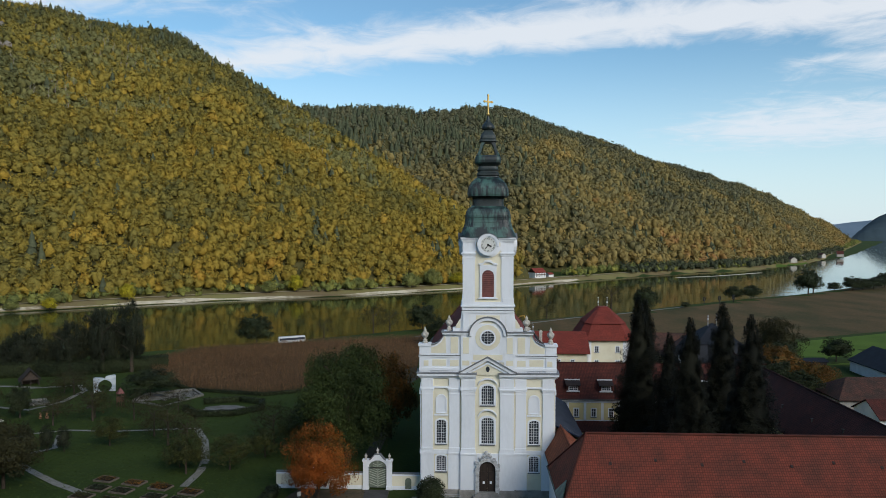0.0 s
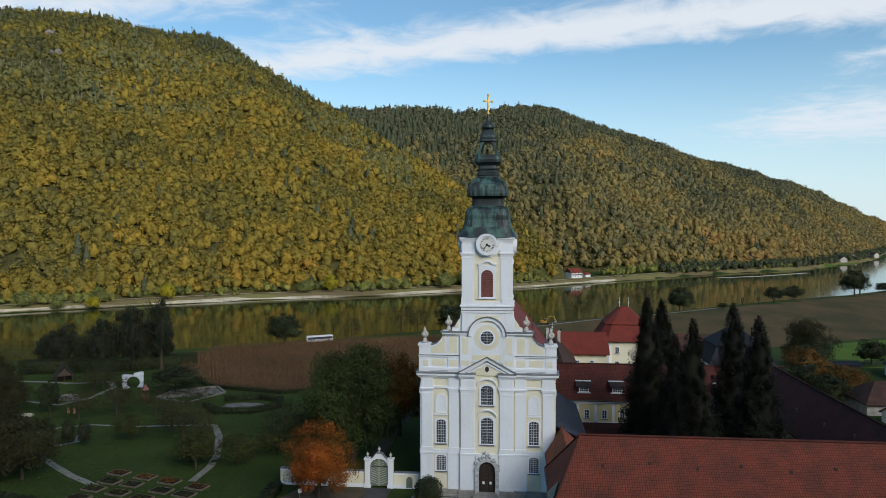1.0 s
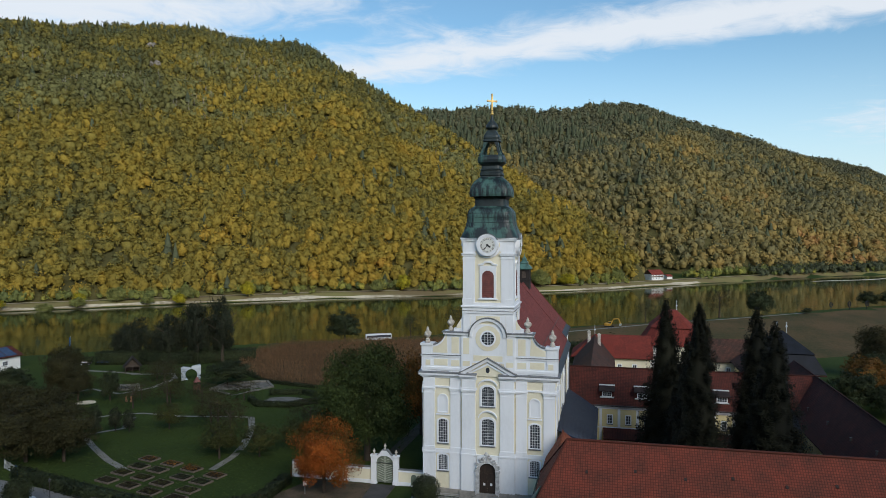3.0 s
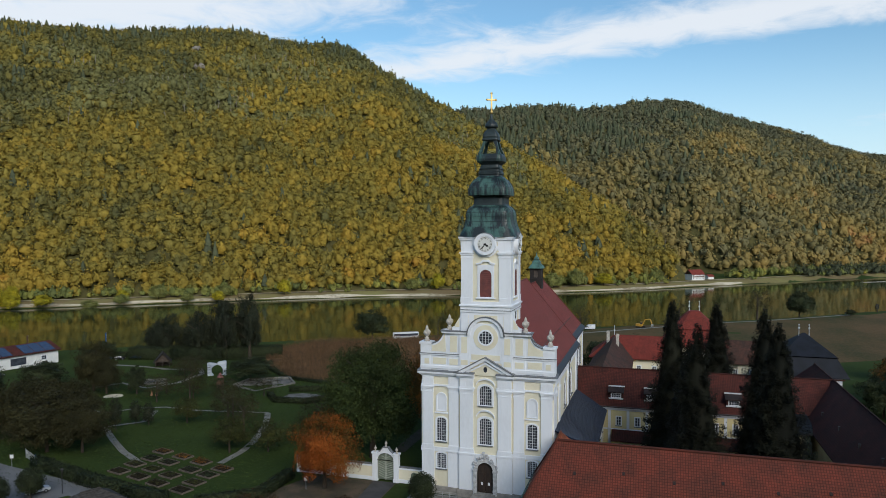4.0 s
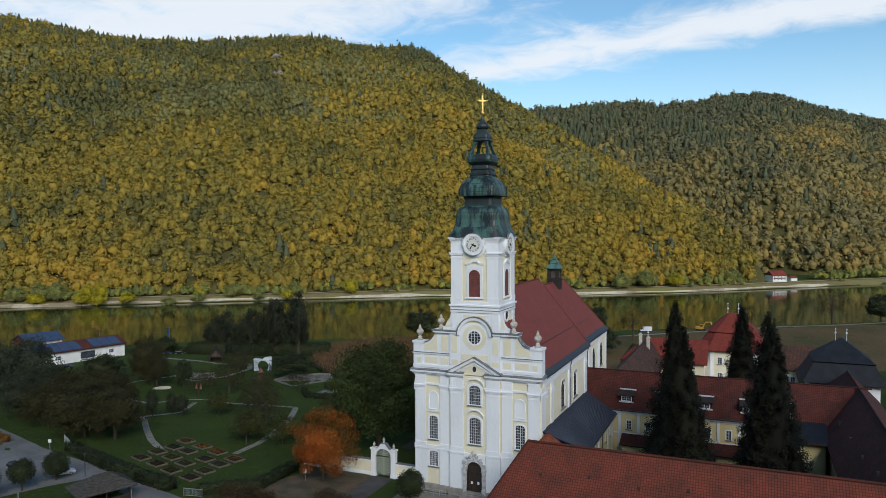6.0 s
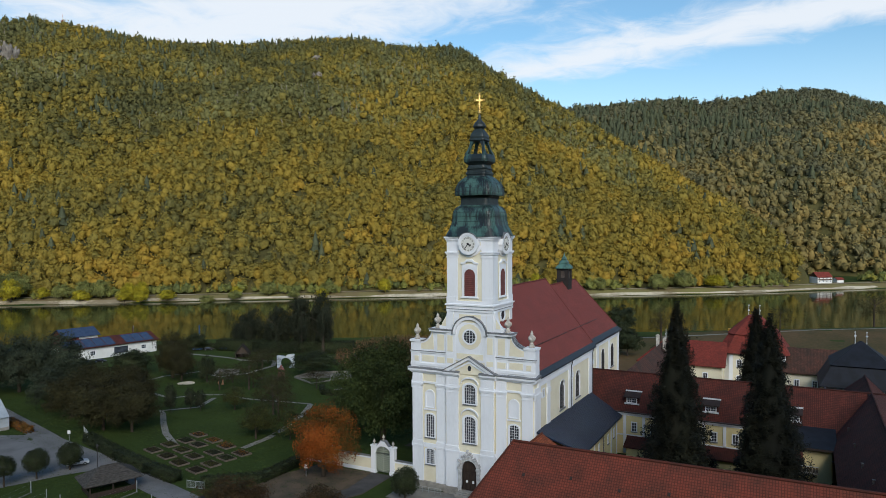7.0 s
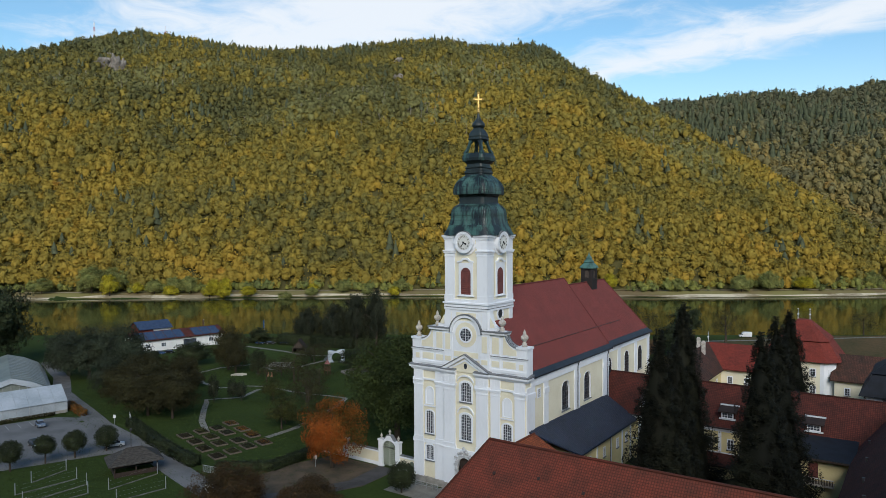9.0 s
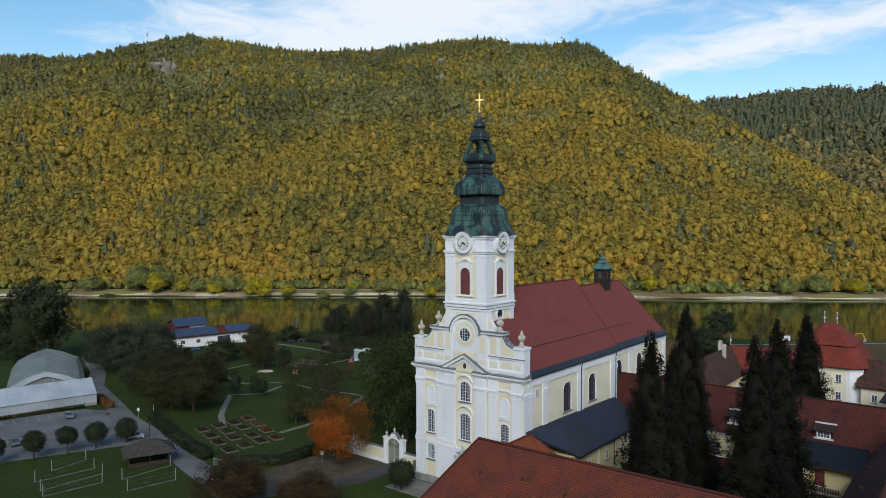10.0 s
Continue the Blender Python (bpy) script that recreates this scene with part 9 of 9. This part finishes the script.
def garden_things():
    h = thing("wooden_hut", "small dark wooden hut with a steep roof", "hut", (-152.5, 234.2, -4.6), -52)
    for x in (-2.5, 2.5):
        for y in (-2.5, 0.0, 2.5):
            part("post", boxes((x - 0.12, x + 0.12, y - 0.12, y + 0.12, -0.3, 2.3)), DARK_WOOD, h)
    part("back_wall", boxes((-2.5, -2.35, -2.4, 2.4, -0.2, 2.2)), DARK_WOOD, h)
    for y in (-2.55, 2.43):
        part("side_wall", boxes((-2.4, 2.4, y, y + 0.12, -0.2, 1.6)), DARK_WOOD, h)
    roof("roof", hip_planes(-3.2, 3.2, -3.4, 3.4, 1.7, 5.6), HUT_ROOF, h, "steep weathered board roof", 0.15)
    for x in (-2.6, 2.5):
        for k in range(9):
            y = -2.25 + 0.5 * k
            part("gable_board", boxes((x, x + 0.08, y, y + 0.42, 2.25, 5.15 - abs(y + 0.21) * 1.15 - 0.25)), HUT_BOARD, h)
        part("tie_beam", boxes((x - 0.06, x + 0.14, -2.7, 2.7, 2.05, 2.3)), DARK_WOOD, h)
    a = thing("garden_arch", "white and grey swirled garden wall with a round moon gate", "sculpture", (-120.6, 224.2, -4.3), 28)
    for s_, top, wide in ((-1, 4.9, 3.5), (1, 5.4, 3.3)):
        bm = bmesh.new()
        hole = arc(0, 1.9, 2.05, 92 if s_ < 0 else 88, 236 if s_ < 0 else -56, 12)
        slab(bm, hole + [(wide * 0.95 * s_, 0.0), (wide * s_, top - 0.25), (wide * 0.8 * s_, top), (0.45 * s_, top - 0.35), (0.1 * s_, top - 0.6)], "y", -0.55, 0.55)
        part("half", bm, STRIPED, a)
    g = random.Random(4)

    def basin(label, corners, at, bed):
        t = thing("stone_basin", label, "basin", at)
        n = len(corners)
        for i in range(n):
            (ax, ay), (bx, by) = corners[i], corners[(i + 1) % n]
            L_ = math.hypot(bx - ax, by - ay)
            k = max(1, round(L_ / 2.2))
            for q in range(k):
                u = (q + 0.5) / k
                ob = part("stone", boxes((-L_ / k / 2 + 0.04, L_ / k / 2 - 0.04, -0.35, 0.35, -0.4, g.uniform(0.5, 0.75))), ROCKERY, t)
                ob.matrix_local = pose(ax + (bx - ax) * u, ay + (by - ay) * u, 0, 0, 0, math.degrees(math.atan2(by - ay, bx - ax)) + g.uniform(-2, 2))
        bm = bmesh.new()
        slab(bm, corners, "z", -0.3, 0.06)
        part("gravel_bed", bm, bed, t)
        return t
    b = basin("sunken stone-walled garden basin with leaning slabs", [(-9.5, -6.5), (2.4, -12.5), (8.7, 2.1), (2.5, 9.8), (-10.0, 2.7)], (-94.0, 215.3, -3.75), SHINGLE)
    for x, y, w, d, rx, ry, rz in ((-3.5, 1.2, 4.4, 1.8, 0, 24, 26), (1.2, 3.6, 3.6, 1.6, 0, -20, 26), (3.6, -2.0, 1.6, 3.4, 14, 0, 30), (-1.0, -5.2, 3.0, 0.7, 0, 8, -20)):
        ob = part("slab", boxes((-w / 2, w / 2, -d / 2, d / 2, -0.12, 0.12)), ROCKERY, b, "leaning pale stone slab")
        ob.matrix_local = pose(x, y, 0.75, rx, ry, rz)
    for k in range(3):
        part("beam", boxes((-7 + 3.4 * k, -4.6 + 3.4 * k, -2.2 + 0.5 * k, -1.9 + 0.5 * k, 0.5, 0.8)), GREY_WOOD, b)
    b2 = basin("low pale stone-walled terrace beside the path", [(-2.0, -5.4), (4.6, -0.6), (0.0, 4.8), (-6.5, 1.4)], (-133.5, 207.4, -4.25), SHINGLE)
    ob = part("slab", boxes((-2.4, 2.4, -0.9, 0.9, -0.12, 0.12)), ROCKERY, b2, "leaning pale stone slab")
    ob.matrix_local = pose(-0.8, 0.4, 0.7, 0, 14, 34)
    dk = thing("gravel_circle", "pale round gravel seat area in the lawn", "paving", (-130.8, 184.2, float(ground_z(-130.8, 184.2)) + 0.05))
    bm = bmesh.new()
    lathe(bm, [(2.9, -0.3), (2.9, 0.05)], 20)
    part("gravel", bm, GRAVEL, dk)
    for x, y, k in ((-119.6, 188.2, 1.0), (-118.4, 188.9, 0.8), (-117.6, 188.0, 1.1)):
        o = thing("garden_figure", "small orange-brown wooden garden figure on the lawn", "figure", (x, y, float(ground_z(x, y))), 40 * k)
        bm = bmesh.new()
        lathe(bm, [(0.42 * k, -0.1), (0.36 * k, 0.5 * k), (0.20 * k, 0.9 * k), (0.30 * k, 1.2 * k), (0.22 * k, 1.55 * k), (0.05, 1.7 * k)], 9)
        part("body", bm, FIGURE_WOOD, o)
    pd = thing("garden_pond", "small pond with pale gravel inside the hedge ring", "pond", (-71, 198, float(ground_z(-71, 198)) + 0.06))
    bm = bmesh.new()
    slab(bm, [(6.5 * math.cos(t * 0.3927) * (1 + 0.1 * math.sin(3 * t)), 4.0 * math.sin(t * 0.3927)) for t in range(16)], "z", -0.15, 0.05)
    part("gravel_rim", bm, SHINGLE, pd)
    for x, y, lab in ((-123, 196, "low wooden garden bench"), (-146, 196, "low wooden garden bench"), (-112, 200, "low wooden garden bench")):
        s = thing("bench", lab, "bench", (x, y, float(ground_z(x, y))), 20)
        part("seat", boxes((-1, 1, -0.25, 0.25, 0.42, 0.48)), GREY_WOOD, s)
        part("backrest", boxes((-1, 1, 0.22, 0.28, 0.5, 0.95)), GREY_WOOD, s)
        for q in (-0.8, 0.8):
            part("leg", boxes((q - 0.05, q + 0.05, -0.2, 0.2, -0.1, 0.42)), GREY_WOOD, s)
    k = thing("garden_tower", "slim red-brown wooden play tower with a pointed roof", "tower", (-104, 202, float(ground_z(-104, 202))))
    for sx in (-0.7, 0.7):
        for sy in (-0.7, 0.7):
            part("post", boxes((sx - 0.09, sx + 0.09, sy - 0.09, sy + 0.09, -0.2, 4.2)), TIMBER, k)
    part("cabin", boxes((-0.8, 0.8, -0.8, 0.8, 1.6, 3.2)), TIMBER, k)
    bm = bmesh.new()
    lathe(bm, [(1.4, 4.1), (0.05, 5.8)], 4)
    part("roof", bm, LOUVRE, k)
    # trellis rows on the lawn by the car park
    for (ax, ay), (bx, by) in (((-70.6, 85.9), (-72.3, 93.5)), ((-66.4, 81.1), (-65.4, 92.1)), ((-60.7, 79.9), (-60.7, 91.6)), ((-57.3, 79.0), (-55.9, 89.3)), ((-54.4, 92.5), (-54.6, 102.9)), ((-47.7, 90.2), (-46.0, 99.1))):
        L_ = math.hypot(bx - ax, by - ay)
        tr = thing("trellis_row", "row of pale posts over a stone-edged planting strip", "trellis", (ax, ay, float(ground_z(ax, ay))), math.degrees(math.atan2(by - ay, bx - ax)), group="trellis rows")
        for x in (0.0, L_):
            part("post", boxes((x - 0.06, x + 0.06, -0.06, 0.06, -0.2, 2.3)), STEEL, tr)
        part("edging", boxes((0.2, L_ - 0.2, -0.16, 0.16, -0.1, 0.10)), ROCKERY, tr)
        bm = bmesh.new()
        for z in (0.9, 1.7):
            tube(bm, (0, 0, z), (L_, 0, z), 0.005, n=4)
        part("wire", bm, STEEL, tr)
    # signs, lamps and gates
    for x, y, lab in ((-31, 124, "white square sign on a thin post"), (-96.6, 117.9, "white A-board sign by the lane")):
        s = thing("sign", lab, "sign", (x, y, float(ground_z(x, y))), 30)
        part("post", boxes((-0.04, 0.04, -0.04, 0.04, -0.2, 2.4)), STEEL, s)
        part("board", boxes((-0.35, 0.35, -0.08, -0.04, 1.7, 2.5)), PLASTER, s)
    f = thing("garden_fence_gate", "grey mesh gate with blue and white banners", "gate", (-95.5, 121.6, -0.3), -27)
    for x in (-3.6, 0, 3.6):
        part("post", boxes((x - 0.06, x + 0.06, -0.06, 0.06, -0.2, 2.0)), STEEL, f)
    for x0 in (-3.5, 0.1):
        bm = bmesh.new()
        for q in range(18):
            box(bm, x0 + q * 0.19, x0 + q * 0.19 + 0.03, -0.02, 0.02, 0.1, 1.8)
        box(bm, x0, x0 + 3.4, -0.03, 0.03, 1.75, 1.82), box(bm, x0, x0 + 3.4, -0.03, 0.03, 0.1, 0.17)
        part("mesh_panel", bm, STEEL, f)
    part("banner", boxes((3.0, 4.2, -0.1, -0.06, 0.3, 2.2)), PAINT["blue"], f, "blue and white banner")
    part("banner", boxes((-3.4, -2.2, -0.1, -0.06, 1.1, 1.9)), PLASTER, f, "white banner")
    l = thing("street_lamp", "dark lantern on a thin post", "street lamp", (-74.0, 108.8, -0.1))
    part("post", boxes((-0.05, 0.05, -0.05, 0.05, -0.2, 4.0)), GUTTER, l)
    bm = bmesh.new()
    lathe(bm, [(0.12, 4.0), (0.26, 4.4), (0.28, 4.5), (0.04, 4.75)], 8)
    part("lantern", bm, GUTTER, l)
    for x, y in ((-222, 236), (-196, 252)):
        p = thing("flagpole", "tall pole with a narrow hanging banner", "flagpole", (x, y, -5.0))
        part("pole", boxes((-0.06, 0.06, -0.06, 0.06, -0.3, 9.5)), STEEL, p)
        part("banner", boxes((0.06, 0.08, -0.8, 0.0, 5.2, 9.2)), PAINT["blue"] if x > -200 else TIMBER, p)
    rl = thing("handrail", "grey metal ramp rail beside the church door", "railing", (-4.6, 127.2, 0.0))
    for x in (-2.6, -1.3, 0, 1.3, 2.6):
        part("post", boxes((x - 0.03, x + 0.03, -0.03, 0.03, -0.2, 1.0)), STEEL, rl)
    for z in (0.3, 0.65, 1.0):
        bm = bmesh.new()
        tube(bm, (-2.6, 0, z), (2.6, 0, z), 0.03)
        part("rail", bm, STEEL, rl)


SHINGLE = mat("grey_pebbles", (0.20, 0.19, 0.175), (0.11, 0.105, 0.095), 0.95, 0.4, 5.0, 0.4)
def excavator():
    z = float(ground_z(25, 404))
    e = thing("excavator", "yellow tracked excavator with a raised arm by the river field", "excavator", (25, 404, z), -20)
    paint = mat("worn_yellow_paint", (0.55, 0.30, 0.04), (0.40, 0.22, 0.03), 0.5, 0.6, 5.0, 0.05)
    for y in (-1.5, 1.0):
        part("track", boxes((-2.2, 2.2, y, y + 0.6, -0.1, 0.75), (-1.9, 1.9, y + 0.02, y + 0.58, 0.75, 0.95)), TYRE, e, "black crawler track")
    part("upper_body", boxes((-2.3, 0.8, -1.4, 1.4, 1.0, 2.1), (-2.4, -1.2, -1.4, 1.4, 1.2, 2.3)), paint, e)
    cab = part("cab", boxes((-0.4, 1.1, 0.2, 1.4, 2.1, 3.1)), GLASS, e, "dark glazed cab")
    part("roof", boxes((-0.5, 1.2, 0.1, 1.5, 3.1, 3.25)), paint, cab)
    for nm, pts in (("boom", ((0.9, -0.4, 1.6), (2.6, -0.4, 4.8), (5.4, -0.4, 5.2))), ("stick", ((5.4, -0.4, 5.3), (6.6, -0.4, 2.6)))):
        bm = bmesh.new()
        for p, q in zip(pts, pts[1:]):
            tube(bm, p, q, 0.34, 0.26, 6)
        part(nm, bm, paint, e)
    bm = bmesh.new()
    slab(bm, [(6.2, 2.7), (7.1, 2.5), (7.0, 1.5), (6.3, 1.3), (5.9, 1.9)], "y", -0.9, 0.1)
    part("bucket", bm, STEEL, e)


excavator()


def parking_lines():
    """Painted bay lines along the greenhouse side of the car park."""
    paint = mat("worn_white_road_paint", (0.42, 0.42, 0.41), (0.22, 0.22, 0.215), 0.9, 1.5, 8.0, 0.0)
    a = radians(77)
    for k in range(9):
        x, y = -121.0 + 2.7 * k * math.cos(a), 88.0 + 2.7 * k * math.sin(a)
        ob = part("road_marking", boxes((0, 4.8, -0.07, 0.07, 0.0, 0.012)), paint)
        ob.matrix_world = pose(x, y, float(ground_z(x + 2, y)) + 0.10, 0, 0, -13)
        tagged(ob, "worn white parking bay line on the asphalt", "road marking", kind="structure")


parking_lines()


def lane_gate():
    g = thing("mesh_gate", "small pale green mesh gate at the hedge's end", "gate", (-45.7, 109.0, -0.2), 12)
    for x in (-1.9, 1.9):
        part("post", boxes((x - 0.06, x + 0.06, -0.06, 0.06, -0.2, 1.7)), GATE_GREEN, g)
    part("frame", boxes((-1.85, 1.85, -0.03, 0.03, 0.2, 0.28), (-1.85, 1.85, -0.03, 0.03, 1.5, 1.58), (-0.04, 0.04, -0.03, 0.03, 0.28, 1.5)), STEEL, g)
    part("mesh_panel", boxes(*[(-1.85 + k * 0.185, -1.82 + k * 0.185, -0.015, 0.015, 0.28, 1.5) for k in range(21)]), STEEL, g)
    p = thing("gate_pillar", "white rendered gate pillar with a dark pyramid cap", "pillar", (-36.4, 101.9, -0.2), 20)
    part("shaft", boxes((-0.5, 0.5, -0.5, 0.5, -0.3, 2.2), (-0.6, 0.6, -0.6, 0.6, -0.3, 0.3)), PLASTER, p)
    bm = bmesh.new()
    lathe(bm, [(0.92, 2.2), (0.95, 2.32), (0.05, 2.9)], 4)
    part("cap", bm, SLATE, p)


lane_gate()
STRIPED = mat("white_and_grey_painted_plaster", (0.50, 0.53, 0.56), (0.24, 0.29, 0.35), 0.8, 0.5, 5.0, 0.1, stretch=(0.4, 0.4, 3.0))
garden_things()

# farm buildings beyond the east wing
house("barn", "white farm building with a long black roof", 141, 229, 90, 44, 16, 4.6, 9.4, PLASTER, SLATE, -0.8)
house("barn", "old barn with a mossy brown tiled hip roof", 118, 203, 0, 34, 15, 3.4, 8.0, STONE, BROWN_TILES, -0.4, hips=(6.0, 6.0), windows=False)
house("barn", "low outbuilding with a dull red tiled roof", 123, 184, 0, 42, 12, 2.8, 6.2, PLASTER, DARK_TILES, -0.3)
house("open_shed", "dark open-fronted timber shed on the meadow edge", 122, 263, 5, 16, 5, 2.6, 3.4, DARK_WOOD, SLATE, -1.4, windows=False)

# houses on the far bank
h = house("farmhouse", "white house with timber upper storey and red roof", 71, 769, 35, 15, 12, 5.6, 10.2, PLASTER, RED_TILES, -4.6, upper=TIMBER)
part("balcony", boxes((-6.8, 6.8, -6.7, -5.5, 2.7, 3.6)), TIMBER, h, "brown timber balcony")
h = house("shed", "small white garage beside the far house", 86, 782, 35, 7, 6, 2.8, 4.6, PLASTER, RED_TILES, -4.6, windows=False)
fr = random.Random(12)
for k, (x, y) in enumerate(((520, 1158), (566, 1222), (650, 1330), (720, 1400), (770, 1540))):
    house("village_house", "small far village house with a pale wall", x, y, fr.uniform(0, 180), fr.uniform(11, 17), fr.uniform(8, 11), fr.uniform(4, 6.5), fr.uniform(8, 11), PALE_STONE, DARK_TILES if k % 2 else BROWN_TILES, -5.0, windows=False)
patch("meadow", [(440, 1075), (520, 1172), (545, 1200), (562, 1192), (530, 1148), (458, 1066)], LUSH, 0.5, "green riverside meadow before the far village", "meadow", step=30)


def wind_sculpture(x, y, h):
    """Dark metal ring with a bar across it on a post."""
    t = thing("sculpture", "dark metal ring sculpture on a post by the river", "sculpture", (x, y, float(ground_z(x, y))), 40, group="riverside sculptures")
    bm = bmesh.new()
    tube(bm, (0, 0, -0.3), (0, 0, h * 0.45), 0.28, 0.2, 7)
    part("post", bm, SLATE, t)
    bm = bmesh.new()
    q = [(h * 0.27 * math.cos(k * 0.5236), 0, h * 0.72 + h * 0.28 * math.sin(k * 0.5236)) for k in range(12)]
    for a, b in zip(q, q[1:] + q[:1]):
        tube(bm, a, b, 0.34, n=6)
    part("ring", bm, SLATE, t)
    part("crossbar", boxes((-h * 0.25, h * 0.25, -0.15, 0.15, h * 0.66, h * 0.76)), SLATE, t)


for x, y, h in ((170.4, 519.8, 5.2), (182.5, 523.0, 5.6), (195.8, 531.5, 5.4)):
    wind_sculpture(x, y, h)


def sandbank():
    strip("beach", [(240, 832), (300, 866), (340, 898), (378, 932)], 7.0, GRAVEL, 0.25, "pale gravel bank at the far shore", "beach", z=WATER_Z)


sandbank()
